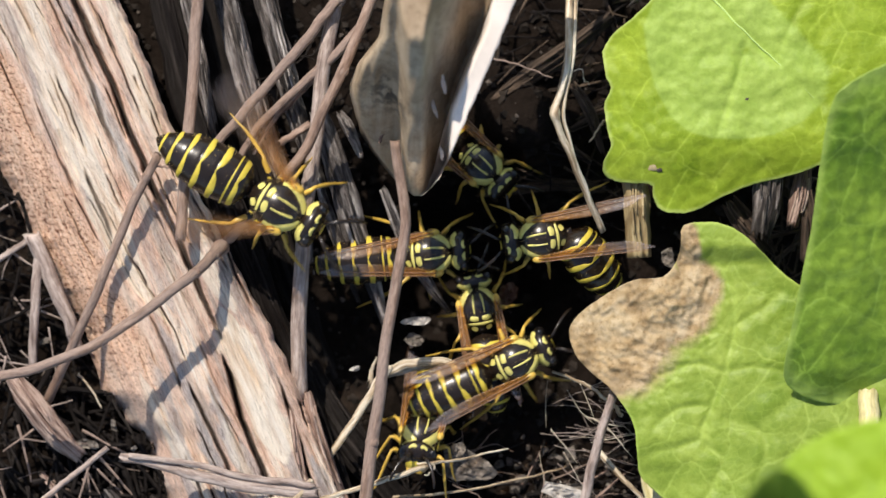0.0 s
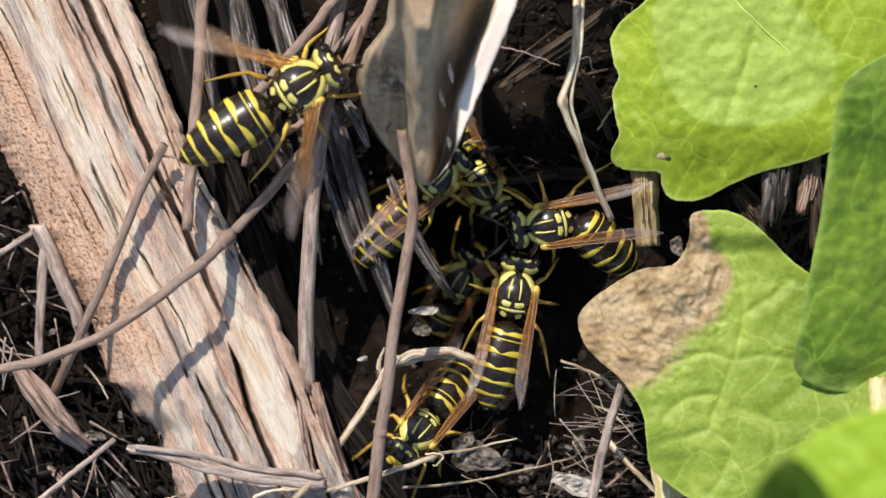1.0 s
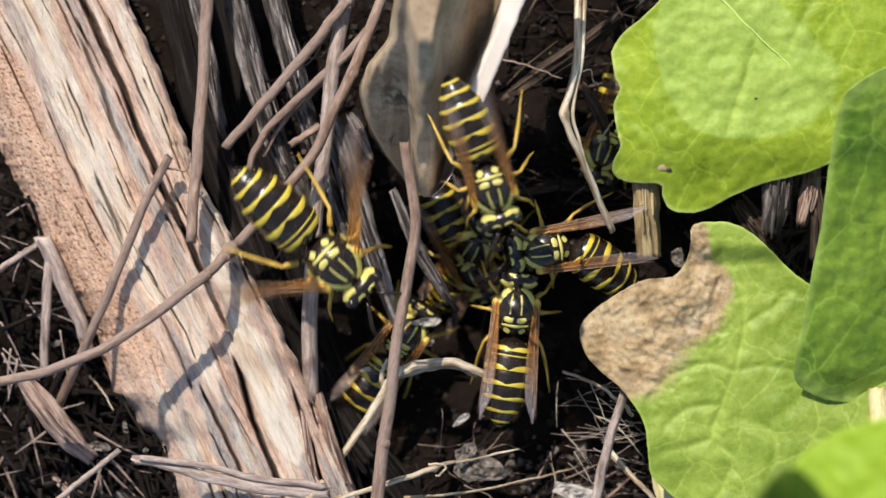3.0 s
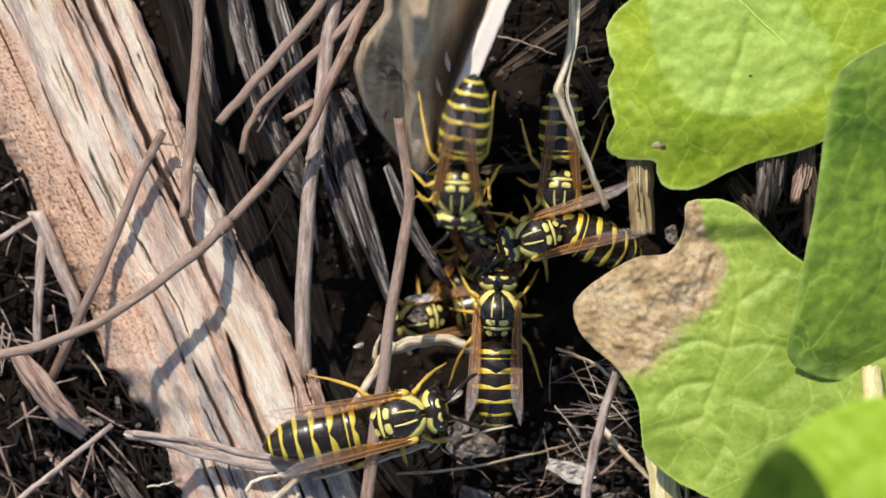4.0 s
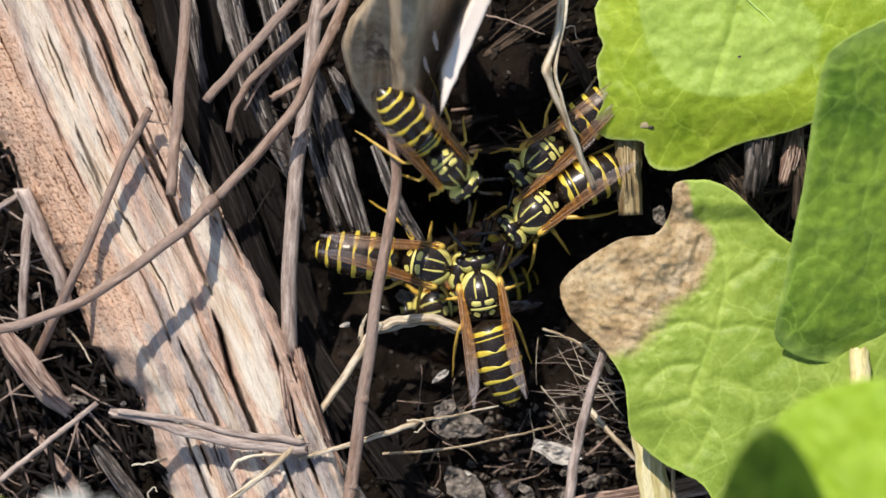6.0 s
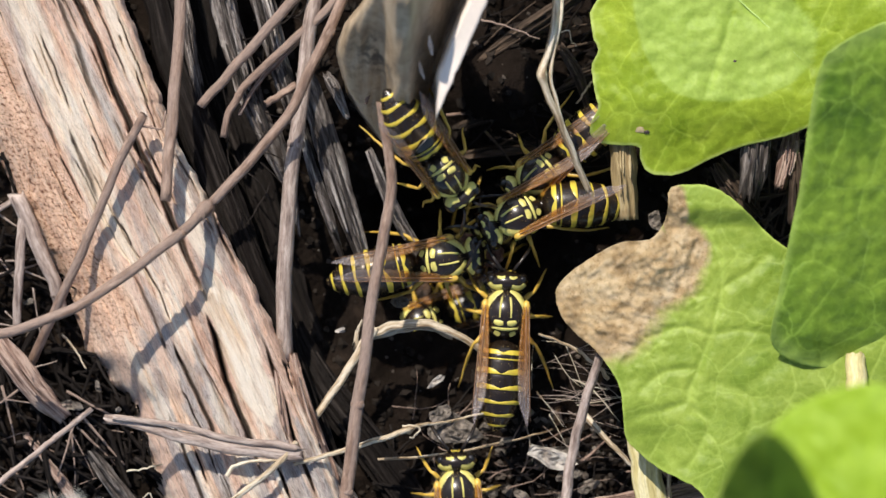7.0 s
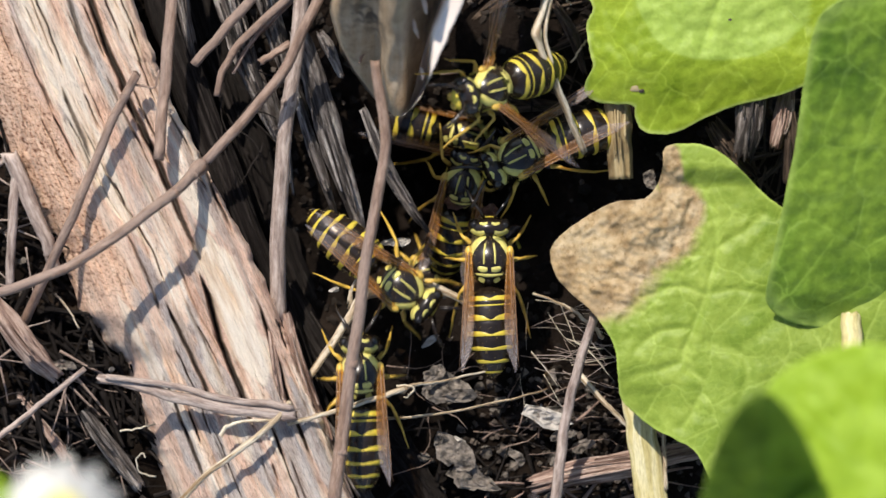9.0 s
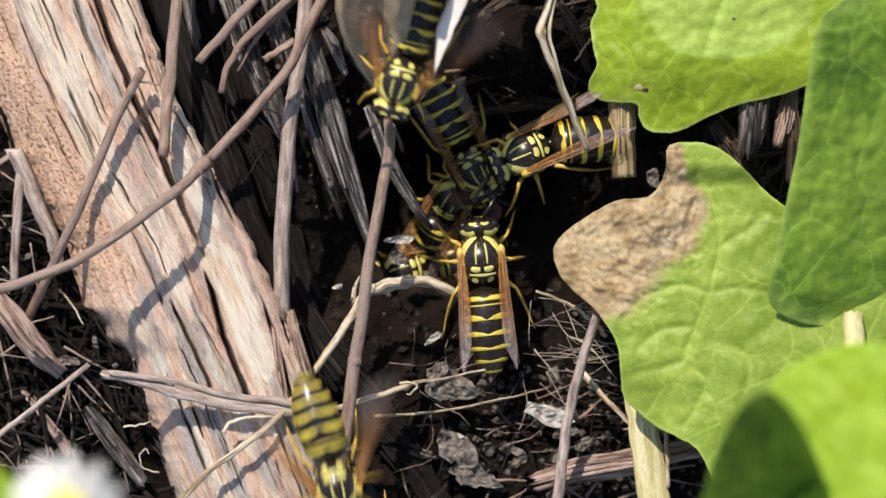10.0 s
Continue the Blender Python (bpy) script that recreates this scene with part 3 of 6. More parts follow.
def build_log():
    bm = bmesh.new()
    uvl = bm.loops.layers.uv.verify()
    barkl = bm.verts.layers.float.new("bark")
    crackshadel = bm.verts.layers.float.new("split")
    barel = bm.verts.layers.float.new("bare")
    wornl = bm.verts.layers.float.new("weathered")
    rng = random.Random(5)
    cracks = list(CRACKS)
    for _ in range(85):
        v0, f0, run = rng.uniform(-280, 1000), rng.uniform(0.22, 0.98), rng.uniform(30, 190)
        lean = rng.uniform(-0.02, 0.02)
        line = [(v, lerp_table(LEFT, v) * (1 - f0) + lerp_table(RIGHT, v) * f0 + lean * (v - v0)) for v in (v0, v0 + run / 2, v0 + run)]
        found = (line, rng.uniform(0.25, 0.8), rng.uniform(0.045, 0.095))
        if not any(430 < v < 730 and abs(u - lerp_table(PALE[0][0], v)) < 44 for v, u in line):
            cracks.append(found)
    rows, cols = 260, 210
    grid = []
    for j in range(rows):
        v = -310 + j * 1420 / (rows - 1)
        lo, hi = lerp_table(LEFT, v), lerp_table(RIGHT, v)
        jl = 11 * noise.noise(Vector((v * 0.03, 1, 0))) + 5 * noise.noise(Vector((v * 0.11, 1, 0)))
        jr = 5 * noise.noise(Vector((v * 0.035, 5, 0))) + 2.5 * noise.noise(Vector((v * 0.12, 5, 0)))
        open_cracks = []
        for line, depth, wide in cracks:
            if line[0][0] < v < line[-1][0]:
                c = lerp_table(line, v) + 2.2 * noise.noise(Vector((v * 0.03, depth * 9, 2))) + 1.0 * noise.noise(Vector((v * 0.2, depth * 9, 4)))
                t = (v - line[0][0]) / (line[-1][0] - line[0][0])
                ends = min(1.0, 6 * t, 6 * (1 - t))
                open_cracks.append((c, depth * ends * 1.6, wide * (0.35 + 0.65 * ends)))
        row = []
        for i in range(cols):
            f = i / (cols - 1)
            u = lo + (hi - lo) * f + jl * (1 - f) ** 9 + jr * f ** 9
            across, along = (u - 0.44 * v) / 26.0, v / 21.5
            z = lerp_table(RELIEF, f)
            z += 0.26 * noise.noise(Vector((across * 0.9, along * 0.05, 0))) + 0.10 * noise.noise(Vector((across * 2.6, along * 0.07, 4)))
            z += 0.07 * noise.noise(Vector((across * 6.5, along * 0.12, 8)))
            peel = noise.noise(Vector((across * 0.75, along * 0.09, 15))) + 0.25 * noise.noise(Vector((across * 2.5, along * 0.4, 16)))
            z -= 0.20 * smooth01(0.10, 0.13, peel) + 0.16 * smooth01(0.34, 0.37, peel)
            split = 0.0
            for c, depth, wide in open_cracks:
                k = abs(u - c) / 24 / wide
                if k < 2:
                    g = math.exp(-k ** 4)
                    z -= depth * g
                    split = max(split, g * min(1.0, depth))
            w = bm.verts.new(plan(u, v, z))
            edge = 0.29 + 0.09 * noise.noise(Vector((along * 0.3, 3, 0))) + 0.05 * noise.noise(Vector((along * 1.1, 4, 0)))
            upper = smooth01(720, 420, v)
            bare = max(strip_share(PALE[:1], u, v, across, along), 0.6 * strip_share(PALE[1:], u, v, across, along))
            w[wornl] = (0.42 + 0.26 * smooth01(380, 680, v)) * strip_share(WORN, u, v, across, along)
            w[barel] = bare
            w[crackshadel] = split
            w[barkl] = smooth01(edge + 0.05, edge - 0.03, f) * upper
            row.append((w, (across, along)))
        base = [(bm.verts.new(plan(hi - 10, v, -10.5)), (16.0, v / 21.5)), (bm.verts.new(plan(lo + 14, v, -10.5)), (-3.0, v / 21.5))]
        for q, _ in base:
            q[barkl] = 0
        grid.append(row + base)
    m = cols + 2
    for r0, r1 in zip(grid, grid[1:]):
        for i in range(m):
            k = (i + 1) % m
            quad = (r0[i], r1[i], r1[k], r0[k])
            f = bm.faces.new([q for q, _ in quad])
            for lp, (_, c) in zip(f.loops, quad):
                lp[uvl].uv = c
    for row in (grid[0], grid[-1]):
        bm.faces.new([q for q, _ in row])
    bmesh.ops.recalc_face_normals(bm, faces=bm.faces[:])
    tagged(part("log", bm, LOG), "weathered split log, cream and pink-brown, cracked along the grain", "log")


build_log()

# ---- splinters of old wood beside the log ----
SPL = "splinters beside the log"
splinter("wood_splinter", [(262, -260, -3), (330, 40, -3), (400, 250, -3.5), (470, 430, -4), (540, 600, -4.5), (605, 770, -5), (660, 900, -6)], [50, 62, 64, 60, 60, 50, 40], 1.6, SHADEWOOD, "long splinter of bark against the log, shadow in its dark colour", group=SPL)
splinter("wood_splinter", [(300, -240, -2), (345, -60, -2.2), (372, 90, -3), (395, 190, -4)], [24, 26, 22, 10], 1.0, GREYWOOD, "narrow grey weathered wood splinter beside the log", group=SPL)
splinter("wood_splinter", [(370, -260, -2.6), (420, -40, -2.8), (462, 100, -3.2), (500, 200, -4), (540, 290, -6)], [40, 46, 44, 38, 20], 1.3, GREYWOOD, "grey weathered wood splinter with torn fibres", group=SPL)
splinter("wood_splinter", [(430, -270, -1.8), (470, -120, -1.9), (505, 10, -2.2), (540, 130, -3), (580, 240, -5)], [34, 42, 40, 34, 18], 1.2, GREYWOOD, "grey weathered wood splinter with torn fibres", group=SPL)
splinter("wood_splinter", [(330, -200, -6), (400, 80, -6.5), (470, 270, -7), (540, 460, -8), (600, 620, -9)], [60, 70, 70, 60, 50], 1.2, SHADEWOOD, "broad board deep beside the log, coloured black for shadow", group=SPL)
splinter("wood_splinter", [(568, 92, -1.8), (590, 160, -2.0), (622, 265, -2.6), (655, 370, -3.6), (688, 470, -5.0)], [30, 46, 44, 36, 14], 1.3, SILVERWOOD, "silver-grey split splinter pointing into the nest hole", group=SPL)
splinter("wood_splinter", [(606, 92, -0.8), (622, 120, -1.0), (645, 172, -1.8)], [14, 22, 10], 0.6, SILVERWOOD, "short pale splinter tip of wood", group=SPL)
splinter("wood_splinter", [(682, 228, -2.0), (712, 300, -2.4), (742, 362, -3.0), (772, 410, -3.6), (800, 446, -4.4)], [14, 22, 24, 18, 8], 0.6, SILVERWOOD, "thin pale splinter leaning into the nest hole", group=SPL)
splinter("wood_splinter", [(545, 540, -6), (605, 650, -6), (690, 760, -6.5), (790, 900, -7), (850, 1000, -7)], [40, 60, 66, 60, 50], 1.4, SHADEWOOD, "wood strip below the log, shadow in its dark colour", group=SPL)
splinter("wood_splinter", [(548, 590, -2), (570, 680, -1.6), (610, 790, -2), (660, 920, -3)], [16, 26, 28, 20], 0.9, BROWNWOOD, "brown splinter peeled from the log's edge", group=SPL)
splinter("wood_splinter", [(585, 745, -2.6), (640, 830, -3), (700, 930, -4)], [20, 30, 26], 0.9, GREYWOOD, "frayed grey splinter at the log's foot", group=SPL)
splinter("wood_splinter", [(560, 760, -1.4), (585, 830, -1.6), (612, 920, -2)], [18, 26, 20], 0.8, UMBER, "dark brown splinter peeled from the log's edge", group=SPL)
splinter("wood_splinter", [(520, 620, -0.6), (532, 700, -0.4), (548, 770, -0.6)], [8, 14, 6], 0.5, BROWNWOOD, "thin brown sliver lifting off the log", group=SPL)
splinter("wood_splinter", [(452, -240, -1.2), (482, -100, -1.4), (508, 0, -1.6), (530, 80, -2.2), (552, 150, -3.4)], [12, 16, 16, 14, 6], 0.7, SILVERWOOD, "slim silver-grey splinter with torn fibres", group=SPL)
splinter("wood_splinter", [(398, -200, -1.6), (430, -50, -1.8), (456, 60, -2.2), (480, 150, -3.2)], [10, 14, 14, 6], 0.6, SILVERWOOD, "slim silver-grey splinter with torn fibres", group=SPL)
splinter("wood_splinter", [(560, 190, -2.8), (585, 270, -3.2), (612, 350, -4.2), (640, 430, -5.6)], [12, 20, 18, 8], 0.7, SILVERWOOD, "slim silver-grey splinter beside the nest hole", group=SPL)
splinter("wood_splinter", [(520, 180, -3), (545, 280, -3.4), (560, 380, -4.6)], [8, 12, 6], 0.6, GREYWOOD, "thin grey splinter in the shade", group=SPL)
splinter("wood_chip", [(1134, 212, -0.8), (1136, 270, -1.2), (1140, 350, -2.2)], [46, 50, 44], 1.6, TANCHIP, "pale upright chip of yellowish wood", "wood chip", fray=0.1)
splinter("wood_chip", [(1378, 150, 0.2), (1370, 240, 0.4), (1358, 310, -0.2)], [36, 52, 38], 1.6, GREYWOOD, "grey wood chip between the leaves", "wood chip")
splinter("wood_chip", [(1436, 175, -0.6), (1426, 240, -0.4), (1412, 292, -0.8)], [22, 34, 22], 1.4, BROWNWOOD, "brown wood chip between the leaves", "wood chip")
splinter("wood_chip", [(1300, 250, -2.5), (1330, 290, -2.2), (1370, 340, -2.4)], [30, 44, 30], 1.4, UMBER, "dark brown bark chip between the leaves", "wood chip")
splinter("wood_chip", [(1440, 230, -0.5), (1446, 290, -0.6), (1440, 350, -1.0)], [26, 40, 26], 1.4, UMBER, "dark bark chip under the steep leaf", "wood chip")
splinter("wood_chip", [(1055, -130, -3.5), (1060, -190, -3.5), (1062, -260, -3.6)], [34, 38, 34], 1.4, GREYWOOD, "grey wood chip in the shade", "wood chip")
splinter("wood_chip", [(1120, -120, -3.0), (1170, -160, -3.2), (1230, -200, -3.4)], [46, 56, 40], 1.6, GREYWOOD, "grey wood chip in the shade", "wood chip")
splinter("wood_chip", [(20, 560, -4.5), (60, 615, -4), (100, 665, -4.4), (145, 706, -5.4)], [28, 48, 46, 24], 1.8, BROWNWOOD, "reddish-brown stick lying beside the log", "wood chip")
splinter("wood_chip", [(985, 892, -4.5), (1080, 868, -4.3), (1180, 850, -4.3), (1290, 826, -4.8)], [36, 46, 44, 30], 1.6, BROWNWOOD, "pinkish-brown bark stick under the leaf", "wood chip")
splinter("wood_chip", [(190, 765, -5), (230, 820, -5), (290, 900, -5.5)], [18, 34, 26], 1.3, GREYWOOD, "grey-brown splinter beside the log's lower end", "wood chip")
splinter("wood_chip", [(75, 735, -6), (150, 830, -6), (200, 920, -6)], [10, 18, 16], 0.8, BROWNWOOD, "thin brown splinter in the dark litter", "wood chip")

# ---- twigs, straws and stalks ----
TW = "twigs over the nest"
stem("twig", [(362, -260, 0.8), (352, -120, 1.2), (345, 0, 1.5), (333, 170, 2.0), (320, 318, 2.2)], (0.47, 0.42), TWIG, "straight brown twig standing up beside the log", group=TW)
broken = stem("twig", [(282, 166, 2.6), (235, 260, 1.2), (190, 370, 0.1), (150, 462, -1.4), (115, 540, -3.6), (85, 607, -6.2)], (0.34, 0.36), TWIG, "broken brown twig leaning on the log", group=TW)
stem("side_shoot", [(280, 186, 2.2), (298, 189, 2.2), (315, 190, 2.1), (321, 160, 2.3)], (0.09, 0.07), TWIG, "", parent=broken, sides=6)
stem("twig", [(720, -280, 5), (680, -160, 4.6), (618, 0, 4), (575, 90, 3.4), (548, 150, 3), (500, 215, 2.2), (450, 272, 1.4), (406, 320, 0.9)], (0.40, 0.38), TWIG, "long grey-brown twig resting on the log's edge", group=TW)
stem("twig", [(399, 328, 0.7), (366, 360, 3.2), (330, 391, 4.8), (270, 437, 5), (180, 500, 4.8), (130, 523, 4.5), (60, 548, 4), (0, 562, 3.5), (-90, 578, 3)], (0.40, 0.36), TWIG, "curved brown twig arching over the log", group=TW, nodes=(0.02,))
stem("twig", [(640, -270, 0.6), (606, -130, 0.2), (577, 0, 0), (562, 140, 0), (548, 250, -0.5), (535, 400, -1), (531, 520, -1.5), (536, 588, -2.2)], (0.52, 0.60), GREYTWIG, "thick grey-brown twig beside the log", group=TW, ragged=1.2)
stem("twig", [(532, 540, -1.6), (520, 620, -1.6), (517, 690, -1.0), (524, 745, -0.6)], (0.26, 0.12), TWIG, "thin bark strand hanging from a twig", group=TW)
stem("twig", [(704, 143, 6), (716, 220, 5.5), (722, 290, 5), (708, 380, 4.5), (692, 480, 4), (680, 570, 4), (665, 680, 3.5), (648, 800, 3), (640, 882, 2.8), (628, 1010, 2)], (0.36, 0.52), TWIG, "slim brown twig standing before the nest hole", group=TW)
stem("twig", [(690, 122, 3.6), (682, 132, 3.8), (676, 146, 4.0)], (0.16, 0.10), TWIG, "tiny broken tip of a twig", group=TW, sides=6)
stem("twig", [(600, -110, 1.2), (555, -50, 1), (500, 15, 0.5), (440, 85, 0), (384, 149, -1)], (0.40, 0.36), TWIG, "brown twig lying across the splinters", group=TW)
stem("twig", [(640, -60, 0.4), (590, -6, 0.2), (520, 58, -0.5), (465, 112, -1), (436, 158, -1.5), (424, 206, -2)], (0.36, 0.26), TWIG, "bent reddish twig among the splinters", group=TW)
stem("twig", [(566, 28, -0.8), (520, 72, -1.2), (480, 116, -1.6), (452, 165, -2)], (0.2, 0.14), BROWNWOOD, "thin reddish twig among the splinters", group=TW)
stem("twig", [(552, 112, -1), (525, 130, -1), (500, 146, -1.2)], (0.30, 0.26), TWIG, "short twig stub among the splinters", group=TW)
stem("twig", [(1094, 592, 1), (1072, 660, 0.5), (1056, 720, 0), (1040, 800, -0.5), (1030, 882, -1), (1012, 1010, -2)], (0.32, 0.44), GREYTWIG, "grey twig leaning under the leaf's edge", group=TW)
stem("twig", [(-20, 858, -2.4), (60, 795, -2), (120, 747, -2), (192, 689, -2)], (0.24, 0.20), GREYTWIG, "pale grey twig in the dark litter", group=TW)
stem("twig", [(70, 330, -4), (63, 440, -4), (57, 545, -5)], (0.40, 0.32), GREYTWIG, "upright grey twig stub beside the log", group=TW)
stem("twig", [(58, 312, -4.0), (98, 405, -4.2), (126, 470, -4.6), (138, 520, -5.4)], (0.62, 0.46), GREYTWIG, "grey-brown twig against the log's flank", group=TW)
stem("twig", [(-40, 378, -5), (0, 352, -5), (58, 314, -5)], (0.26, 0.22), GREYTWIG, "thin grey twig beside the log", group=TW)
BK = "bark strips in the shade behind the nest"
# UMBER dims these brown strips in colour, so they look shaded where sun reaches.
splinter("bark_strip", [(842, 186, -7.2), (920, 158, -6.6), (1000, 122, -6.0), (1096, 84, -5.6)], [16, 26, 28, 14], 0.9, UMBER, "brown bark strip, dimmed in its colour as if shaded", "bark strip", BK)
splinter("bark_strip", [(880, 70, -4.4), (940, 30, -4.0), (1010, -18, -3.8), (1090, -80, -3.8)], [18, 34, 36, 20], 1.0, UMBER, "brown bark strip, dimmed in its colour as if shaded", "bark strip", BK)
splinter("bark_strip", [(905, 120, -5.6), (950, 128, -5.2), (1002, 148, -5.0), (1052, 180, -5.4)], [10, 20, 20, 8], 0.7, UMBER, "brown bark strip, dimmed in its colour as if shaded", "bark strip", BK)
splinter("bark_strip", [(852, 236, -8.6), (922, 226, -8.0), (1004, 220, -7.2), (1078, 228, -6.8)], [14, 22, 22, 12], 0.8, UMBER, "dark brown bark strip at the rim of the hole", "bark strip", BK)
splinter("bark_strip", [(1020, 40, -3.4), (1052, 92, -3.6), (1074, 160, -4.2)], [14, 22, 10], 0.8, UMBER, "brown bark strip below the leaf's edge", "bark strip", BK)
stem("twig", [(900, -260, 4.6), (850, -185, 4.4), (775, -105, 4.2)], (0.40, 0.38), GREYTWIG, "grey twig above the dry leaf", group=TW)

ST = "dry straws"
stem("straw", [(555, 750, -2.4), (600, 685, -2.6), (650, 610, -2.2), (678, 566, -2), (694, 544, -1.8)], (0.24, 0.38), STRAW, "folded pale straw over the nest hole", "straw", ST, flat=0.6)
stem("straw", [(688, 552, -2), (740, 538, -2), (790, 536, -2.2), (838, 554, -2.6), (884, 581, -3.5)], (0.36, 0.26), STRAW, "split pale straw over the nest hole", "straw", ST, flat=0.5, ragged=1.5)
stem("straw", [(690, 562, -2.6), (740, 548, -2.6), (790, 543, -2.7), (830, 560, -3.0)], (0.2, 0.14), STRAW, "split pale straw over the nest hole", "straw", ST, flat=0.6)
stem("straw", [(660, 572, -2.2), (664, 548, -2.0), (672, 530, -1.6)], (0.22, 0.08), STRAW, "torn frayed end of a pale straw", "straw", ST, ragged=2)
stem("straw", [(214, 706, 0.6), (268, 714, 0.5), (350, 738, 0.7), (450, 759, 0.9), (562, 770, 0.8)], (0.34, 0.52), GREYTWIG, "flat grey stalk lying across the log", "stalk", ST, flat=0.6, ragged=1)
stem("straw", [(232, 703, 0.9), (330, 714, 1.0), (430, 740, 1.1), (520, 752, 1.2), (556, 758, 1.1)], (0.22, 0.28), GREYTWIG, "split strand of the grey stalk on the log", "stalk", ST, flat=0.7, ragged=1)
stem("straw", [(552, 787, 0.4), (600, 773, 0.5), (680, 748, 0.5), (758, 724, 0.3)], (0.16, 0.22), STRAW, "pale straw lying across the log's foot", "straw", ST)
stem("straw", [(752, 728, 0.2), (775, 716, 0), (830, 708, -0.6), (906, 690, -1.6)], (0.16, 0.07), STRAW, "thin pale straw with a torn node", "straw", ST, nodes=(0.05,))
stem("straw", [(745, 718, 0.2), (772, 720, 0.3), (768, 734, 0.1), (756, 738, 0.0)], (0.10, 0.05), STRAW, "torn curled node of a straw", "straw", ST, sides=6)
stem("straw", [(432, 808, 0.6), (446, 790, 0.8), (480, 781, 0.9), (528, 778, 0.9)], (0.18, 0.10), STRAW, "curled pale straw on the log", "straw", ST)
stem("straw", [(330, 960, 0.2), (405, 880, 0.6), (470, 828, 0.9), (532, 776, 1.0), (556, 748, 0.4)], (0.22, 0.24), STRAW, "pale straw lying over the log", "straw", ST)
stem("straw", [(702, 778, -3), (800, 769, -3), (880, 756, -3), (958, 737, -3.2), (1010, 722, -3.6)], (0.11, 0.07), STRAW, "thin pale straw on the soil", "straw", ST, sides=7)
stem("straw", [(1066, 694, -2.4), (1100, 733, -2.2), (1152, 786, -2.4)], (0.26, 0.16), STRAW, "pale flat straw under the leaf", "straw", ST, flat=0.5)
stem("straw", [(985, 552, -2.8), (1040, 575, -2.5), (1085, 606, -2.0), (1110, 632, -1.8)], (0.1, 0.16), STRAW, "thin pale straw at the leaf's edge", "straw", ST, sides=7)
stem("straw", [(1030, -260, 2), (1018, -130, 2), (1013, -20, 4.6), (1001, 48, 4.8), (990, 86, 5.0), (1000, 126, 4.6), (1022, 180, 3.6), (1046, 236, 2.2), (1074, 302, 0.6)], (0.30, 0.24), STRAW, "jointed pale dry stem standing by the nest", "stem", ST, nodes=(0.52,))
stem("straw", [(1040, -260, 1.7), (1028, -130, 1.8), (1022, -20, 4.4), (1012, 50, 4.5), (1004, 92, 4.6), (1014, 140, 4.2), (1036, 200, 3.2), (1054, 250, 2.0), (1070, 286, 0.8)], (0.16, 0.12), STRAW, "thin dry strand along the jointed stem", "stem", ST)
stem("straw", [(1168, 735, -1.2), (1180, 810, -1.2), (1192, 890, -1.6), (1206, 1010, -2)], (1.05, 1.25), STALK, "broad yellowed flat stalk under the leaf", "stalk", ST, flat=0.35, sides=16)
stem("straw", [(1216, 760, -0.9), (1218, 820, -1.0), (1222, 900, -1.4)], (0.14, 0.16), STRAW, "thin straw beside the yellowed stalk", "straw", ST)
stem("straw", [(1548, 588, 4.4), (1550, 640, 5.4), (1554, 720, 7.0), (1566, 860, 4.0)], (0.75, 0.9), STALK, "thick pale leaf stalk between the green leaves", "stalk", ST, flat=0.8, sides=16, ridges=0.04)
stem("straw", [(880, -5, -2.5), (930, 8, -2.6), (985, 30, -2.8)], (0.09, 0.05), TWIG, "thin dark rootlet in the shade", "rootlet", ST, sides=6)
stem("straw", [(820, 165, -6.5), (900, 160, -6.6), (985, 172, -7)], (0.12, 0.06), TWIG, "dark straw in the shade", "straw", ST, sides=6)
stem("straw", [(1050, 145, -2), (1066, 122, -1.8), (1078, 104, -1.8)], (0.07, 0.09), STRAW, "tiny pale straw by the leaf's edge", "straw", ST, sides=6)
stem("straw", [(1022, 18, -1.5), (1036, 14, -1.2), (1042, 34, -1.2), (1052, 42, -1.4)], (0.05, 0.04), STRAW, "tiny pale curled rootlet on soil", "rootlet", ST, sides=6)
stem("straw", [(318, 880, 0), (290, 872, 0.4), (284, 850, 0.8), (294, 838, 0.9), (300, 846, 0.8)], (0.07, 0.05), STRAW, "curled tendril at the log's edge", "tendril", ST, sides=6)
stem("straw", [(140, 558, -5), (162, 585, -5), (182, 620, -5)], (0.09, 0.06), STRAW, "thin pale straw beside the log", "straw", ST, sides=6)
stem("straw", [(255, 800, -4), (290, 794, -3.6), (318, 786, -3)], (0.08, 0.05), STRAW, "thin pale straw beside the log", "straw", ST, sides=6)


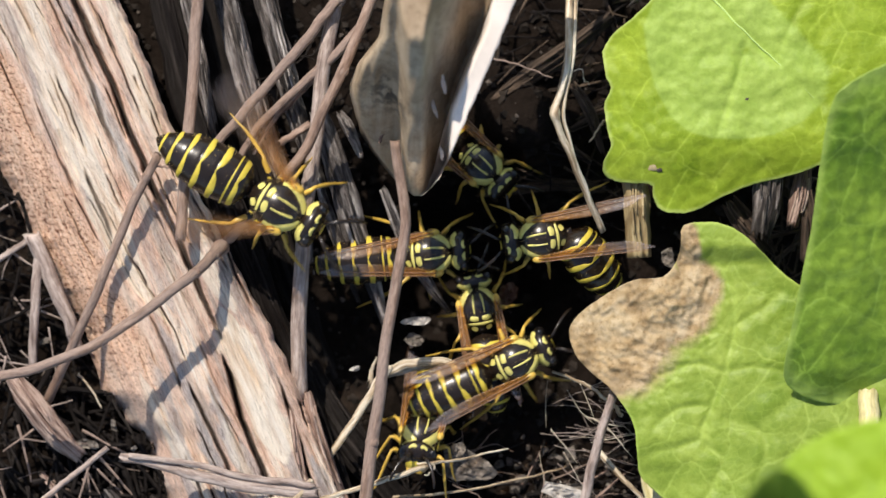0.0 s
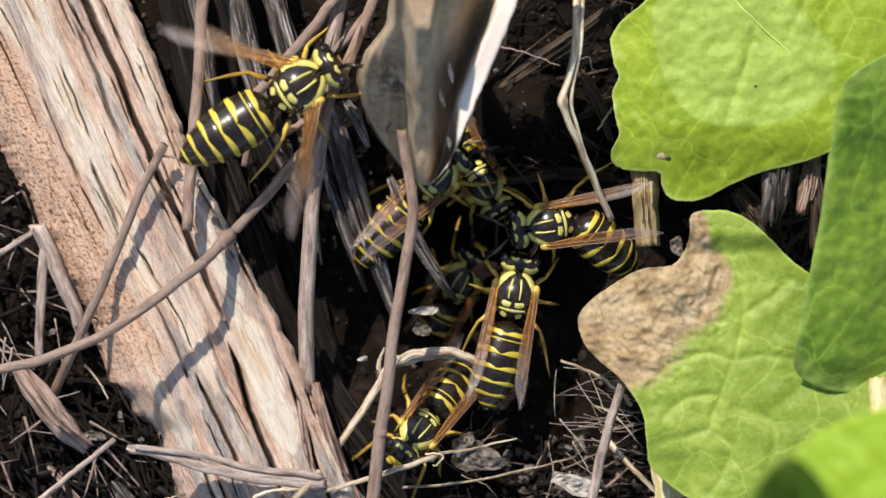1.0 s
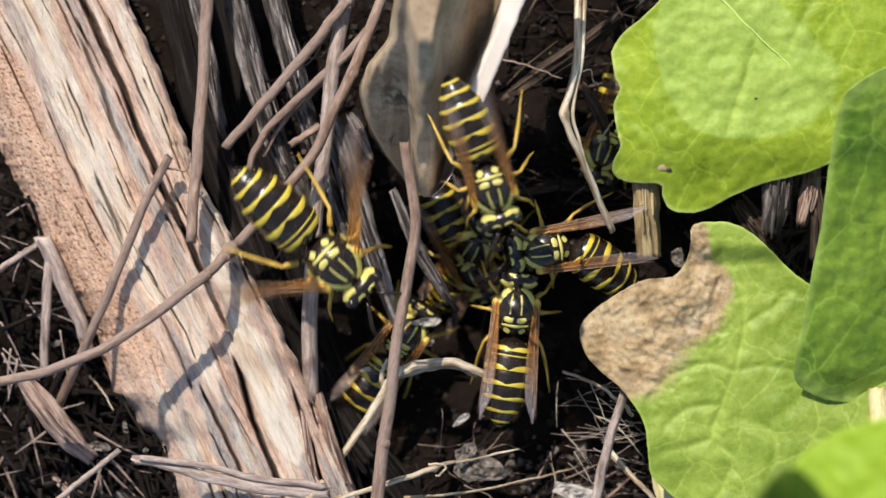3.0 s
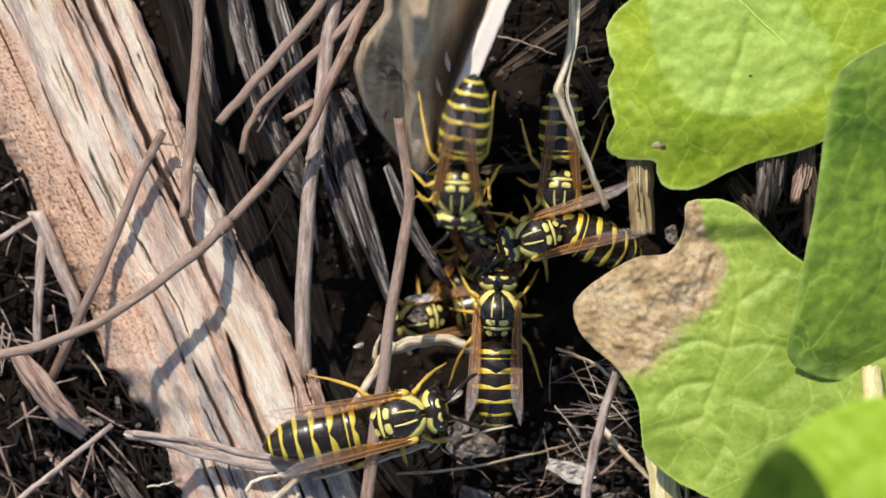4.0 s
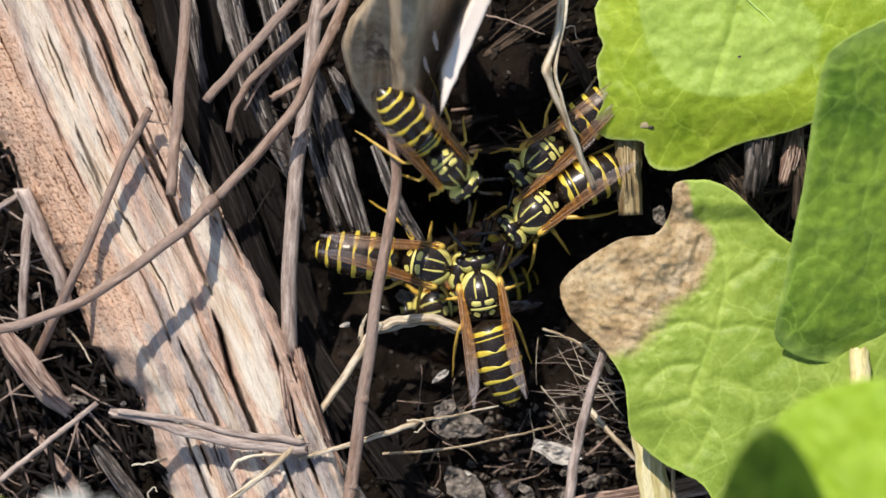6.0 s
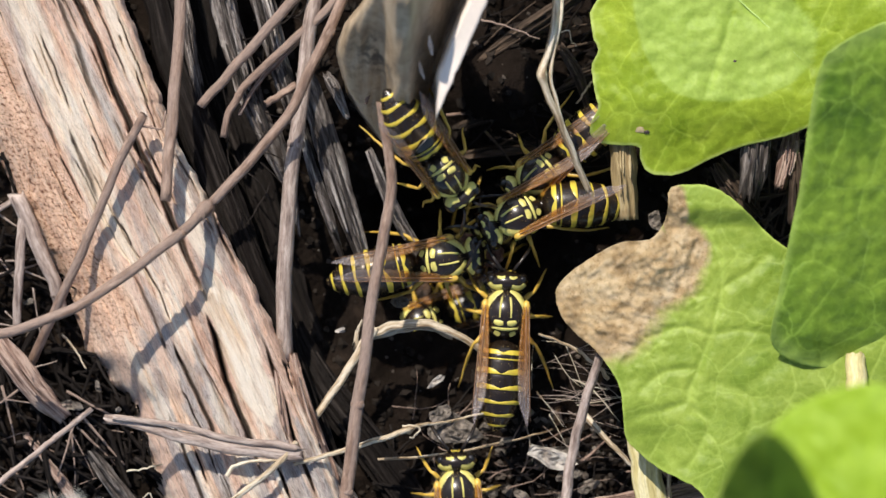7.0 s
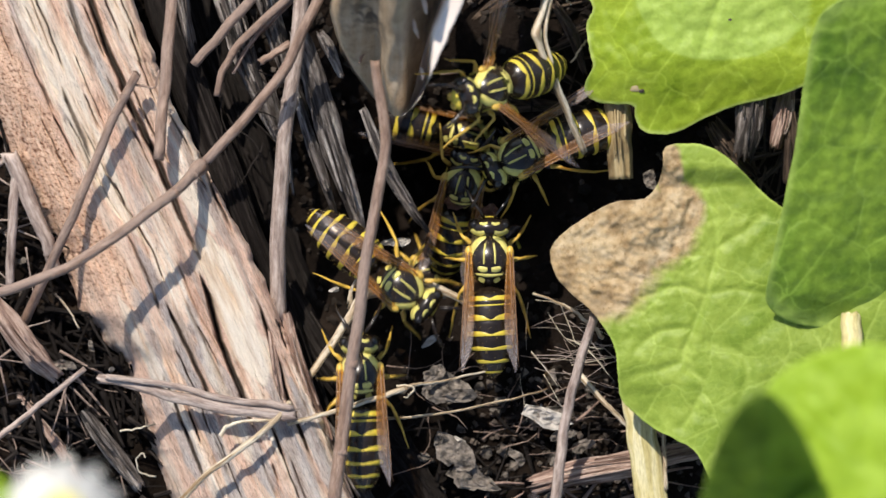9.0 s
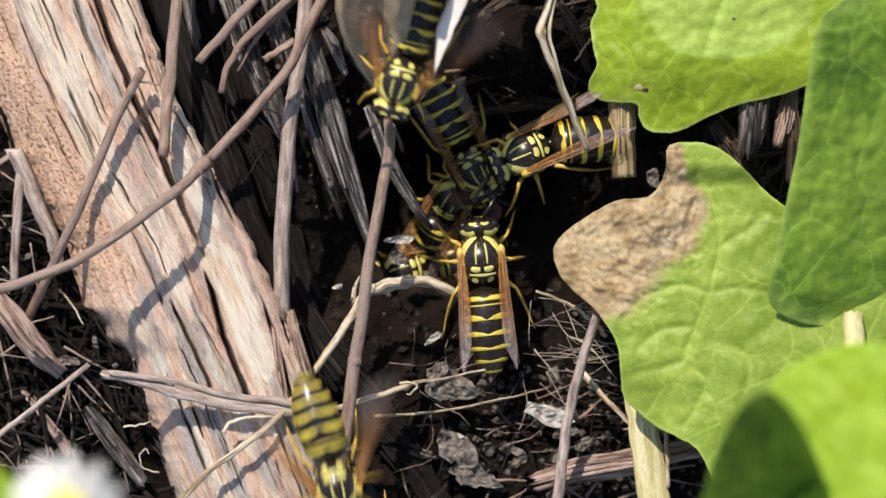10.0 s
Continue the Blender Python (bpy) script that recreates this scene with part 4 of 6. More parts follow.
# ---- leaves ----
def leaf(name, outline, centre, height, material, label, thick=0.35, rings=26, dead=None, category="leaf", quilt=0.25, group="leaves of the green plant", rim=0.0, creases=(), patch=None, stalk=None, ribs=(), pale_rim=(0.965, 0.5), blemishes=()):
    """A blade whose outline (grid points) is seen from centre; height(u, v) in mm; quilt: relief between the veins."""
    edge = spline([*outline, outline[0]], 9)[:-1]
    n = len(edge)
    bm = bmesh.new()
    uvl = bm.loops.layers.uv.verify()
    dl = bm.verts.layers.float.new("dead")
    cl = bm.verts.layers.float.new("crease")
    pl = bm.verts.layers.float.new("patch")
    lines = [spline(c, 5) for c in creases]
    seg0 = np.array([p for c in lines for p in c[:-1]])
    sege = np.array([q - p for c in lines for p, q in zip(c, c[1:])])
    segl = (sege ** 2).sum(axis=1) + 1e-6 if len(sege) else None
    tops, bots = [], []

    def spot(f, k):
        e = edge[k % n]
        wob = 1 + 0.006 * noise.noise(Vector((k * 0.6, 3.3, len(outline))))
        u = centre[0] + (e[0] - centre[0]) * f * wob
        v = centre[1] + (e[1] - centre[1]) * f * wob
        z = height(u, v) + quilt * noise.noise(Vector((u * 0.018, v * 0.018, 1))) + 0.5 * quilt * noise.noise(Vector((u * 0.05, v * 0.05, 5)))
        z += rim * smooth01(0.9, 1.0, f)
        return u, v, z
    for j in range(1, rings + 1):
        f = (j / rings) ** 0.8
        rt, rb = [], []
        for k in range(n):
            u, v, z = spot(f, k)
            t = thick * (1 - 0.7 * smooth01(0.93, 1.0, f))
            a = bm.verts.new(plan(u, v, z))
            b = bm.verts.new(plan(u, v, z - t))
            d = dead(u, v) if dead else 0.0
            a[dl], b[dl] = d, d
            a[pl] = b[pl] = patch(u, v) if patch else 0.0
            near = 99.0
            if len(seg0):
                h = np.clip(((u - seg0[:, 0]) * sege[:, 0] + (v - seg0[:, 1]) * sege[:, 1]) / segl, 0, 1)
                near = float(np.hypot(u - seg0[:, 0] - h * sege[:, 0], v - seg0[:, 1] - h * sege[:, 1]).min())
            dent = math.exp(-(near / 7.0) ** 2)
            a[cl] = b[cl] = max(0.32 * math.exp(-(near / 4.0) ** 2), pale_rim[1] * smooth01(pale_rim[0], 0.995, f))
            a.co.z -= 0.12 * dent - 0.05 * math.exp(-((near - 22) / 14) ** 2) * (near < 60)
            rt.append(a)
            rb.append(b)
        tops.append(rt)
        bots.append(rb)
    u, v, z = spot(0, 0)
    ct, cb = bm.verts.new(plan(u, v, z)), bm.verts.new(plan(u, v, z - thick))
    for k in range(n):
        k2 = (k + 1) % n
        bm.faces.new((ct, tops[0][k], tops[0][k2]))
        bm.faces.new((cb, bots[0][k2], bots[0][k]))
        for a, b in zip(tops, tops[1:]):
            bm.faces.new((a[k], b[k], b[k2], a[k2]))
        for a, b in zip(bots, bots[1:]):
            bm.faces.new((a[k2], b[k2], b[k], a[k]))
        bm.faces.new((tops[-1][k], bots[-1][k], bots[-1][k2], tops[-1][k2]))
    bmesh.ops.recalc_face_normals(bm, faces=bm.faces[:])
    hub = new(name)
    tagged(hub, label, category, group)
    part("blade", bm, material, hub)
    if stalk:
        stem("petiole", stalk, (0.55, 0.8), STALK, "", parent=hub, sides=10)
    for u, v, r, spot_mat in blemishes:
        bm = bmesh.new()
        c = bm.verts.new(plan(u, v, height(u, v) + quilt * 0.45 + 0.02))
        ring = []
        for a in range(14):
            q = r * (1 + 0.5 * noise.noise(Vector((a * 0.9, u, v))))
            x, y = u + q * math.cos(a * math.pi / 7), v + 0.7 * q * math.sin(a * math.pi / 7)
            ring.append(bm.verts.new(plan(x, y, height(x, y) + quilt * 0.3 - 0.04)))
        for a in range(14):
            bm.faces.new((c, ring[a], ring[(a + 1) % 14]))
        bmesh.ops.recalc_face_normals(bm, faces=bm.faces[:])
        part("blemish", bm, spot_mat, hub, "small dried spot")
    for q in ribs:
        line = [(*p[:2], height(*p[:2]) - 0.05) for p in spline(q, 4)]
        stem("midrib", line, (0.07, 0.012), RIB, "pale midrib", parent=hub, sides=8, ridges=0.05)
    return hub


def plane_height(z0, du, dv, u0, v0):
    """A tilted blade: z0 at (u0, v0), rising du and dv millimetres per 100 grid steps."""
    return lambda u, v: z0 + (u - u0) / 100 * du + (v - v0) / 100 * dv


def upper_h(u, v):
    return 2.4 + (u - 1075) / 100 * 0.15 - 1.1 * smooth01(1180, 1075, u) - 2.0 * smooth01(130, 270, v)


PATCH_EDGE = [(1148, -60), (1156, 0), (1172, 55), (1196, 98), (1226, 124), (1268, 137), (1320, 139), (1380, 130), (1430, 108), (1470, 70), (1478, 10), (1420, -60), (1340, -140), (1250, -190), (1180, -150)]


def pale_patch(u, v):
    """The paler middle of the blade, with a sharp edge."""
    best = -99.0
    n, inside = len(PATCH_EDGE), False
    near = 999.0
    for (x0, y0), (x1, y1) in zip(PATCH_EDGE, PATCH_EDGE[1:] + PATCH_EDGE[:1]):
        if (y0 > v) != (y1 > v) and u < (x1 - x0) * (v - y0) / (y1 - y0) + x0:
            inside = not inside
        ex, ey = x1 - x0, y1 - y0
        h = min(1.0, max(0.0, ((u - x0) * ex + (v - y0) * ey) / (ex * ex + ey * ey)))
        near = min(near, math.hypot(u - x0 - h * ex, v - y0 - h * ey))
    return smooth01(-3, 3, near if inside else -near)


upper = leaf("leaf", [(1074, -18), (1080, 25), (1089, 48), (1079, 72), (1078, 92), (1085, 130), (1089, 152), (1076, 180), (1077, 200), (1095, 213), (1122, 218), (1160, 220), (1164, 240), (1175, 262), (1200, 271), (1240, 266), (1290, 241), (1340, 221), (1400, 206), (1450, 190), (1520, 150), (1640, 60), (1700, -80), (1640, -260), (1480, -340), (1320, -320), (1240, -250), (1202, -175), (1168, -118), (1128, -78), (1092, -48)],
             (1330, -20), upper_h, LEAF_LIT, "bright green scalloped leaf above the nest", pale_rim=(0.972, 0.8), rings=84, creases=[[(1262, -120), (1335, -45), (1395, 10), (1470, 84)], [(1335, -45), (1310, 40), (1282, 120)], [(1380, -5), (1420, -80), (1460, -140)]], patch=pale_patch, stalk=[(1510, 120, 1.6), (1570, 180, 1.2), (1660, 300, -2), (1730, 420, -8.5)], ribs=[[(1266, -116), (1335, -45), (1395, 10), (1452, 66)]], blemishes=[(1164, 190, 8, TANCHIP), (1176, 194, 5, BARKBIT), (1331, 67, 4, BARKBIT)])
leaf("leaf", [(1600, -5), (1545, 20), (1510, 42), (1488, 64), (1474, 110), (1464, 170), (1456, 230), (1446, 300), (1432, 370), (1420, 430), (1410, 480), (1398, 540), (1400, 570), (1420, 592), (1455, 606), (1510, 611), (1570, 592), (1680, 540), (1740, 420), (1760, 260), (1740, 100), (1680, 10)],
     (1560, 330), lambda u, v: 5.5 - 0.9 * smooth01(540, 611, v) + 0.014 * (600 - v) - 0.012 * (u - 1480) - 1.0 * smooth01(1480, 1400, u), LEAF_HALF_SHADE, "leaf hanging steeply, half shade put into its darker green", rings=60, quilt=0.30, pale_rim=(0.86, 0.85), stalk=[(1720, 180, 7), (1800, 240, 4), (1850, 330, -8.5)])


def lower_h(u, v):
    z = 2.6 + (u - 1020) / 100 * 0.35 + 1.0 * smooth01(1330, 1250, v * 2 + 600)
    z -= 1.6 * smooth01(1130, 1015, u)
    z += 1.0 * math.exp(-((u - 1190) / 40) ** 2 - ((v - 420) / 60) ** 2)
    z += dead_tip(u, v) * (0.40 * noise.noise(Vector((u * 0.035, v * 0.035, 21))) + 0.24 * noise.noise(Vector((u * 0.10, v * 0.10, 22))))
    z -= 1.4 * smooth01(660, 800, v) * smooth01(1300, 1120, u)
    return z


def dead_tip(u, v):
    spots = ((1095, 490, 112, 114), (1190, 436, 86, 76), (1240, 404, 50, 50), (1226, 340, 24, 56), (1150, 400, 60, 40))
    d1 = d2 = min(math.hypot((u - a) / ru, (v - b) / rv) for a, b, ru, rv in spots)
    return max(0.0, min(1.0, 1.5 - min(d1, d2)))


leaf("leaf", [(1214, 302), (1222, 291), (1245, 287), (1290, 290), (1330, 312), (1365, 346), (1402, 382), (1460, 420), (1560, 470), (1660, 600), (1700, 760), (1640, 930), (1480, 1010), (1340, 950), (1280, 842), (1240, 812), (1200, 792), (1163, 762), (1141, 738), (1135, 690), (1130, 650), (1110, 612), (1084, 580), (1050, 551), (1026, 522), (1015, 490), (1020, 466), (1045, 440), (1090, 410), (1130, 390), (1178, 385), (1200, 366), (1213, 335)],
     (1300, 560), lower_h, LEAF_DEAD, "green quilted leaf with a withered brown tip", stalk=[(1640, 800, 2), (1740, 880, 0), (1820, 960, -8.5)], dead=dead_tip, rings=70, quilt=0.17, pale_rim=(0.972, 0.85), creases=[[(1292, 554), (1269, 614), (1251, 674), (1292, 709)], [(1292, 638), (1358, 662), (1367, 697)], [(1358, 650), (1400, 614), (1424, 584)], [(1292, 554), (1240, 540), (1180, 560), (1140, 600)], [(1292, 554), (1350, 545), (1420, 560)], [(1292, 554), (1310, 470), (1300, 400), (1270, 340)], [(1310, 470), (1360, 440), (1390, 410)], [(1251, 674), (1200, 690), (1160, 700)], [(1292, 709), (1270, 760), (1250, 790)], [(1367, 697), (1350, 760), (1380, 820)], [(1269, 614), (1210, 620), (1170, 650)]])
leaf("leaf", [(1392, 735), (1412, 705), (1450, 676), (1510, 652), (1580, 640), (1700, 680), (1760, 850), (1700, 1040), (1500, 1080), (1380, 1000), (1350, 880)],
     (1540, 850), plane_height(52, 1.0, 0.5, 1400, 800), LEAF_NEAR, "bright yellow-green leaf raised close to the eye", rings=18, stalk=[(1680, 950, 54), (1820, 1060, 40), (1960, 1200, 15), (2010, 1300, -8.5)])
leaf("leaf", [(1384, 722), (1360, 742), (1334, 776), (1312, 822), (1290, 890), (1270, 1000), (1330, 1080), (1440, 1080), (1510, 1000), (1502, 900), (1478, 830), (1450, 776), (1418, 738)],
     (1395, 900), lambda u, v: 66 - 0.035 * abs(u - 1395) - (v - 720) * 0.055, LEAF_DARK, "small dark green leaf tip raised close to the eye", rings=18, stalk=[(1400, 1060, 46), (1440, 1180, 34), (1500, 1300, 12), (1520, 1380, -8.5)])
leaf("leaf", [(-60, 826), (0, 858), (50, 888), (100, 940), (60, 990), (-60, 970)],
     (0, 905), plane_height(80, 0.3, 0.2, 0, 880), LEAF_NEAR, "yellow-green blade close to the eye", rings=10, stalk=[(-20, 960, 80), (-80, 1080, 60), (-140, 1240, 20), (-160, 1320, -8.5)])


def daisy(u0, v0, z0):
    """A small white flower, close to the eye: rays round a yellow heart, on a stalk."""
    hub = new("flower", None)
    tagged(hub, "white flower with a pale yellow heart close to the eye", "flower")
    c = plan(u0, v0, z0)
    bm = bmesh.new()
    bmesh.ops.create_uvsphere(bm, u_segments=16, v_segments=10, radius=1.0)
    for v in bm.verts:
        v.co = Vector((v.co.x * 1.7, v.co.y * 1.7, v.co.z * 0.8)) + c
    part("heart", bm, FLOWEREYE, hub)
    for k in range(13):
        a = 2 * math.pi * k / 13 + 0.1 * math.sin(k * 5.0)
        bm = bmesh.new()
        d, s = Vector((math.cos(a), math.sin(a), 0)), Vector((-math.sin(a), math.cos(a), 0))
        rows = []
        for i in range(8):
            t = i / 7
            w = 0.62 * math.sin(math.pi * (0.12 + 0.80 * t)) ** 0.7
            mid = c + d * (1.1 + 2.4 * t) + Vector((0, 0, 0.4 - 0.7 * t * t))
            rows.append([[bm.verts.new(mid + s * (w * q) + Vector((0, 0, 0.12 * q * q - h))) for q in (-1, 0, 1)] for h in (0, 0.1)])
        for r0, r1 in zip(rows, rows[1:]):
            for q in range(2):
                bm.faces.new((r0[0][q], r1[0][q], r1[0][q + 1], r0[0][q + 1]))
                bm.faces.new((r0[1][q], r0[1][q + 1], r1[1][q + 1], r1[1][q]))
            for q in (0, 2):
                bm.faces.new((r0[0][q], r0[1][q], r1[1][q], r1[0][q]))
        part("petal", bm, PETAL, hub)
    path = [c + Vector((-0.3 * i - 0.02 * i * i, -1.0 * i, -(z0 + 9) * i / 12 - 0.6)) for i in range(13)]
    part("stalk", tube_into(bmesh.new(), path, [0.5] * 13, 8, 0.1), STALK, hub)


daisy(152, 948, 92)


# ---- the dry leaf that dips into the hole ----
def dry_leaf():
    left = [(-300, 690), (-140, 690), (-45, 676), (0, 640), (40, 624), (60, 624), (120, 640), (160, 662), (200, 694), (225, 718), (240, 738)]
    right = [(-300, 930), (-160, 940), (0, 876), (60, 850), (140, 815), (175, 800), (200, 788), (225, 770), (240, 752)]
    grid = []
    rows, cols = 66, 46
    for j in range(rows):
        v = -300 + 540 * j / (rows - 1)
        lo, hi = lerp_table(left, v), lerp_table(right, v)
        row = []
        for i in range(cols):
            f = i / (cols - 1)
            u = lo + (hi - lo) * f + 3 * noise.noise(Vector((v * 0.05, f * 3, 1))) * (1 if f in (0.0, 1.0) else 0)
            wave = 14 * noise.noise(Vector((u * 0.06, v * 0.02, 4)))
            fold = -125 + 85 * smooth01(705, 730, u) - 75 * smooth01(752, 775, u) + wave
            dip = 20.0 - 9.0 * smooth01(765, 850, u) - 0.062 * max(0.0, v - fold)
            dip = max(dip, -6.0)
            crest = 13.0 - 0.006 * v
            k = smooth01(0.80, 0.86, f + 0.30 * smooth01(-60, -300, v) - 0.16 * smooth01(90, 190, v) + 0.015 * noise.noise(Vector((v * 0.03, 0, 6))))
            z = dip * (1 - k) + crest * k + 0.25 * noise.noise(Vector((u * 0.02, v * 0.012, 3)))
            # Left margin drops steeply, an added wall that blocks sun from the hole.
            z -= 8.0 * (1 - smooth01(0.0, 0.05, f)) * smooth01(215, 180, v)
            row.append((u, v, z, (u / 24, v / 24)))
        grid.append(row)

    def sheet(c0, c1):
        bm = bmesh.new()
        uvl = bm.loops.layers.uv.verify()
        top, bot = [[[(bm.verts.new(plan(u, v, z + off)), c) for u, v, z, c in row[c0:c1]] for row in grid] for off in (0.0, -0.22)]
        n = c1 - c0

        def face(q):
            f = bm.faces.new([a for a, _ in q])
            for lp, (_, c) in zip(f.loops, q):
                lp[uvl].uv = c
        for j in range(rows - 1):
            for i in range(n - 1):
                face((top[j][i], top[j + 1][i], top[j + 1][i + 1], top[j][i + 1]))
                face((bot[j][i], bot[j][i + 1], bot[j + 1][i + 1], bot[j + 1][i]))
            for i in (0, n - 1):
                face((top[j][i], bot[j][i], bot[j + 1][i], top[j + 1][i]))
        for j in (0, rows - 1):
            for i in range(n - 1):
                face((top[j][i], top[j][i + 1], bot[j][i + 1], bot[j][i]))
        bmesh.ops.recalc_face_normals(bm, faces=bm.faces[:])
        return bm
    hub = new("dry_leaf")
    tagged(hub, "pale dry curled leaf dipping into the nest hole", "dry leaf")
    part("blade", sheet(0, 38), DRYLEAF, hub, "tan dry leaf blade")
    part("curled_edge", sheet(37, 46), DRYPALE, hub, "curled leaf edge, sunlit white put into its colour")


dry_leaf()


# ---- flakes, crumbs and rootlets on the soil ----
def flake(u, v, z, w, h, turn, material, label, name="flake", category="debris", thick=0.25, seed=0):
    """A crumpled torn chip w by h grid steps."""
    bm = bmesh.new()
    rng = random.Random(seed * 31 + 7)
    n, rings = 18, 6
    c = plan(u, v, z)
    rot = Matrix.Rotation(radians(turn), 3, 'Z')
    corners = [0.45 + 0.75 * rng.random() for _ in range(6)]
    outer = [(corners[k // 3] * (1 - k % 3 / 3) + corners[(k // 3 + 1) % 6] * (k % 3 / 3)) * rng.uniform(0.84, 1.1) for k in range(n)]
    tops, bots = [], []
    for j in range(1, rings + 1):
        rt, rb = [], []
        for k in range(n):
            a = 2 * math.pi * k / n
            r = outer[k] * j / rings
            p = Vector((math.cos(a) * r * w / 48, math.sin(a) * r * h / 48, 0))
            zz = 0.5 * noise.noise(p * 1.3 + Vector((seed * 3.3, 0, 0))) + 0.25 * noise.noise(p * 4.5 + Vector((0, seed * 2.1, 0)))
            p = rot @ p
            rt.append(bm.verts.new(c + p + Vector((0, 0, zz))))
            rb.append(bm.verts.new(c + p + Vector((0, 0, zz - thick))))
        tops.append(rt)
        bots.append(rb)
    for k in range(n):
        k2 = (k + 1) % n
        for a, b in zip(tops, tops[1:]):
            bm.faces.new((a[k], b[k], b[k2], a[k2]))
        for a, b in zip(bots, bots[1:]):
            bm.faces.new((a[k2], b[k2], b[k], a[k]))
        bm.faces.new((tops[-1][k], bots[-1][k], bots[-1][k2], tops[-1][k2]))
    bm.faces.new(tops[0])
    bm.faces.new(bots[0][::-1])
    tagged(part(name, bm, material, smooth=False), label, category, "flakes on the soil")


flake(830, 722, -4.6, 130, 70, -12, GREYFLAKE, "crumpled grey-brown flake at the hole's edge", seed=1)
flake(738, 462, -4.4, 60, 22, 8, WHITEFLAKE, "pale chip in the nest hole", seed=2)
flake(742, 497, -5.6, 44, 26, 0, GREYFLAKE, "grey chip in the nest hole", seed=3)
flake(800, 640, -4.6, 54, 14, 40, WHITEFLAKE, "slim white chip at the hole's edge", seed=4)
flake(632, 548, -2.8, 30, 10, 10, WHITEFLAKE, "white sliver on the straw", seed=5)
flake(842, 825, -5.2, 56, 34, -5, WHITEFLAKE, "pale chip on the soil", seed=6)
flake(862, 866, -5.6, 80, 50, 15, GREYFLAKE, "grey crumbly bark chip on the soil", seed=7)
flake(1020, 768, -5.0, 84, 34, 8, GREYFLAKE, "pale brown bark flake on the soil", seed=8)
flake(848, 838, -4.9, 64, 84, 14, GREYFLAKE, "crumpled pale grey chip on the soil", seed=31)
flake(882, 884, -5.2, 96, 60, -20, GREYFLAKE, "rough grey bark chip on the soil", seed=32)
flake(1002, 770, -4.4, 90, 42, -14, WHITEFLAKE, "pale torn flake at the hole's edge", seed=33)
flake(1040, 806, -4.8, 60, 26, 24, GREYFLAKE, "pale brown bark flake on the soil", seed=34)
flake(806, 700, -4.0, 60, 36, 40, GREYFLAKE, "crumpled grey-brown flake at the hole's edge", seed=35)
flake(960, 846, -5.0, 40, 22, -30, GREYFLAKE, "grey crumb on the soil", seed=36)
flake(148, 683, -4.8, 50, 26, -12, GREYFLAKE, "pale grey chip beside the log", seed=11)
flake(203, 648, -4.6, 12, 20, 10, GREYFLAKE, "pale grey crumb beside the log", seed=12)
flake(80, 498, -5.0, 26, 12, 0, GREYFLAKE, "pale grey crumb beside the log", seed=13)
flake(1192, 352, -3.2, 30, 40, 10, GREYFLAKE, "grey lichen crumb by the upright chip", seed=14)
flake(1072, 826, -5.4, 44, 24, 20, GREYFLAKE, "brown flake under the leaf", seed=15)
flake(240, 690, -4.0, 16, 14, 0, GREYFLAKE, "pale grey crumb beside the log", seed=16)
flake(775, 84, 8.6, 11, 52, 12, DRYPALE, "pale torn shred of the dry leaf", "leaf_shred", seed=21)
flake(790, 38, 10.2, 9, 34, 14, DRYPALE, "pale torn shred of the dry leaf", "leaf_shred", seed=22)
flake(788, 165, 6.0, 8, 36, 8, DRYPALE, "pale torn shred of the dry leaf", "leaf_shred", seed=23)
flake(850, 392, -7.5, 76, 40, 12, MEAT, "reddish morsel that the wasps gather at", "food_scrap", "food scrap", 0.9, seed=17)
flake(905, 420, -7.5, 52, 36, 70, MEAT, "reddish morsel that the wasps gather at", "food_scrap", "food scrap", 0.9, seed=18)


def scatter(name, count, box, size, material, label, category, seed, lift=0.1, clear=None):
    """Countless crumbs lying on the soil, as one mesh."""
    rng = random.Random(seed)
    verts, faces = [], []
    for _ in range(count):
        u, v = rng.uniform(box[0], box[2]), rng.uniform(box[1], box[3])
        x, y = (u - 784) / 24, (441 - v) / 24
        r = rng.uniform(*size)
        z = ground_height(x, y) + r * lift
        b = len(verts)
        tilt = Euler((rng.uniform(0, 6), rng.uniform(0, 6), rng.uniform(0, 6))).to_matrix()
        for q in ((1, 0, 0), (-1, 0, 0), (0, 1, 0), (0, -1, 0), (0, 0, 1), (0, 0, -1), (0.7, 0.6, 0.5), (-0.6, -0.7, 0.5)):
            p = tilt @ (Vector(q) * r * rng.uniform(0.6, 1.2))
            verts.append(((x + p.x) * MM, (y + p.y) * MM, (z + p.z * 0.8) * MM))
        faces += [(b + i, b + j, b + k) for i, j, k in ((0, 2, 6), (2, 4, 6), (4, 0, 6), (2, 1, 4), (1, 7, 4), (7, 3, 4), (3, 0, 4), (1, 3, 7), (2, 0, 5), (1, 2, 5), (3, 1, 5), (0, 3, 5))]
    me = bpy.data.meshes.new(name)
    me.from_pydata(verts, [], faces)
    me.materials.append(material)
    tagged(new(name, me), label, category, kind="stuff")


scatter("soil_crumbs", 4200, (-180, -320, 1720, 1080), (0.12, 0.6), CRUMB, "loose dark crumbs of soil", "soil", 3)
scatter("bark_crumbs", 700, (-180, -320, 1720, 1080), (0.06, 0.30), BARKBIT, "fine grey-brown bark crumbs on the soil", "litter", 4, 0.6)
scatter("bark_crumbs", 420, (880, 700, 1300, 960), (0.08, 0.36), BARKBIT, "fine grey-brown bark crumbs on the soil", "litter", 5, 0.8)
scatter("bark_lumps", 46, (790, 690, 1090, 960), (0.25, 0.8), GREYFLAKE, "crumbly pale grey-brown bark lumps on the soil", "litter", 8, 0.5)
scatter("white_grains", 70, (-180, -320, 1720, 1080), (0.04, 0.12), WHITEFLAKE, "tiny pale grains on the soil", "litter", 6, 0.9)


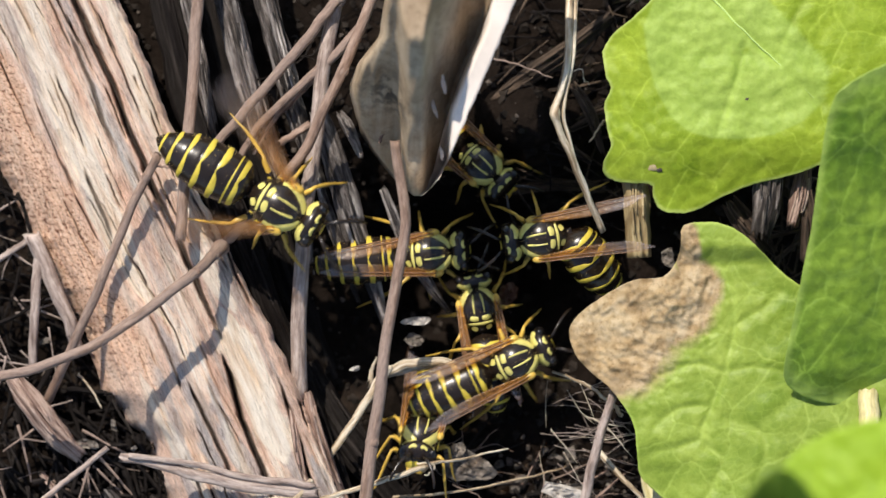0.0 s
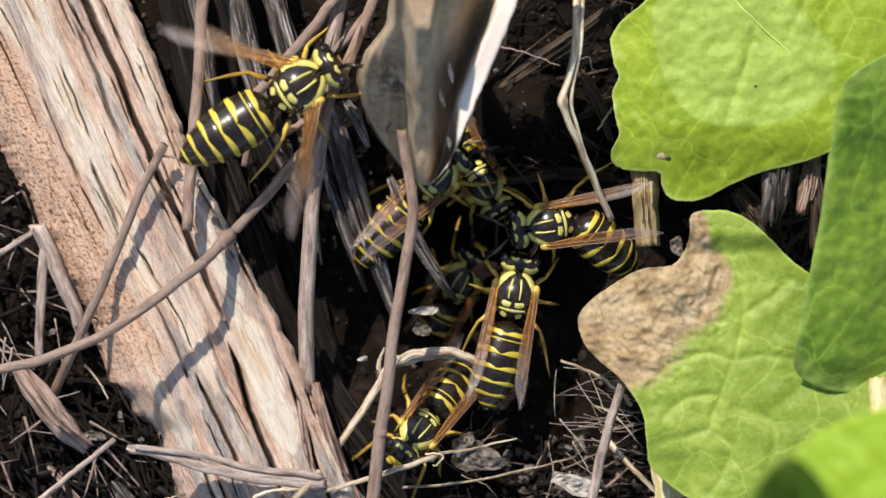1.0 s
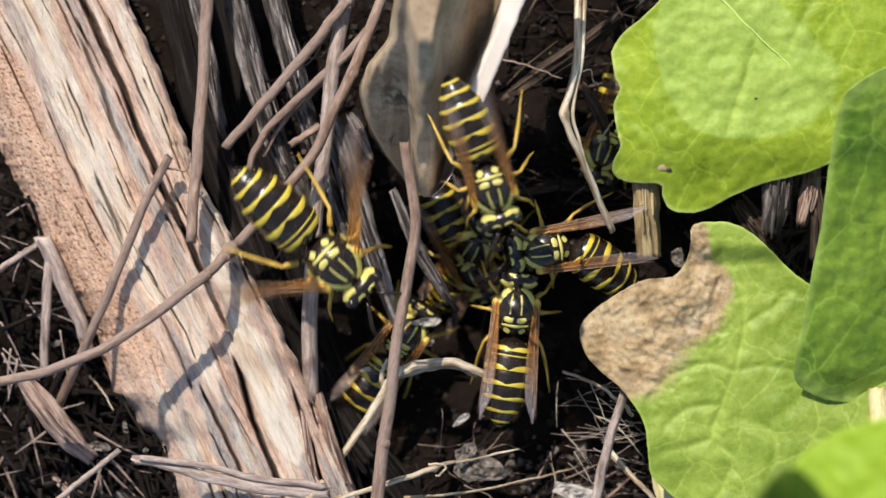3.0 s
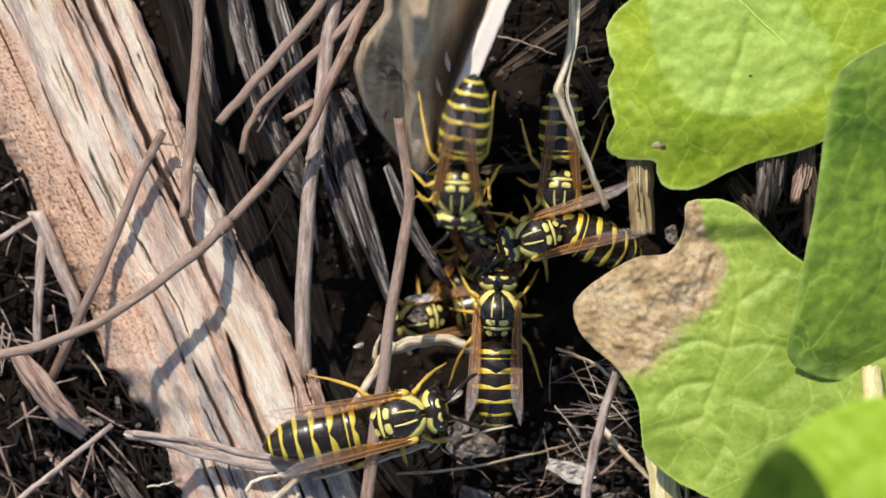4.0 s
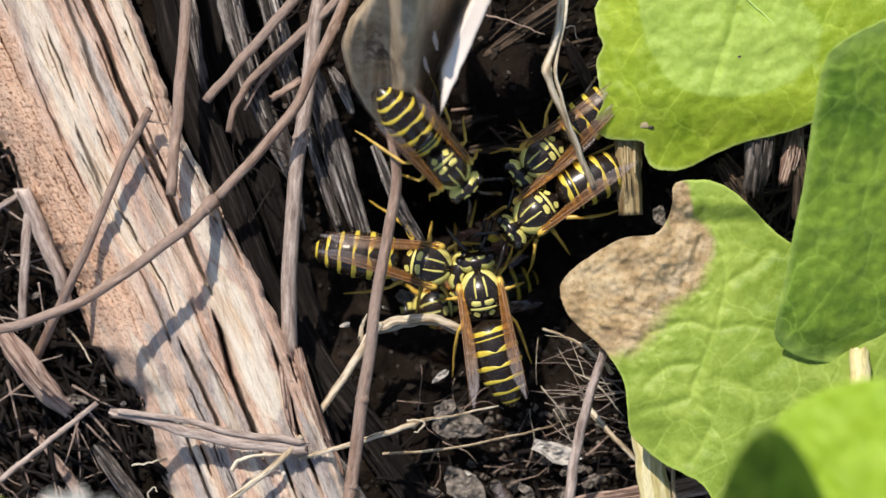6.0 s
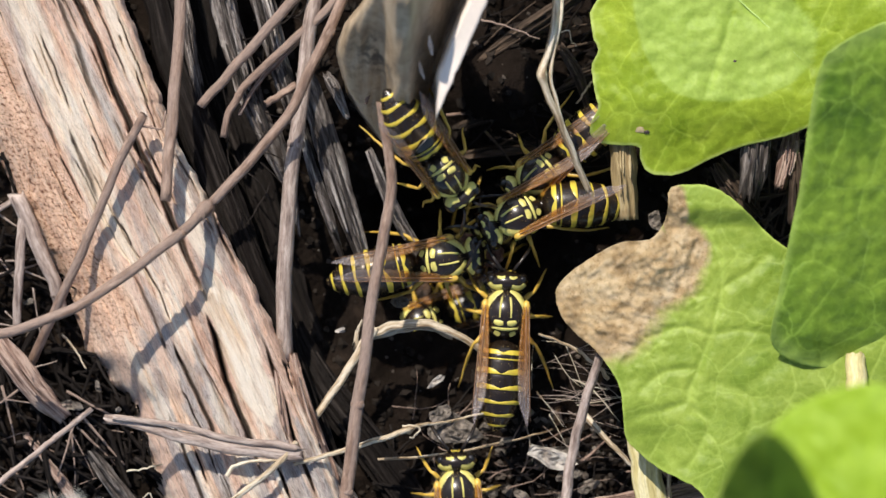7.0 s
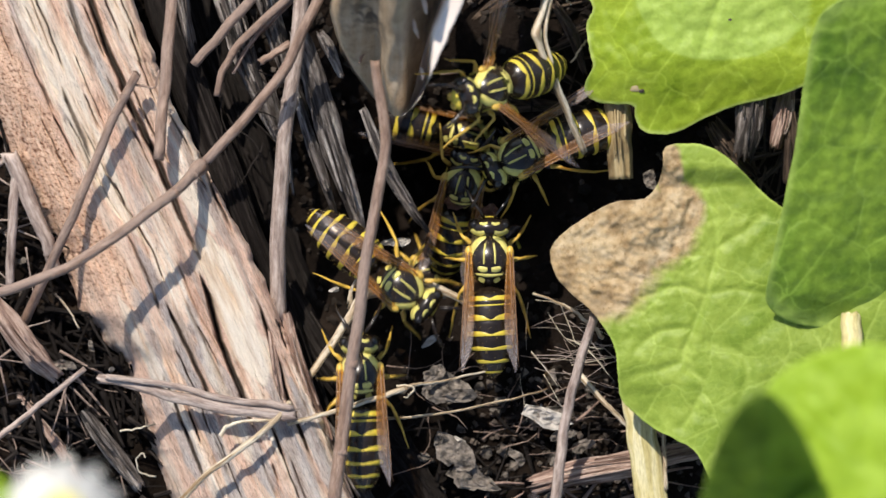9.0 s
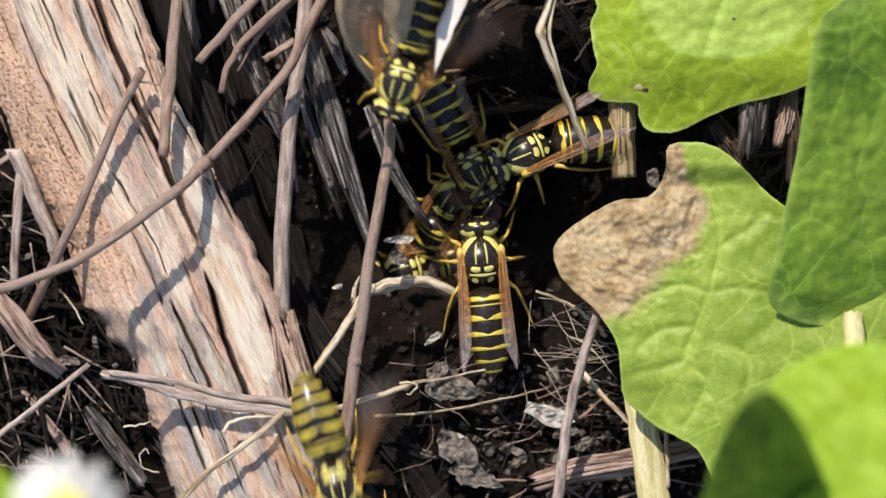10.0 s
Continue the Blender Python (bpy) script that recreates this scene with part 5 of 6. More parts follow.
def rootlets(name, count, box, z, length, material, label, seed, radius=0.05, lean=0.0, kink=0.22):
    """A tangle of hair-thin roots and fibres."""
    rng = random.Random(seed)
    bm = bmesh.new()
    for i in range(count):
        u, v = rng.uniform(box[0], box[2]), rng.uniform(box[1], box[3])
        a = lean + rng.gauss(0, 0.7)
        p = plan(u, v, rng.uniform(*z))
        path = [p.copy()]
        for k in range(7):
            a += rng.gauss(0, kink)
            p = p + Vector((math.cos(a), math.sin(a), rng.gauss(0, kink))) * (length * rng.uniform(0.6, 1.3) / 7)
            path.append(p.copy())
        r = radius * rng.uniform(0.6, 1.5)
        tube_into(bm, path, [r * (1 - 0.08 * k) for k in range(8)], 5, 0.0, 1.0, i * 0.7)
    tagged(part(name, bm, material), label, "rootlets", kind="stuff")


rootlets("rootlets", 26, (950, 590, 1110, 720), (-5.5, -3.0), 4.5, GREYTWIG, "tangle of fine grey rootlets at the hole's edge", 11, 0.035, -0.35, 0.09)
rootlets("rootlets", 26, (700, 640, 1080, 880), (-7, -5), 4.0, TWIG, "fine brown rootlets in the soil", 12, 0.05, 0.2)
rootlets("rootlets", 24, (-60, 700, 260, 920), (-7, -5), 4.0, TWIG, "fine brown rootlets in the dark litter", 13, 0.06, -0.8)
rootlets("rootlets", 46, (860, -280, 1080, 220), (-7, -4), 5.0, SHADEWOOD, "dark fibres in the shade", 14, 0.09, 0.3)
rootlets("rootlets", 22, (420, -250, 600, 300), (-3.5, -2.2), 5.0, SHADEWOOD, "torn dark fibres among the splinters", 15, 0.06, -1.15)

rootlets("twig_litter", 26, (-120, 620, 300, 960), (-6.5, -4.5), 5.0, TWIG, "broken brown twig bits in the dark litter", 21, 0.10, -0.9, 0.05)
rootlets("twig_litter", 34, (-120, 200, 90, 640), (-6.5, -5), 3.5, GREYTWIG, "broken grey twig bits beside the log", 22, 0.09, -0.9, 0.05)
rootlets("twig_litter", 34, (860, 740, 1300, 980), (-6.8, -5.4), 3.0, BROWNWOOD, "broken brown twig bits on the soil", 23, 0.11, 0.3, 0.05)
rootlets("twig_litter", 40, (1300, 160, 1460, 420), (-6.5, -4.5), 4.0, UMBER, "dark dry litter between the leaves", 24, 0.16, 1.2, 0.05)
rootlets("twig_litter", 30, (880, -300, 1120, 60), (-6.5, -4), 5.0, UMBER, "dry brown litter in the shade", 25, 0.14, 0.6, 0.05)
# Black fibres laid over sunlit soil to stand for the shade there.
rootlets("dark_litter", 150, (-140, 600, 330, 980), (-7.6, -5.4), 5.0, SHADEWOOD, "fibres and twig bits coloured black for shade in the litter", 27, 0.16, -0.9, 0.07)
rootlets("dark_litter", 80, (90, 540, 300, 780), (-7.2, -5.2), 4.5, SHADEWOOD, "fibres coloured black for shade beside the log's foot", 31, 0.20, -0.9, 0.07)
rootlets("dark_litter", 90, (-140, 200, 130, 640), (-7.4, -5.4), 4.5, SHADEWOOD, "fibres and twig bits coloured black for shade beside the log", 28, 0.16, -0.9, 0.07)
rootlets("dark_litter", 70, (680, 700, 1140, 960), (-7.4, -5.8), 4.0, SHADEWOOD, "fibres coloured black for shade on the soil", 29, 0.14, 0.4, 0.07)
rootlets("twig_litter", 30, (830, 60, 1090, 260), (-8.0, -5.6), 5.0, UMBER, "brown fibres at the hole's rim, dimmed in colour as if shaded", 30, 0.09, 0.35, 0.06)
rootlets("pale_fibres", 18, (960, 560, 1110, 700), (-4.6, -2.8), 3.6, STRAW, "pale dry fibres at the hole's edge", 26, 0.032, -0.35, 0.06)

# ---- wasps ----
BODY = [(0, 0.30), (0.04, 0.95), (0.09, 1.40), (0.18, 1.64), (0.34, 1.74), (0.52, 1.70), (0.66, 1.52), (0.80, 1.16), (0.90, 0.76), (0.97, 0.34), (1.0, 0.08)]
PLATES = [0.0, 0.20, 0.37, 0.54, 0.70, 0.84, 1.0]
BANDS = [(0.125, 0.026, 0.55, 0), (0.200, 0.008, 0.0, 0), (0.335, 0.026, 0.90, 1), (0.505, 0.022, 0.60, 1), (0.662, 0.018, 0.35, 1), (0.805, 0.016, 0.2, 1), (0.922, 0.013, 0.1, 0)]


def axis(s, curl):
    """The abdomen's middle line, bent down by curl degrees over its length."""
    n, p, d = 30, Vector((-1.85, 0, -0.1)), None
    k = max(1, int(n * s))
    for i in range(k):
        a = radians(curl) * (i + 0.5) / n
        d = Vector((-math.cos(a), 0, -math.sin(a)))
        p = p + d * (6.9 * s / k)
    a = radians(curl) * s
    return p, Vector((-math.cos(a), 0, -math.sin(a))), Vector((-math.sin(a), 0, math.cos(a)))


def girth(s):
    return lerp_table(BODY, s)


def around(s, a, curl, grow=0.0):
    p, d, up = axis(s, curl)
    r = girth(s) + grow
    return p + Vector((0, 1, 0)) * (math.cos(a) * r) + up * (math.sin(a) * r * 0.90)


def closed_rings(bm, rings):
    for r0, r1 in zip(rings, rings[1:]):
        n = len(r0)
        for k in range(n):
            bm.faces.new((r0[k], r0[(k + 1) % n], r1[(k + 1) % n], r1[k]))
    bm.faces.new(rings[0][::-1])
    bm.faces.new(rings[-1])
    bmesh.ops.recalc_face_normals(bm, faces=bm.faces[:])


def ball(bm, c, r, seg=20):
    made = bmesh.ops.create_uvsphere(bm, u_segments=seg, v_segments=seg * 2 // 3, radius=1.0)["verts"]
    for v in made:
        v.co = Vector((v.co.x * r[0] + c[0], v.co.y * r[1] + c[1], v.co.z * r[2] + c[2]))
    return made


THORAX = ((0.05, 0, 0), (1.98, 1.66, 1.5))
HEAD = ((2.75, 0, -0.1), (0.80, 1.50, 1.30))


def dome_strip(bm, shape, line, width, lift=0.035):
    """A yellow mark lying on the upper side of an egg shape: line of (x, y), with tapering ends."""
    (cx, cy, cz), (rx, ry, rz) = shape
    pts = [Vector((q[0], q[1], 0)) for q in spline(line, 5)]
    rows = []
    for i, p in enumerate(pts):
        d = pts[min(i + 1, len(pts) - 1)] - pts[max(i - 1, 0)]
        s = Vector((-d.y, d.x, 0)).normalized()
        t = i / (len(pts) - 1)
        w = width * (0.35 + 0.65 * math.sin(math.pi * (0.08 + 0.84 * t)) ** 0.6) / 2
        row = []
        for q in (-1, -0.4, 0.4, 1):
            v = p + s * (w * q)
            ex, ey = (v.x - cx) / rx, (v.y - cy) / ry
            k = ex * ex + ey * ey
            if k > 0.97:
                f = math.sqrt(0.97 / k)
                ex, ey, k = ex * f, ey * f, 0.97
            n = Vector((ex / rx, ey / ry, math.sqrt(1 - k) / rz)).normalized()
            row.append(bm.verts.new(Vector((cx + ex * rx, cy + ey * ry, cz + math.sqrt(1 - k) * rz)) + n * (lift if abs(q) < 1 else lift * 0.2)))
        rows.append(row)
    for r0, r1 in zip(rows, rows[1:]):
        for k in range(3):
            bm.faces.new((r0[k], r1[k], r1[k + 1], r0[k + 1]))


def wing_mesh(length, wide):
    """A long narrow wing from its root along +x, thin, pleated lengthwise, with the tip rounded."""
    bm = bmesh.new()
    n, m = 16, 6
    sheets = []
    for h in (0.0, -0.025):
        rows = []
        for i in range(n + 1):
            t = i / n
            lead = wide * 0.30 * math.sin(math.pi * min(1, 0.08 + t * 0.9)) ** 0.5
            trail = -wide * (0.10 + 0.62 * math.sin(math.pi * min(1.0, 0.05 + 0.78 * t ** 1.25)) ** 0.8) * (1 - smooth01(0.80, 1.0, t) * 0.75)
            lead *= 1 - smooth01(0.88, 1.0, t) * 0.6
            row = []
            for k in range(m + 1):
                f = k / m
                y = lead + (trail - lead) * f
                z = 0.045 * math.sin(f * 3 * math.pi) * (0.4 + 0.6 * (1 - t)) + 0.25 * t * t
                row.append(bm.verts.new((length * t, y, z + h)))
            rows.append(row)
        sheets.append(rows)
    a, b = sheets
    for i in range(n):
        for k in range(m):
            bm.faces.new((a[i][k], a[i + 1][k], a[i + 1][k + 1], a[i][k + 1]))
            bm.faces.new((b[i][k], b[i][k + 1], b[i + 1][k + 1], b[i + 1][k]))
        for k in (0, m):
            bm.faces.new((a[i][k], b[i][k], b[i + 1][k], a[i + 1][k]))
    for i in (0, n):
        for k in range(m):
            bm.faces.new((a[i][k], a[i][k + 1], b[i][k + 1], b[i][k]))
    bmesh.ops.recalc_face_normals(bm, faces=bm.faces[:])
    return bm


def hair(bm, root, along, length):
    """One tapering three-sided hair."""
    side = along.orthogonal().normalized() * 0.013
    turn = Matrix.Rotation(2.094, 3, along)
    a = root - along * 0.05 + side
    base = [bm.verts.new(a), bm.verts.new(root - along * 0.05 + turn @ side), bm.verts.new(root - along * 0.05 + turn @ turn @ side)]
    tip = bm.verts.new(root + along * length)
    for i in range(3):
        bm.faces.new((base[i], base[(i + 1) % 3], tip))


def mirrored(bm, flip):
    if flip:
        bmesh.ops.scale(bm, vec=(1, -1, 1), verts=bm.verts[:])
        bmesh.ops.reverse_faces(bm, faces=bm.faces[:])
    return bm


def leg_path(row, side):
    """Hip, thigh, knee, shin and foot of one leg: row 0 in front, 2 behind."""
    f, r = [(1.8, 0.64), (0.1, 0.82), (-3.3, 0.78)][row]
    hx = (1.0, 0.0, -0.9)[row]
    return [Vector((0, 0, 0)), Vector((f * 0.08, side * 0.55, -0.30)), Vector((f * 0.34, side * 1.55 * r, 0.25)), Vector((f * 0.42, side * 1.95 * r, 0.20)),
            Vector((f * 0.72, side * 2.45 * r, -1.05)), Vector((f * 1.00, side * 2.85 * r, -2.15)), Vector((f * 1.20, side * 3.05 * r, -2.55)), Vector((f * 1.42, side * 3.35 * r, -2.85))], hx


def build_wasp(size, curl, label):
    """One yellow and black wasp; nose along +x, back up, its middle at the thorax."""
    wasp = new("wasp")
    tagged(wasp, label, "wasp", "wasps at the nest")
    parts = {"wing": [], "leg": [], "wasp": wasp}
    # thorax with its stripes
    bm = bmesh.new()
    ball(bm, *THORAX, 26)
    for v in bm.verts:
        q = (v.co.x - 0.05) / 1.98
        k = 1 - 0.22 * max(0.0, -q) ** 2 - 0.10 * max(0.0, q) ** 3
        v.co.y *= k
        v.co.z += 0.10 * math.exp(-((v.co.x - 0.3) / 0.9) ** 2) * (v.co.z > 0) - 0.25 * max(0.0, -q) ** 3
    closed = part("thorax", bm, BLACK, wasp, "glossy black thorax")
    bm = bmesh.new()
    for s in (-1, 1):
        dome_strip(bm, THORAX, [(1.25, 0.30 * s), (0.6, 0.38 * s), (-0.20, 0.40 * s)], 0.19, 0.15)
        dome_strip(bm, THORAX, [(1.80, 0.30 * s), (1.42, 0.85 * s), (0.80, 1.24 * s), (0.10, 1.40 * s), (-0.25, 1.34 * s)], 0.42, 0.10)
        dome_strip(bm, THORAX, [(-0.50, 0.80 * s), (-0.60, 0.48 * s), (-0.62, 0.14 * s)], 0.46, 0.10)
        dome_strip(bm, THORAX, [(-1.28, 0.80 * s), (-1.42, 0.54 * s), (-1.52, 0.36 * s)], 0.34, -0.03)
    dome_strip(bm, THORAX, [(-0.98, -0.95), (-1.06, -0.3), (-1.06, 0.3), (-0.98, 0.95)], 0.22, 0.05)
    part("stripe", bm, STRIPE, closed, "pale yellow stripes")
    for s in (-1, 1):
        for x, z, w, h in ((0.7, -0.30, 0.50, 0.55), (-0.4, -0.15, 0.42, 0.46), (-1.1, -0.45, 0.3, 0.32), (0.1, -0.75, 0.4, 0.24)):
            bm = bmesh.new()
            ry = 1.64 * math.sqrt(max(0.05, 1 - ((x - 0.05) / 1.98) ** 2 - (z / 1.5) ** 2))
            ball(bm, (x, s * (ry - 0.02), z), (w, 0.07, h), 10)
            part("side_spot", bm, YELLOW, closed)
    bm = bmesh.new()
    rng = random.Random(9)
    for _ in range(240):
        q = Vector((rng.gauss(0, 1), rng.gauss(0, 1), abs(rng.gauss(0, 0.8)) - 0.2)).normalized()
        (cx, cy, cz), (rx, ry, rz) = THORAX
        if q.x < -0.55:
            continue
        hair(bm, Vector((cx + q.x * rx, q.y * ry, q.z * rz)), (q + Vector((rng.gauss(0, 0.4), rng.gauss(0, 0.4), 0.2))).normalized(), rng.uniform(0.25, 0.5))
    part("fuzz", bm, FUZZ, closed, "short golden hairs")
    # waist
    bm = bmesh.new()
    tube_into(bm, [Vector((-1.45, 0, -0.3)), Vector((-1.82, 0, -0.2)), Vector((-2.2, 0, -0.15))], [0.45, 0.3, 0.5], 12)
    part("waist", bm, BLACK, wasp)
    # abdomen: overlapping plates with yellow hind bands
    bm = bmesh.new()
    rings, n = [], 36
    for s0, s1 in zip(PLATES, PLATES[1:]):
        for t in (0.02, 0.25, 0.5, 0.75, 0.93, 0.99):
            s = s0 + (s1 - s0) * t
            grow = (0.05 * t - 0.02 - (0.07 if t > 0.98 else 0)) * (girth(s) / 1.9)
            rings.append([bm.verts.new(around(s, 2 * math.pi * k / n, curl, grow)) for k in range(n)])
    closed_rings(bm, rings)
    abdomen = part("abdomen", bm, BLACK, wasp, "glossy black abdomen")
    parts["abdomen"] = abdomen
    for sc, hw, notch, wavy in BANDS:
        bm = bmesh.new()
        rows = []
        for q, g in ((0, 0.0), (0.15, 1), (0.5, 1), (0.85, 1), (1, 0.0)):
            row = []
            for k in range(48):
                a = 2 * math.pi * k / 48
                off = math.atan2(math.sin(a - math.pi / 2), math.cos(a - math.pi / 2))
                slim = 1 - notch * math.exp(-(off / 0.20) ** 2)
                lobes = 1 + wavy * 0.35 * math.exp(-((abs(off) - 0.75) / 0.3) ** 2)
                s = sc + hw - 2 * hw * (1 - q) * slim * lobes * 0.95
                s = max(0.02, min(0.985, s))
                row.append(bm.verts.new(around(s, a, curl, 0.036 + 0.03 * g * max(0.1, girth(s) / 1.9))))
            rows.append(row)
        for r0, r1 in zip(rows, rows[1:]):
            for k in range(48):
                bm.faces.new((r0[k], r0[(k + 1) % 48], r1[(k + 1) % 48], r1[k]))
        bmesh.ops.recalc_face_normals(bm, faces=bm.faces[:])
        part("band", bm, YELLOW, abdomen, "yellow band")
    bm = bmesh.new()
    for _ in range(170):
        s, a = rng.uniform(0.05, 0.98), rng.uniform(-0.5, math.pi + 0.5)
        p, q = around(s, a, curl), around(s, a, curl, 1.0)
        hair(bm, p, ((q - p) + axis(s, curl)[1] * 0.9 + Vector((rng.gauss(0, 0.2), rng.gauss(0, 0.2), 0))).normalized(), rng.uniform(0.10, 0.24))
    part("fuzz", bm, FUZZ, abdomen, "short golden hairs")
    # head
    bm = bmesh.new()
    ball(bm, *HEAD, 22)
    head = part("head", bm, BLACK, wasp)
    head.location.x = -0.30 * MM
    bm = bmesh.new()
    for s in (-1, 1):
        dome_strip(bm, HEAD, [(2.42, 0.35 * s), (2.30, 0.75 * s), (2.36, 1.1 * s), (2.62, 1.32 * s)], 0.42, 0.06)
        dome_strip(bm, HEAD, [(3.12, 0.16 * s), (3.02, 0.42 * s), (3.10, 0.72 * s)], 0.22, 0.06)
    part("brow_mark", bm, STRIPE, head, "yellow marks behind the eyes")
    bm = bmesh.new()
    ball(bm, (3.02, 0, -0.55), (0.62, 0.95, 0.85), 16)
    part("face", bm, YELLOW, head, "yellow face")
    for s in (-1, 1):
        bm = bmesh.new()
        ball(bm, (2.98, 1.14 * s, 0.02), (0.46, 0.44, 0.86), 14)
        part("eye", bm, EYE_M, head, "dark shining eye")
        bm = bmesh.new()
        tube_into(bm, [Vector(q) for q in ((3.35, 0.35 * s, 0.25), (3.9, 0.62 * s, 0.75), (4.3, 0.95 * s, 0.78), (4.9, 1.35 * s, 0.45), (5.5, 1.65 * s, -0.05), (5.9, 1.75 * s, -0.5))], [0.13, 0.12, 0.13, 0.14, 0.14, 0.08], 8)
        part("antenna", bm, BLACK, head)
        bm = bmesh.new()
        ball(bm, (3.35, 0.35 * s, -1.15), (0.30, 0.36, 0.26), 10)
        part("jaw", bm, LEGS, head)
    # wings, each hinged at its root
    for s in (-1, 1):
        bm = bmesh.new()
        ball(bm, (0.62, s * 1.52, 0.72), (0.52, 0.30, 0.26), 12)
        part("wing_base", bm, LEGS, wasp, "amber scale over the wing root")
        for kind, length, wide, x in (("fore_wing", 8.9, 0.95, 0.65), ("hind_wing", 5.9, 0.74, -0.15)):
            ob = part(kind, mirrored(wing_mesh(length, wide), s > 0), WING, wasp, "translucent amber-brown wing")
            for y0, y1, reach in ((0.28, 0.24, 0.96), (0.0, -0.10, 0.86)):
                bm = bmesh.new()
                sy = s * -1
                line = [Vector((length * reach * t, -sy * -1 * (y0 + (y1 - y0) * t) * wide * -s * -1, 0.06 + 0.24 * (t * reach) ** 2)) for t in (0, 0.25, 0.5, 0.75, 1)]
                line = [Vector((q.x, (y0 + (y1 - y0) * q.x / (length * reach)) * wide * (-1 if s > 0 else 1) * 0.9, q.z)) for q in line]
                tube_into(bm, line, [0.042, 0.036, 0.03, 0.025, 0.015], 6)
                part("vein", bm, VEIN, ob)
            ob["side"] = s
            ob["root_x"] = x
            parts["wing"].append((ob, s, x, kind))
    # legs, each hinged at its hip
    for row in range(3):
        for s in (-1, 1):
            line, hx = leg_path(row, s)
            bm = bmesh.new()
            tube_into(bm, line, [0.18, 0.21, 0.17, 0.11, 0.14, 0.09, 0.065, 0.035], 8)
            ob = part("leg", bm, LEGS, wasp, "yellow-amber jointed leg")
            bm = bmesh.new()
            tube_into(bm, [line[0], line[1], line[1].lerp(line[2], 0.40)], [0.195, 0.23, 0.21], 8)
            part("thigh", bm, BLACK, ob, "black upper leg")
            parts["leg"].append((ob, s, hx, row))
    wasp.scale = (size,) * 3
    return parts


LABEL_FLY = "yellow and black striped wasp hovering over the nest"
LABEL_SIT = "yellow and black striped wasp with wings folded at the nest hole"
LABEL_DEEP = "yellow and black striped wasp deep in the shaded nest hole"
wasp_hover = build_wasp(1.16, 4, LABEL_FLY)
wasp_deep = build_wasp(0.95, 10, LABEL_DEEP)
wasp_roamer = build_wasp(1.0, 6, LABEL_SIT)
wasp_curled = build_wasp(0.98, 30, LABEL_SIT)
wasp_feeder = build_wasp(1.0, 4, LABEL_SIT)
wasp_lower = build_wasp(0.95, 14, LABEL_SIT)
wasp_shade = build_wasp(0.95, 12, LABEL_DEEP)
wasp_centre = build_wasp(0.93, 20, LABEL_DEEP)
wasp_visitor = build_wasp(0.98, 4, LABEL_SIT)


def wing_pose(s, x, kind, spread, lift):
    """spread: degrees away from lying straight back; lift: degrees up."""
    yaw = 180 - s * spread
    return pose(x * MM, s * 1.48 * MM, (0.95 if kind == "fore_wing" else 0.8) * MM, 0, 0, 0) @ pose(0, 0, 0, 0, 0, yaw) @ pose(0, 0, 0, s * 14, -lift, 0)


def fly_wings(parts, flying, fold=3):
    """Wings folded at rest, spread and beating while the wasp hovers: flying is a list of (start, end)."""
    for w, (ob, s, x, kind) in enumerate(parts["wing"]):
        rows = []
        rest, out = (fold, 58) if kind == "fore_wing" else (fold - 1, 72)
        for k in range(301):
            t = k / 30
            on = max([smooth01(a - 0.15, a + 0.1, t) * smooth01(b + 0.15, b - 0.1, t) for a, b in flying] or [0])
            if on == 0 and k % 30:
                continue
            beat = (26 if k % 2 else -26) * on
            rows.append((t, wing_pose(s, x, kind, rest + (out - rest) * on + (14 if k % 2 else -14) * on, 5 + 10 * on + beat)))
        walk(ob, rows if flying else [rows[0], rows[-1]])


def bend_abdomen(parts, rows):
    """Swing the abdomen at the waist: seconds, degrees sideways, degrees down."""
    hip = Matrix.Translation((-1.9 * MM, 0, -0.1 * MM))
    walk(parts["abdomen"], [(t, hip @ pose(0, 0, 0, 0, -down, side) @ hip.inverted()) for t, side, down in rows])


def step_legs(parts, pace, seed):
    """Legs feel about and shift a little, each in its own time."""
    for n, (ob, s, hx, row) in enumerate(parts["leg"]):
        rows = []
        for k in range(0, 41):
            t = k / 4
            a = pace * math.sin(t * 2.1 + n * 1.9 + seed)
            b = 0.6 * pace * math.sin(t * 2.9 + n * 2.7 + seed * 2)
            rows.append((t, pose(hx * MM, s * 0.75 * MM, -0.95 * MM, b * s, 0, a)))
        walk(ob, rows)


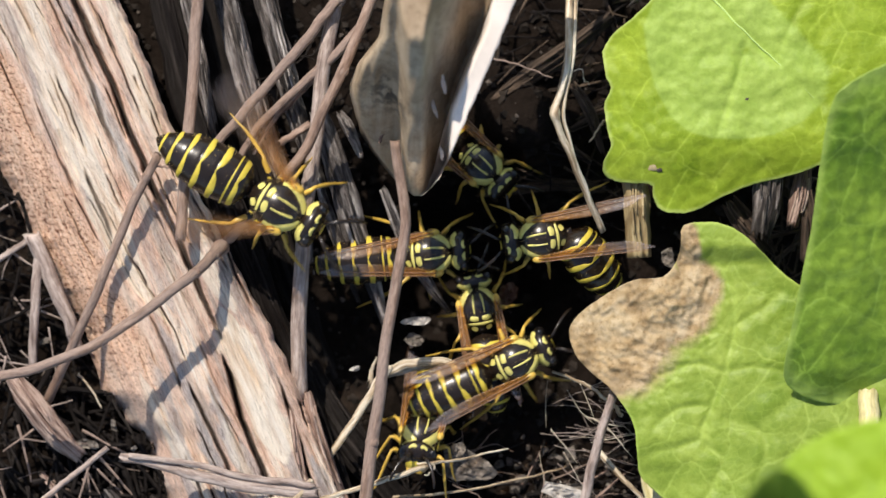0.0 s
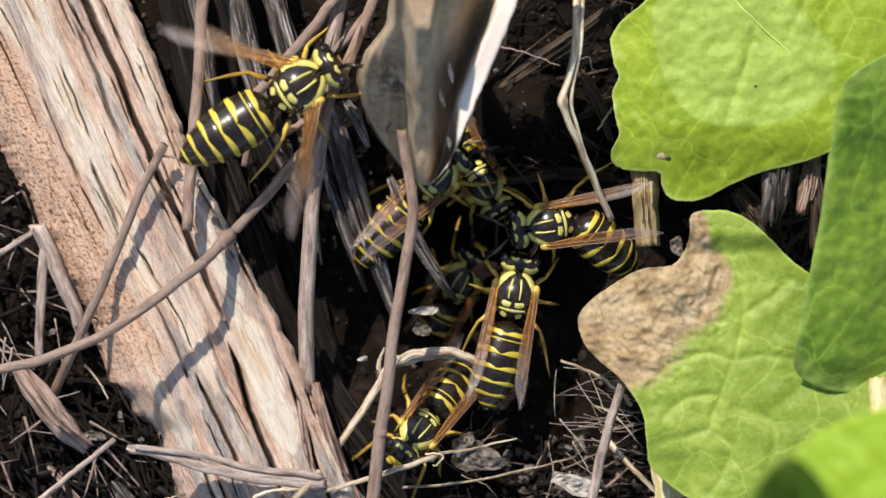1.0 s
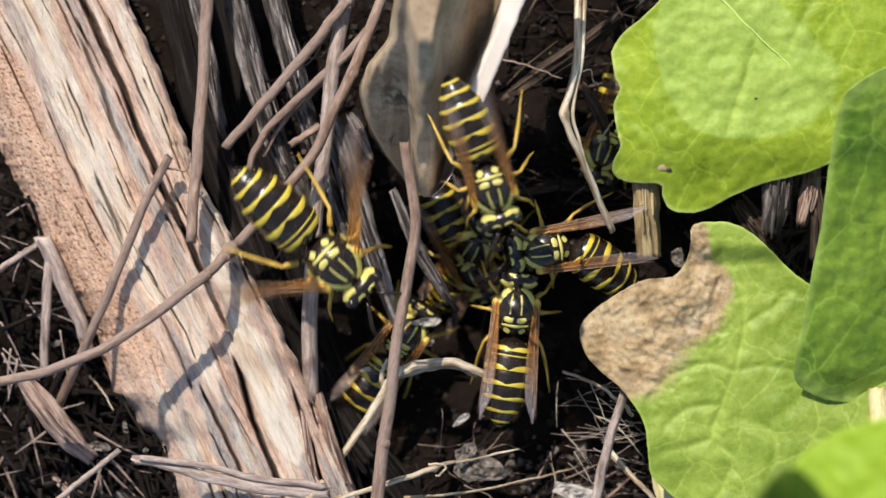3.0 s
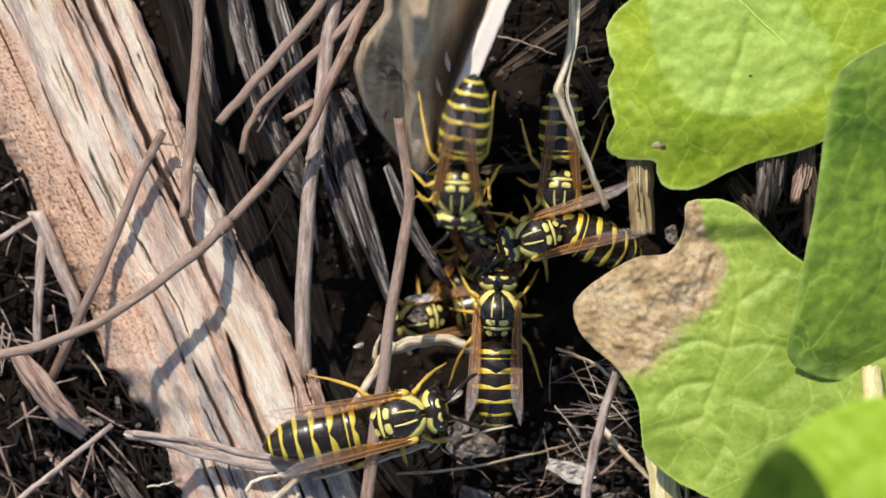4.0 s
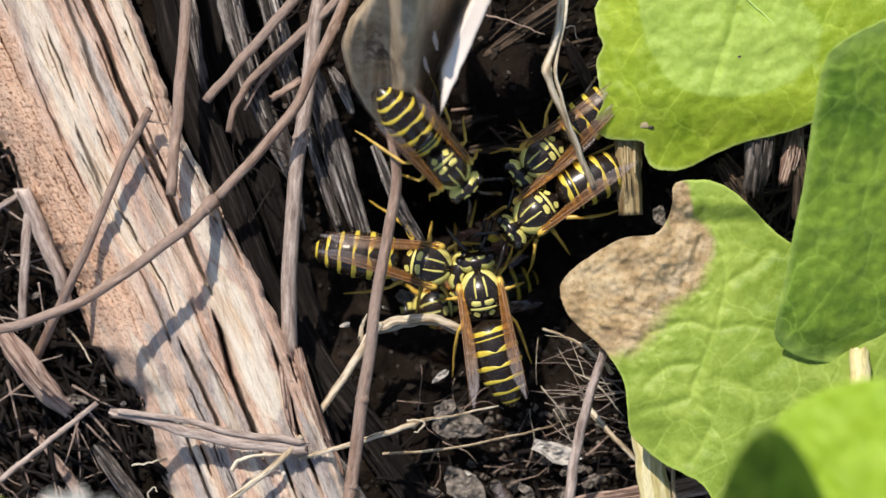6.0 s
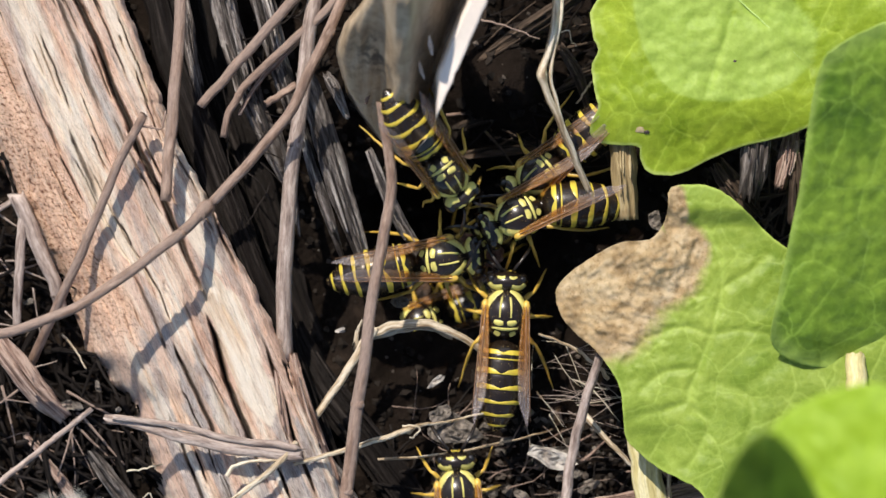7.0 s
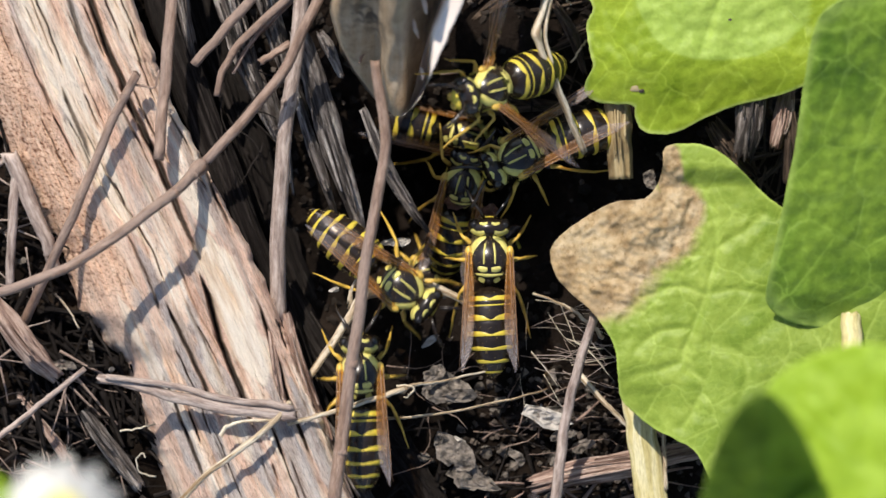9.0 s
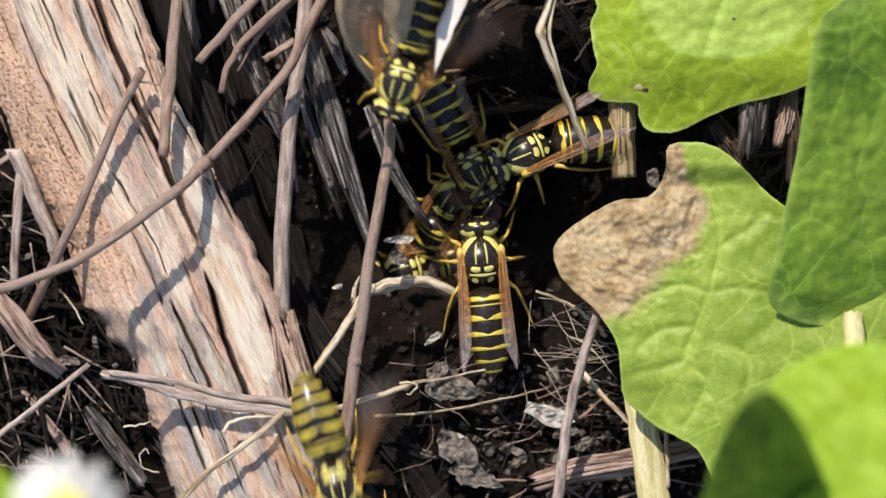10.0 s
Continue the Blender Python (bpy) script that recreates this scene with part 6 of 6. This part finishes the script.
def motions():
    # the hover wasp: seconds, place in mm, turn in degrees
    walk(wasp_hover["wasp"], [
        (0, pose(-11.98 * MM, 7.66 * MM, 5 * MM, 0, 0, -29)),
        (0.25, pose(-11.27 * MM, 8.48 * MM, 5 * MM, 0, 0, -17)),
        (0.5, pose(-10.97 * MM, 8.80 * MM, 5 * MM, 0, 0, -6)),
        (0.75, pose(-10.88 * MM, 12.44 * MM, 5.5 * MM, 0, 0, 14)),
        (1, pose(-10.98 * MM, 15.44 * MM, 6 * MM, 0, 0, 32)),
        (1.25, pose(-9.06 * MM, 15.63 * MM, 10 * MM, 0, 0, 18)),
        (1.5, pose(-7.27 * MM, 15.58 * MM, 15 * MM, 0, 0, 2)),
        (1.75, pose(-6.40 * MM, 15.73 * MM, 15 * MM, 0, 10, -5)),
        (2, pose(-6.69 * MM, 15.06 * MM, 15 * MM, 0, 22, -12)),
        (2.25, pose(-8.18 * MM, 16.30 * MM, 12 * MM, 0, 32, -8)),
        (2.5, pose(-9.44 * MM, 16.55 * MM, 8 * MM, 0, 40, -8)),
        (2.7, pose(-8.93 * MM, 11.14 * MM, 6 * MM, 0, 28, -52)),
        (3.25, pose(-8.19 * MM, -0.55 * MM, 5 * MM, 0, 10, -25)),
        (3.8, pose(-4.39 * MM, -8.93 * MM, 3 * MM, 0, 0, 9)),
        (4, pose(-3.48 * MM, -9.86 * MM, 3 * MM, 0, 0, 12)),
        (4.25, pose(-2.64 * MM, -11.18 * MM, 2.5 * MM, 0, 0, -12)),
        (4.5, pose(-2.04 * MM, -12.46 * MM, 2 * MM, 0, 0, -28)),
        (5, pose(3.89 * MM, -17.14 * MM, 2 * MM, 0, 0, -6)),
        (5.5, pose(7.29 * MM, -25.23 * MM, 3 * MM, 0, 0, -11)),
        (7.5, pose(11.45 * MM, -27.12 * MM, 4 * MM, 0, 0, -14)),
        (10, pose(12.29 * MM, -32.15 * MM, 4 * MM, 0, 0, -14)),
    ])
    fly_wings(wasp_hover, [(0, 3.5), (5, 10)])
    step_legs(wasp_hover, 10, 0)
    # the deep wasp: seconds, place in mm, turn in degrees
    walk(wasp_deep["wasp"], [
        (0, pose(3.04 * MM, 10.85 * MM, -4 * MM, 0, -12, -42)),
        (0.5, pose(3.00 * MM, 8.66 * MM, -6 * MM, 0, -18, -52)),
        (1, pose(2.57 * MM, 8.73 * MM, -8 * MM, 0, 0, -60)),
        (1.5, pose(3.18 * MM, 7.62 * MM, -6.5 * MM, 0, 10, -80)),
        (2, pose(2.96 * MM, 6.91 * MM, -9 * MM, 0, 25, -62)),
        (2.7, pose(1.48 * MM, 2.97 * MM, -12 * MM, 0, 20, -62)),
        (3.8, pose(2.62 * MM, 4.11 * MM, -10 * MM, 0, 10, -68)),
        (4.5, pose(1.66 * MM, 1.08 * MM, -12 * MM, 0, 20, -50)),
        (5, pose(0.92 * MM, 3.58 * MM, -13 * MM, 0, 15, -42)),
        (5.5, pose(0.55 * MM, 3.80 * MM, -12 * MM, 0, 0, -34)),
        (6, pose(1.13 * MM, 7.36 * MM, 6 * MM, 0, 32, -48)),
        (6.2, pose(1.08 * MM, 8.01 * MM, 6 * MM, 0, 34, -46)),
        (7.3, pose(1.80 * MM, 6.86 * MM, 3 * MM, 0, 26, -55)),
        (7.5, pose(2.26 * MM, 6.80 * MM, -3 * MM, 0, 12, -46)),
        (8, pose(3.84 * MM, 8.05 * MM, -8 * MM, 0, 0, -20)),
        (8.5, pose(4.49 * MM, 7.31 * MM, -9 * MM, 0, 0, -14)),
        (9, pose(3.35 * MM, 7.05 * MM, -12 * MM, 0, 0, -15)),
        (9.5, pose(1.95 * MM, 4.16 * MM, -10 * MM, 0, 10, -40)),
        (10, pose(3.72 * MM, 4.70 * MM, -7 * MM, 0, 18, -62)),
    ])
    fly_wings(wasp_deep, [])
    step_legs(wasp_deep, 5, 1)
    # the roamer wasp: seconds, place in mm, turn in degrees
    walk(wasp_roamer["wasp"], [
        (0, pose(-0.98 * MM, 4.07 * MM, -3 * MM, 0, 0, 6)),
        (0.5, pose(-0.84 * MM, 6.09 * MM, -4 * MM, 0, 0, 25)),
        (1, pose(-0.99 * MM, 8.83 * MM, -3 * MM, 0, 0, 44)),
        (1.25, pose(0.79 * MM, 11.16 * MM, 6 * MM, 0, 0, 30)),
        (1.5, pose(2.34 * MM, 13.04 * MM, 14 * MM, 0, 0, 15)),
        (1.75, pose(3.06 * MM, 13.87 * MM, 13 * MM, 0, 8, -15)),
        (2, pose(3.16 * MM, 12.21 * MM, 2 * MM, 0, 12, -50)),
        (2.25, pose(3.12 * MM, 13.36 * MM, 10 * MM, 0, 22, -70)),
        (2.5, pose(2.60 * MM, 14.63 * MM, 16 * MM, 0, 36, -92)),
        (2.7, pose(3.63 * MM, 10.87 * MM, 14 * MM, 0, 20, -72)),
        (3.8, pose(0.25 * MM, 7.47 * MM, 14 * MM, 0, 24, -86)),
        (4, pose(0.98 * MM, 7.10 * MM, 14 * MM, 0, 30, -92)),
        (4.25, pose(0.96 * MM, 8.71 * MM, 14 * MM, 0, -5, -106)),
        (4.5, pose(0.91 * MM, 10.40 * MM, 14 * MM, 0, -52, -104)),
        (5, pose(-4.47 * MM, 10.83 * MM, 14 * MM, 0, -48, -104)),
        (5.25, pose(-4.52 * MM, 6.89 * MM, 7 * MM, 0, -12, -96)),
        (5.5, pose(-4.37 * MM, 2.87 * MM, 1 * MM, 0, 0, -75)),
        (5.75, pose(-3.05 * MM, 1.47 * MM, -1 * MM, 0, 0, -45)),
        (6, pose(-0.28 * MM, 0.07 * MM, -2 * MM, 0, 0, -11)),
        (6.2, pose(-0.26 * MM, 1.18 * MM, -2 * MM, 0, 0, -8)),
        (7.3, pose(1.54 * MM, 0.76 * MM, -2 * MM, 0, 0, 15)),
        (7.5, pose(1.65 * MM, 1.00 * MM, -2 * MM, 0, 0, 19)),
        (8, pose(3.29 * MM, 1.35 * MM, -2 * MM, 0, 0, 19)),
        (8.5, pose(3.77 * MM, 2.02 * MM, -2 * MM, 0, 0, 23)),
        (8.75, pose(0.94 * MM, -0.40 * MM, -1.5 * MM, 0, 0, -6)),
        (9, pose(-1.53 * MM, -4.11 * MM, -1 * MM, 0, 0, -37)),
        (9.5, pose(-4.23 * MM, -5.78 * MM, 0 * MM, 0, -10, -55)),
        (9.7, pose(-6.91 * MM, -8.15 * MM, 2 * MM, 0, 0, -62)),
        (10, pose(-6.22 * MM, -18.96 * MM, 3.5 * MM, 0, 0, -75)),
    ])
    bend_abdomen(wasp_roamer, [(0, 0, 0), (2.5, 10, 6), (4.5, -12, 10), (5.5, 0, 0), (7.3, 8, 0), (8.5, 10, 4), (9.5, -14, 8), (10, 4, 0)])
    fly_wings(wasp_roamer, [(2.0, 2.9), (4.3, 5.3), (9.5, 10)], -6)
    step_legs(wasp_roamer, 9, 2)
    # the curled wasp: seconds, place in mm, turn in degrees
    walk(wasp_curled["wasp"], [
        (0, pose(7.73 * MM, 5.32 * MM, -1 * MM, -6, 0, -170)),
        (0.5, pose(7.67 * MM, 5.55 * MM, -1 * MM, -6, 0, -170)),
        (1, pose(7.67 * MM, 5.45 * MM, -1 * MM, -6, 0, -170)),
        (1.5, pose(8.02 * MM, 4.99 * MM, -1 * MM, -6, 0, -173)),
        (2, pose(7.32 * MM, 4.98 * MM, -1 * MM, -6, 0, -175)),
        (2.5, pose(7.34 * MM, 5.15 * MM, -1 * MM, -6, 0, -175)),
        (2.7, pose(7.16 * MM, 4.77 * MM, -1 * MM, -6, 0, -173)),
        (3.8, pose(7.62 * MM, 4.12 * MM, -1 * MM, 0, 0, -166)),
        (4, pose(7.15 * MM, 3.69 * MM, -1 * MM, 0, 0, -164)),
        (4.5, pose(6.98 * MM, 5.08 * MM, -1 * MM, 12, 0, -166)),
        (5, pose(7.31 * MM, 4.36 * MM, -1 * MM, 12, 0, -152)),
        (5.5, pose(6.81 * MM, 3.93 * MM, -1 * MM, 12, 0, -146)),
        (6, pose(7.97 * MM, 4.02 * MM, -1 * MM, 10, 0, -142)),
        (6.2, pose(7.87 * MM, 4.37 * MM, -1 * MM, 10, 0, -150)),
        (7.3, pose(6.80 * MM, 4.04 * MM, -1 * MM, 12, 0, -156)),
        (7.5, pose(6.90 * MM, 4.32 * MM, -1 * MM, 12, 0, -162)),
        (8, pose(6.95 * MM, 4.68 * MM, -1 * MM, 12, 0, -158)),
        (8.5, pose(8.63 * MM, 5.44 * MM, -1 * MM, 12, 0, -156)),
        (9, pose(7.62 * MM, 5.54 * MM, -1 * MM, 12, 0, -152)),
        (9.5, pose(8.11 * MM, 5.17 * MM, -1 * MM, 12, 0, -151)),
        (10, pose(7.68 * MM, 5.56 * MM, -1 * MM, 12, 0, -156)),
    ])
    bend_abdomen(wasp_curled, [(0, -62, 8), (0.5, -58, 8), (1, -52, 8), (1.5, -52, 8), (2, -48, 8), (2.7, -46, 8), (3.8, -42, 5), (4, -36, 5), (4.5, -16, 0), (5, -12, 0), (6.2, -10, 0), (7.3, -28, 4), (8, -26, 4), (8.5, -10, 2), (10, -16, 4)])
    fly_wings(wasp_curled, [])
    step_legs(wasp_curled, 4, 3)
    # the feeder wasp: seconds, place in mm, turn in degrees
    walk(wasp_feeder["wasp"], [
        (0, pose(5.47 * MM, -3.94 * MM, -1.5 * MM, 0, 0, 25)),
        (0.5, pose(7.00 * MM, -1.99 * MM, -1.5 * MM, 0, 0, 50)),
        (1, pose(4.93 * MM, 0.10 * MM, -1.5 * MM, 0, 0, 79)),
        (1.5, pose(5.31 * MM, 0.96 * MM, -1.5 * MM, 0, 0, 75)),
        (2, pose(5.93 * MM, 1.00 * MM, -1.5 * MM, 0, 0, 71)),
        (2.5, pose(5.53 * MM, 0.01 * MM, -1.5 * MM, 0, 0, 80)),
        (2.7, pose(5.23 * MM, -0.16 * MM, -1.5 * MM, 0, 0, 84)),
        (3.8, pose(4.26 * MM, -0.80 * MM, -1.5 * MM, 0, 0, 85)),
        (4, pose(3.99 * MM, -2.16 * MM, -1.5 * MM, 0, 0, 88)),
        (4.5, pose(3.33 * MM, -2.82 * MM, -1.5 * MM, 0, 0, 95)),
        (5, pose(5.23 * MM, -3.12 * MM, -1.5 * MM, 0, 0, 88)),
        (5.5, pose(6.31 * MM, -2.55 * MM, -1.5 * MM, 0, 0, 88)),
        (6, pose(3.80 * MM, -2.18 * MM, -1.5 * MM, 0, 0, 100)),
        (6.2, pose(4.17 * MM, -2.62 * MM, -1.5 * MM, 0, 0, 98)),
        (7.3, pose(7.00 * MM, -3.28 * MM, -1.5 * MM, 0, 0, 82)),
        (7.5, pose(7.64 * MM, -3.25 * MM, -1.5 * MM, 0, 0, 79)),
        (8, pose(5.20 * MM, -4.08 * MM, -1.5 * MM, 0, 0, 85)),
        (8.5, pose(5.30 * MM, -3.28 * MM, -1.5 * MM, 0, 0, 83)),
        (9, pose(5.15 * MM, -2.29 * MM, -1.5 * MM, 0, 0, 90)),
        (9.5, pose(4.55 * MM, -1.85 * MM, -1.5 * MM, 0, 0, 93)),
        (10, pose(4.32 * MM, -2.47 * MM, -1.5 * MM, 0, 0, 95)),
    ])
    bend_abdomen(wasp_feeder, [(0, 0, 2), (2, -6, 0), (4.5, 4, 2), (6, 8, 3), (7.5, -6, 0), (9, 3, 0), (10, 2, 1)])
    fly_wings(wasp_feeder, [])
    step_legs(wasp_feeder, 5, 4)
    # the lower wasp: seconds, place in mm, turn in degrees
    walk(wasp_lower["wasp"], [
        (0, pose(-1.40 * MM, -9.35 * MM, -2.5 * MM, 0, -50, -100)),
        (0.5, pose(-3.24 * MM, -12.58 * MM, -2.5 * MM, 0, -48, -86)),
        (0.75, pose(-2.27 * MM, -10.48 * MM, -2.5 * MM, 0, -40, -110)),
        (1, pose(-2.15 * MM, -9.82 * MM, -2.5 * MM, 0, -30, -128)),
        (1.25, pose(-2.44 * MM, -8.84 * MM, -2.5 * MM, 0, -12, -190)),
        (1.5, pose(-2.99 * MM, -8.28 * MM, -2.5 * MM, 0, 0, -250)),
        (2, pose(-5.35 * MM, -3.32 * MM, -2.5 * MM, 0, 0, -256)),
        (2.5, pose(-6.95 * MM, -2.10 * MM, -2.5 * MM, 0, 0, -285)),
        (2.7, pose(-4.31 * MM, -2.43 * MM, -3.5 * MM, 0, 0, -343)),
        (3.05, pose(-3.37 * MM, -2.00 * MM, -6.5 * MM, 0, 0, -294)),
        (3.4, pose(-2.41 * MM, -1.87 * MM, -9 * MM, 0, 0, -234)),
        (3.8, pose(-1.37 * MM, -2.02 * MM, -11 * MM, 0, 0, -175)),
        (4.5, pose(-2.20 * MM, -3.88 * MM, -12 * MM, 0, 0, -165)),
        (5.5, pose(0.68 * MM, -2.94 * MM, -11.5 * MM, 0, 0, -165)),
        (7.5, pose(-0.44 * MM, -4.11 * MM, -12.5 * MM, 0, 0, -160)),
        (8.5, pose(0.98 * MM, -3.50 * MM, -12.5 * MM, 0, 0, -166)),
        (10, pose(-1.23 * MM, -3.34 * MM, -12.5 * MM, 0, 0, -166)),
    ])
    fly_wings(wasp_lower, [])
    step_legs(wasp_lower, 5, 5)
    # the shade wasp: seconds, place in mm, turn in degrees
    walk(wasp_shade["wasp"], [
        (0, pose(20.04 * MM, 16.42 * MM, -6 * MM, 0, 0, -128)),
        (1.5, pose(19.96 * MM, 15.70 * MM, -6 * MM, 0, 0, -128)),
        (2.7, pose(13.90 * MM, 13.72 * MM, -6 * MM, 0, 0, -117)),
        (3.8, pose(8.38 * MM, 7.70 * MM, -1 * MM, 0, 12, -88)),
        (4, pose(8.63 * MM, 7.18 * MM, -1 * MM, 0, 12, -92)),
        (4.5, pose(9.27 * MM, 8.59 * MM, -9 * MM, 0, 20, -95)),
        (5, pose(9.37 * MM, 8.28 * MM, -8 * MM, 0, 15, -112)),
        (5.5, pose(9.02 * MM, 7.56 * MM, -1 * MM, 0, 0, -130)),
        (6, pose(8.37 * MM, 8.22 * MM, -1 * MM, 0, 6, -140)),
        (6.2, pose(8.44 * MM, 8.20 * MM, -1 * MM, 0, 6, -140)),
        (7.3, pose(8.48 * MM, 7.20 * MM, -2 * MM, 0, 10, -140)),
        (7.5, pose(8.37 * MM, 7.31 * MM, -2 * MM, 0, 4, -136)),
        (8, pose(8.54 * MM, 7.93 * MM, -1 * MM, 0, 2, -140)),
        (8.5, pose(7.19 * MM, 7.71 * MM, 2 * MM, 0, 0, -122)),
        (8.75, pose(6.21 * MM, 8.96 * MM, 4 * MM, 0, -10, -140)),
        (9, pose(5.10 * MM, 10.33 * MM, 7 * MM, 0, -40, -160)),
        (9.5, pose(1.70 * MM, 9.04 * MM, 3 * MM, 0, -4, -130)),
        (9.75, pose(0.50 * MM, 8.67 * MM, 6 * MM, 0, 0, -118)),
        (10, pose(-1.78 * MM, 10.75 * MM, 9 * MM, 0, 14, -106)),
    ])
    fly_wings(wasp_shade, [(8.8, 10)], -5)
    step_legs(wasp_shade, 5, 6)
    # the centre wasp: seconds, place in mm, turn in degrees
    walk(wasp_centre["wasp"], [
        (0, pose(2.95 * MM, -0.15 * MM, -4 * MM, 0, 0, 100)),
        (0.5, pose(3.41 * MM, -0.10 * MM, -4 * MM, 0, 0, 76)),
        (1, pose(0.98 * MM, 1.19 * MM, -12 * MM, 0, -20, 60)),
        (1.5, pose(1.21 * MM, 2.21 * MM, -12.5 * MM, 0, -30, 55)),
        (2, pose(2.29 * MM, 4.14 * MM, -10.5 * MM, 0, -30, 58)),
        (2.5, pose(1.67 * MM, 5.64 * MM, -10.5 * MM, 0, -38, 59)),
        (4, pose(2.57 * MM, 1.96 * MM, -11 * MM, 0, -40, 57)),
        (5.5, pose(3.24 * MM, 2.39 * MM, -12 * MM, 0, -45, 58)),
        (6, pose(3.57 * MM, -0.42 * MM, -11.5 * MM, 0, -40, 60)),
        (7.5, pose(3.60 * MM, 2.74 * MM, -12.5 * MM, 0, -45, 58)),
        (9, pose(3.17 * MM, 3.27 * MM, -8 * MM, 0, -20, 78)),
        (9.5, pose(1.74 * MM, 2.67 * MM, -10 * MM, 0, -35, 66)),
        (10, pose(2.14 * MM, 2.16 * MM, -9.5 * MM, 0, -35, 60)),
    ])
    fly_wings(wasp_centre, [])
    step_legs(wasp_centre, 5, 7)
    # the visitor wasp: seconds, place in mm, turn in degrees
    walk(wasp_visitor["wasp"], [
        (0, pose(5.35 * MM, -21.04 * MM, 2 * MM, 0, 0, 90)),
        (5.5, pose(2.74 * MM, -27.35 * MM, 2 * MM, 0, 0, 90)),
        (6.4, pose(3.14 * MM, -21.46 * MM, 1 * MM, 0, 0, 90)),
        (7.3, pose(0.84 * MM, -15.08 * MM, -0.5 * MM, 0, 0, 95)),
        (7.5, pose(-1.69 * MM, -14.38 * MM, -0.5 * MM, 0, 0, 90)),
        (8, pose(-2.23 * MM, -10.56 * MM, -0.5 * MM, 0, 0, 88)),
        (8.5, pose(-2.68 * MM, -9.31 * MM, -0.5 * MM, 0, 0, 86)),
        (9, pose(-4.34 * MM, -10.91 * MM, -0.5 * MM, 0, 0, 92)),
        (9.3, pose(-3.88 * MM, -14.98 * MM, -0.5 * MM, 0, 0, 95)),
        (9.5, pose(-3.34 * MM, -16.55 * MM, -0.5 * MM, 0, 0, 98)),
        (9.7, pose(-2.48 * MM, -18.61 * MM, 0 * MM, 0, 0, 86)),
        (10, pose(-1.05 * MM, -23.68 * MM, 1 * MM, 0, 0, 76)),
    ])
    fly_wings(wasp_visitor, [(0, 6.5)])
    step_legs(wasp_visitor, 5, 8)


motions()
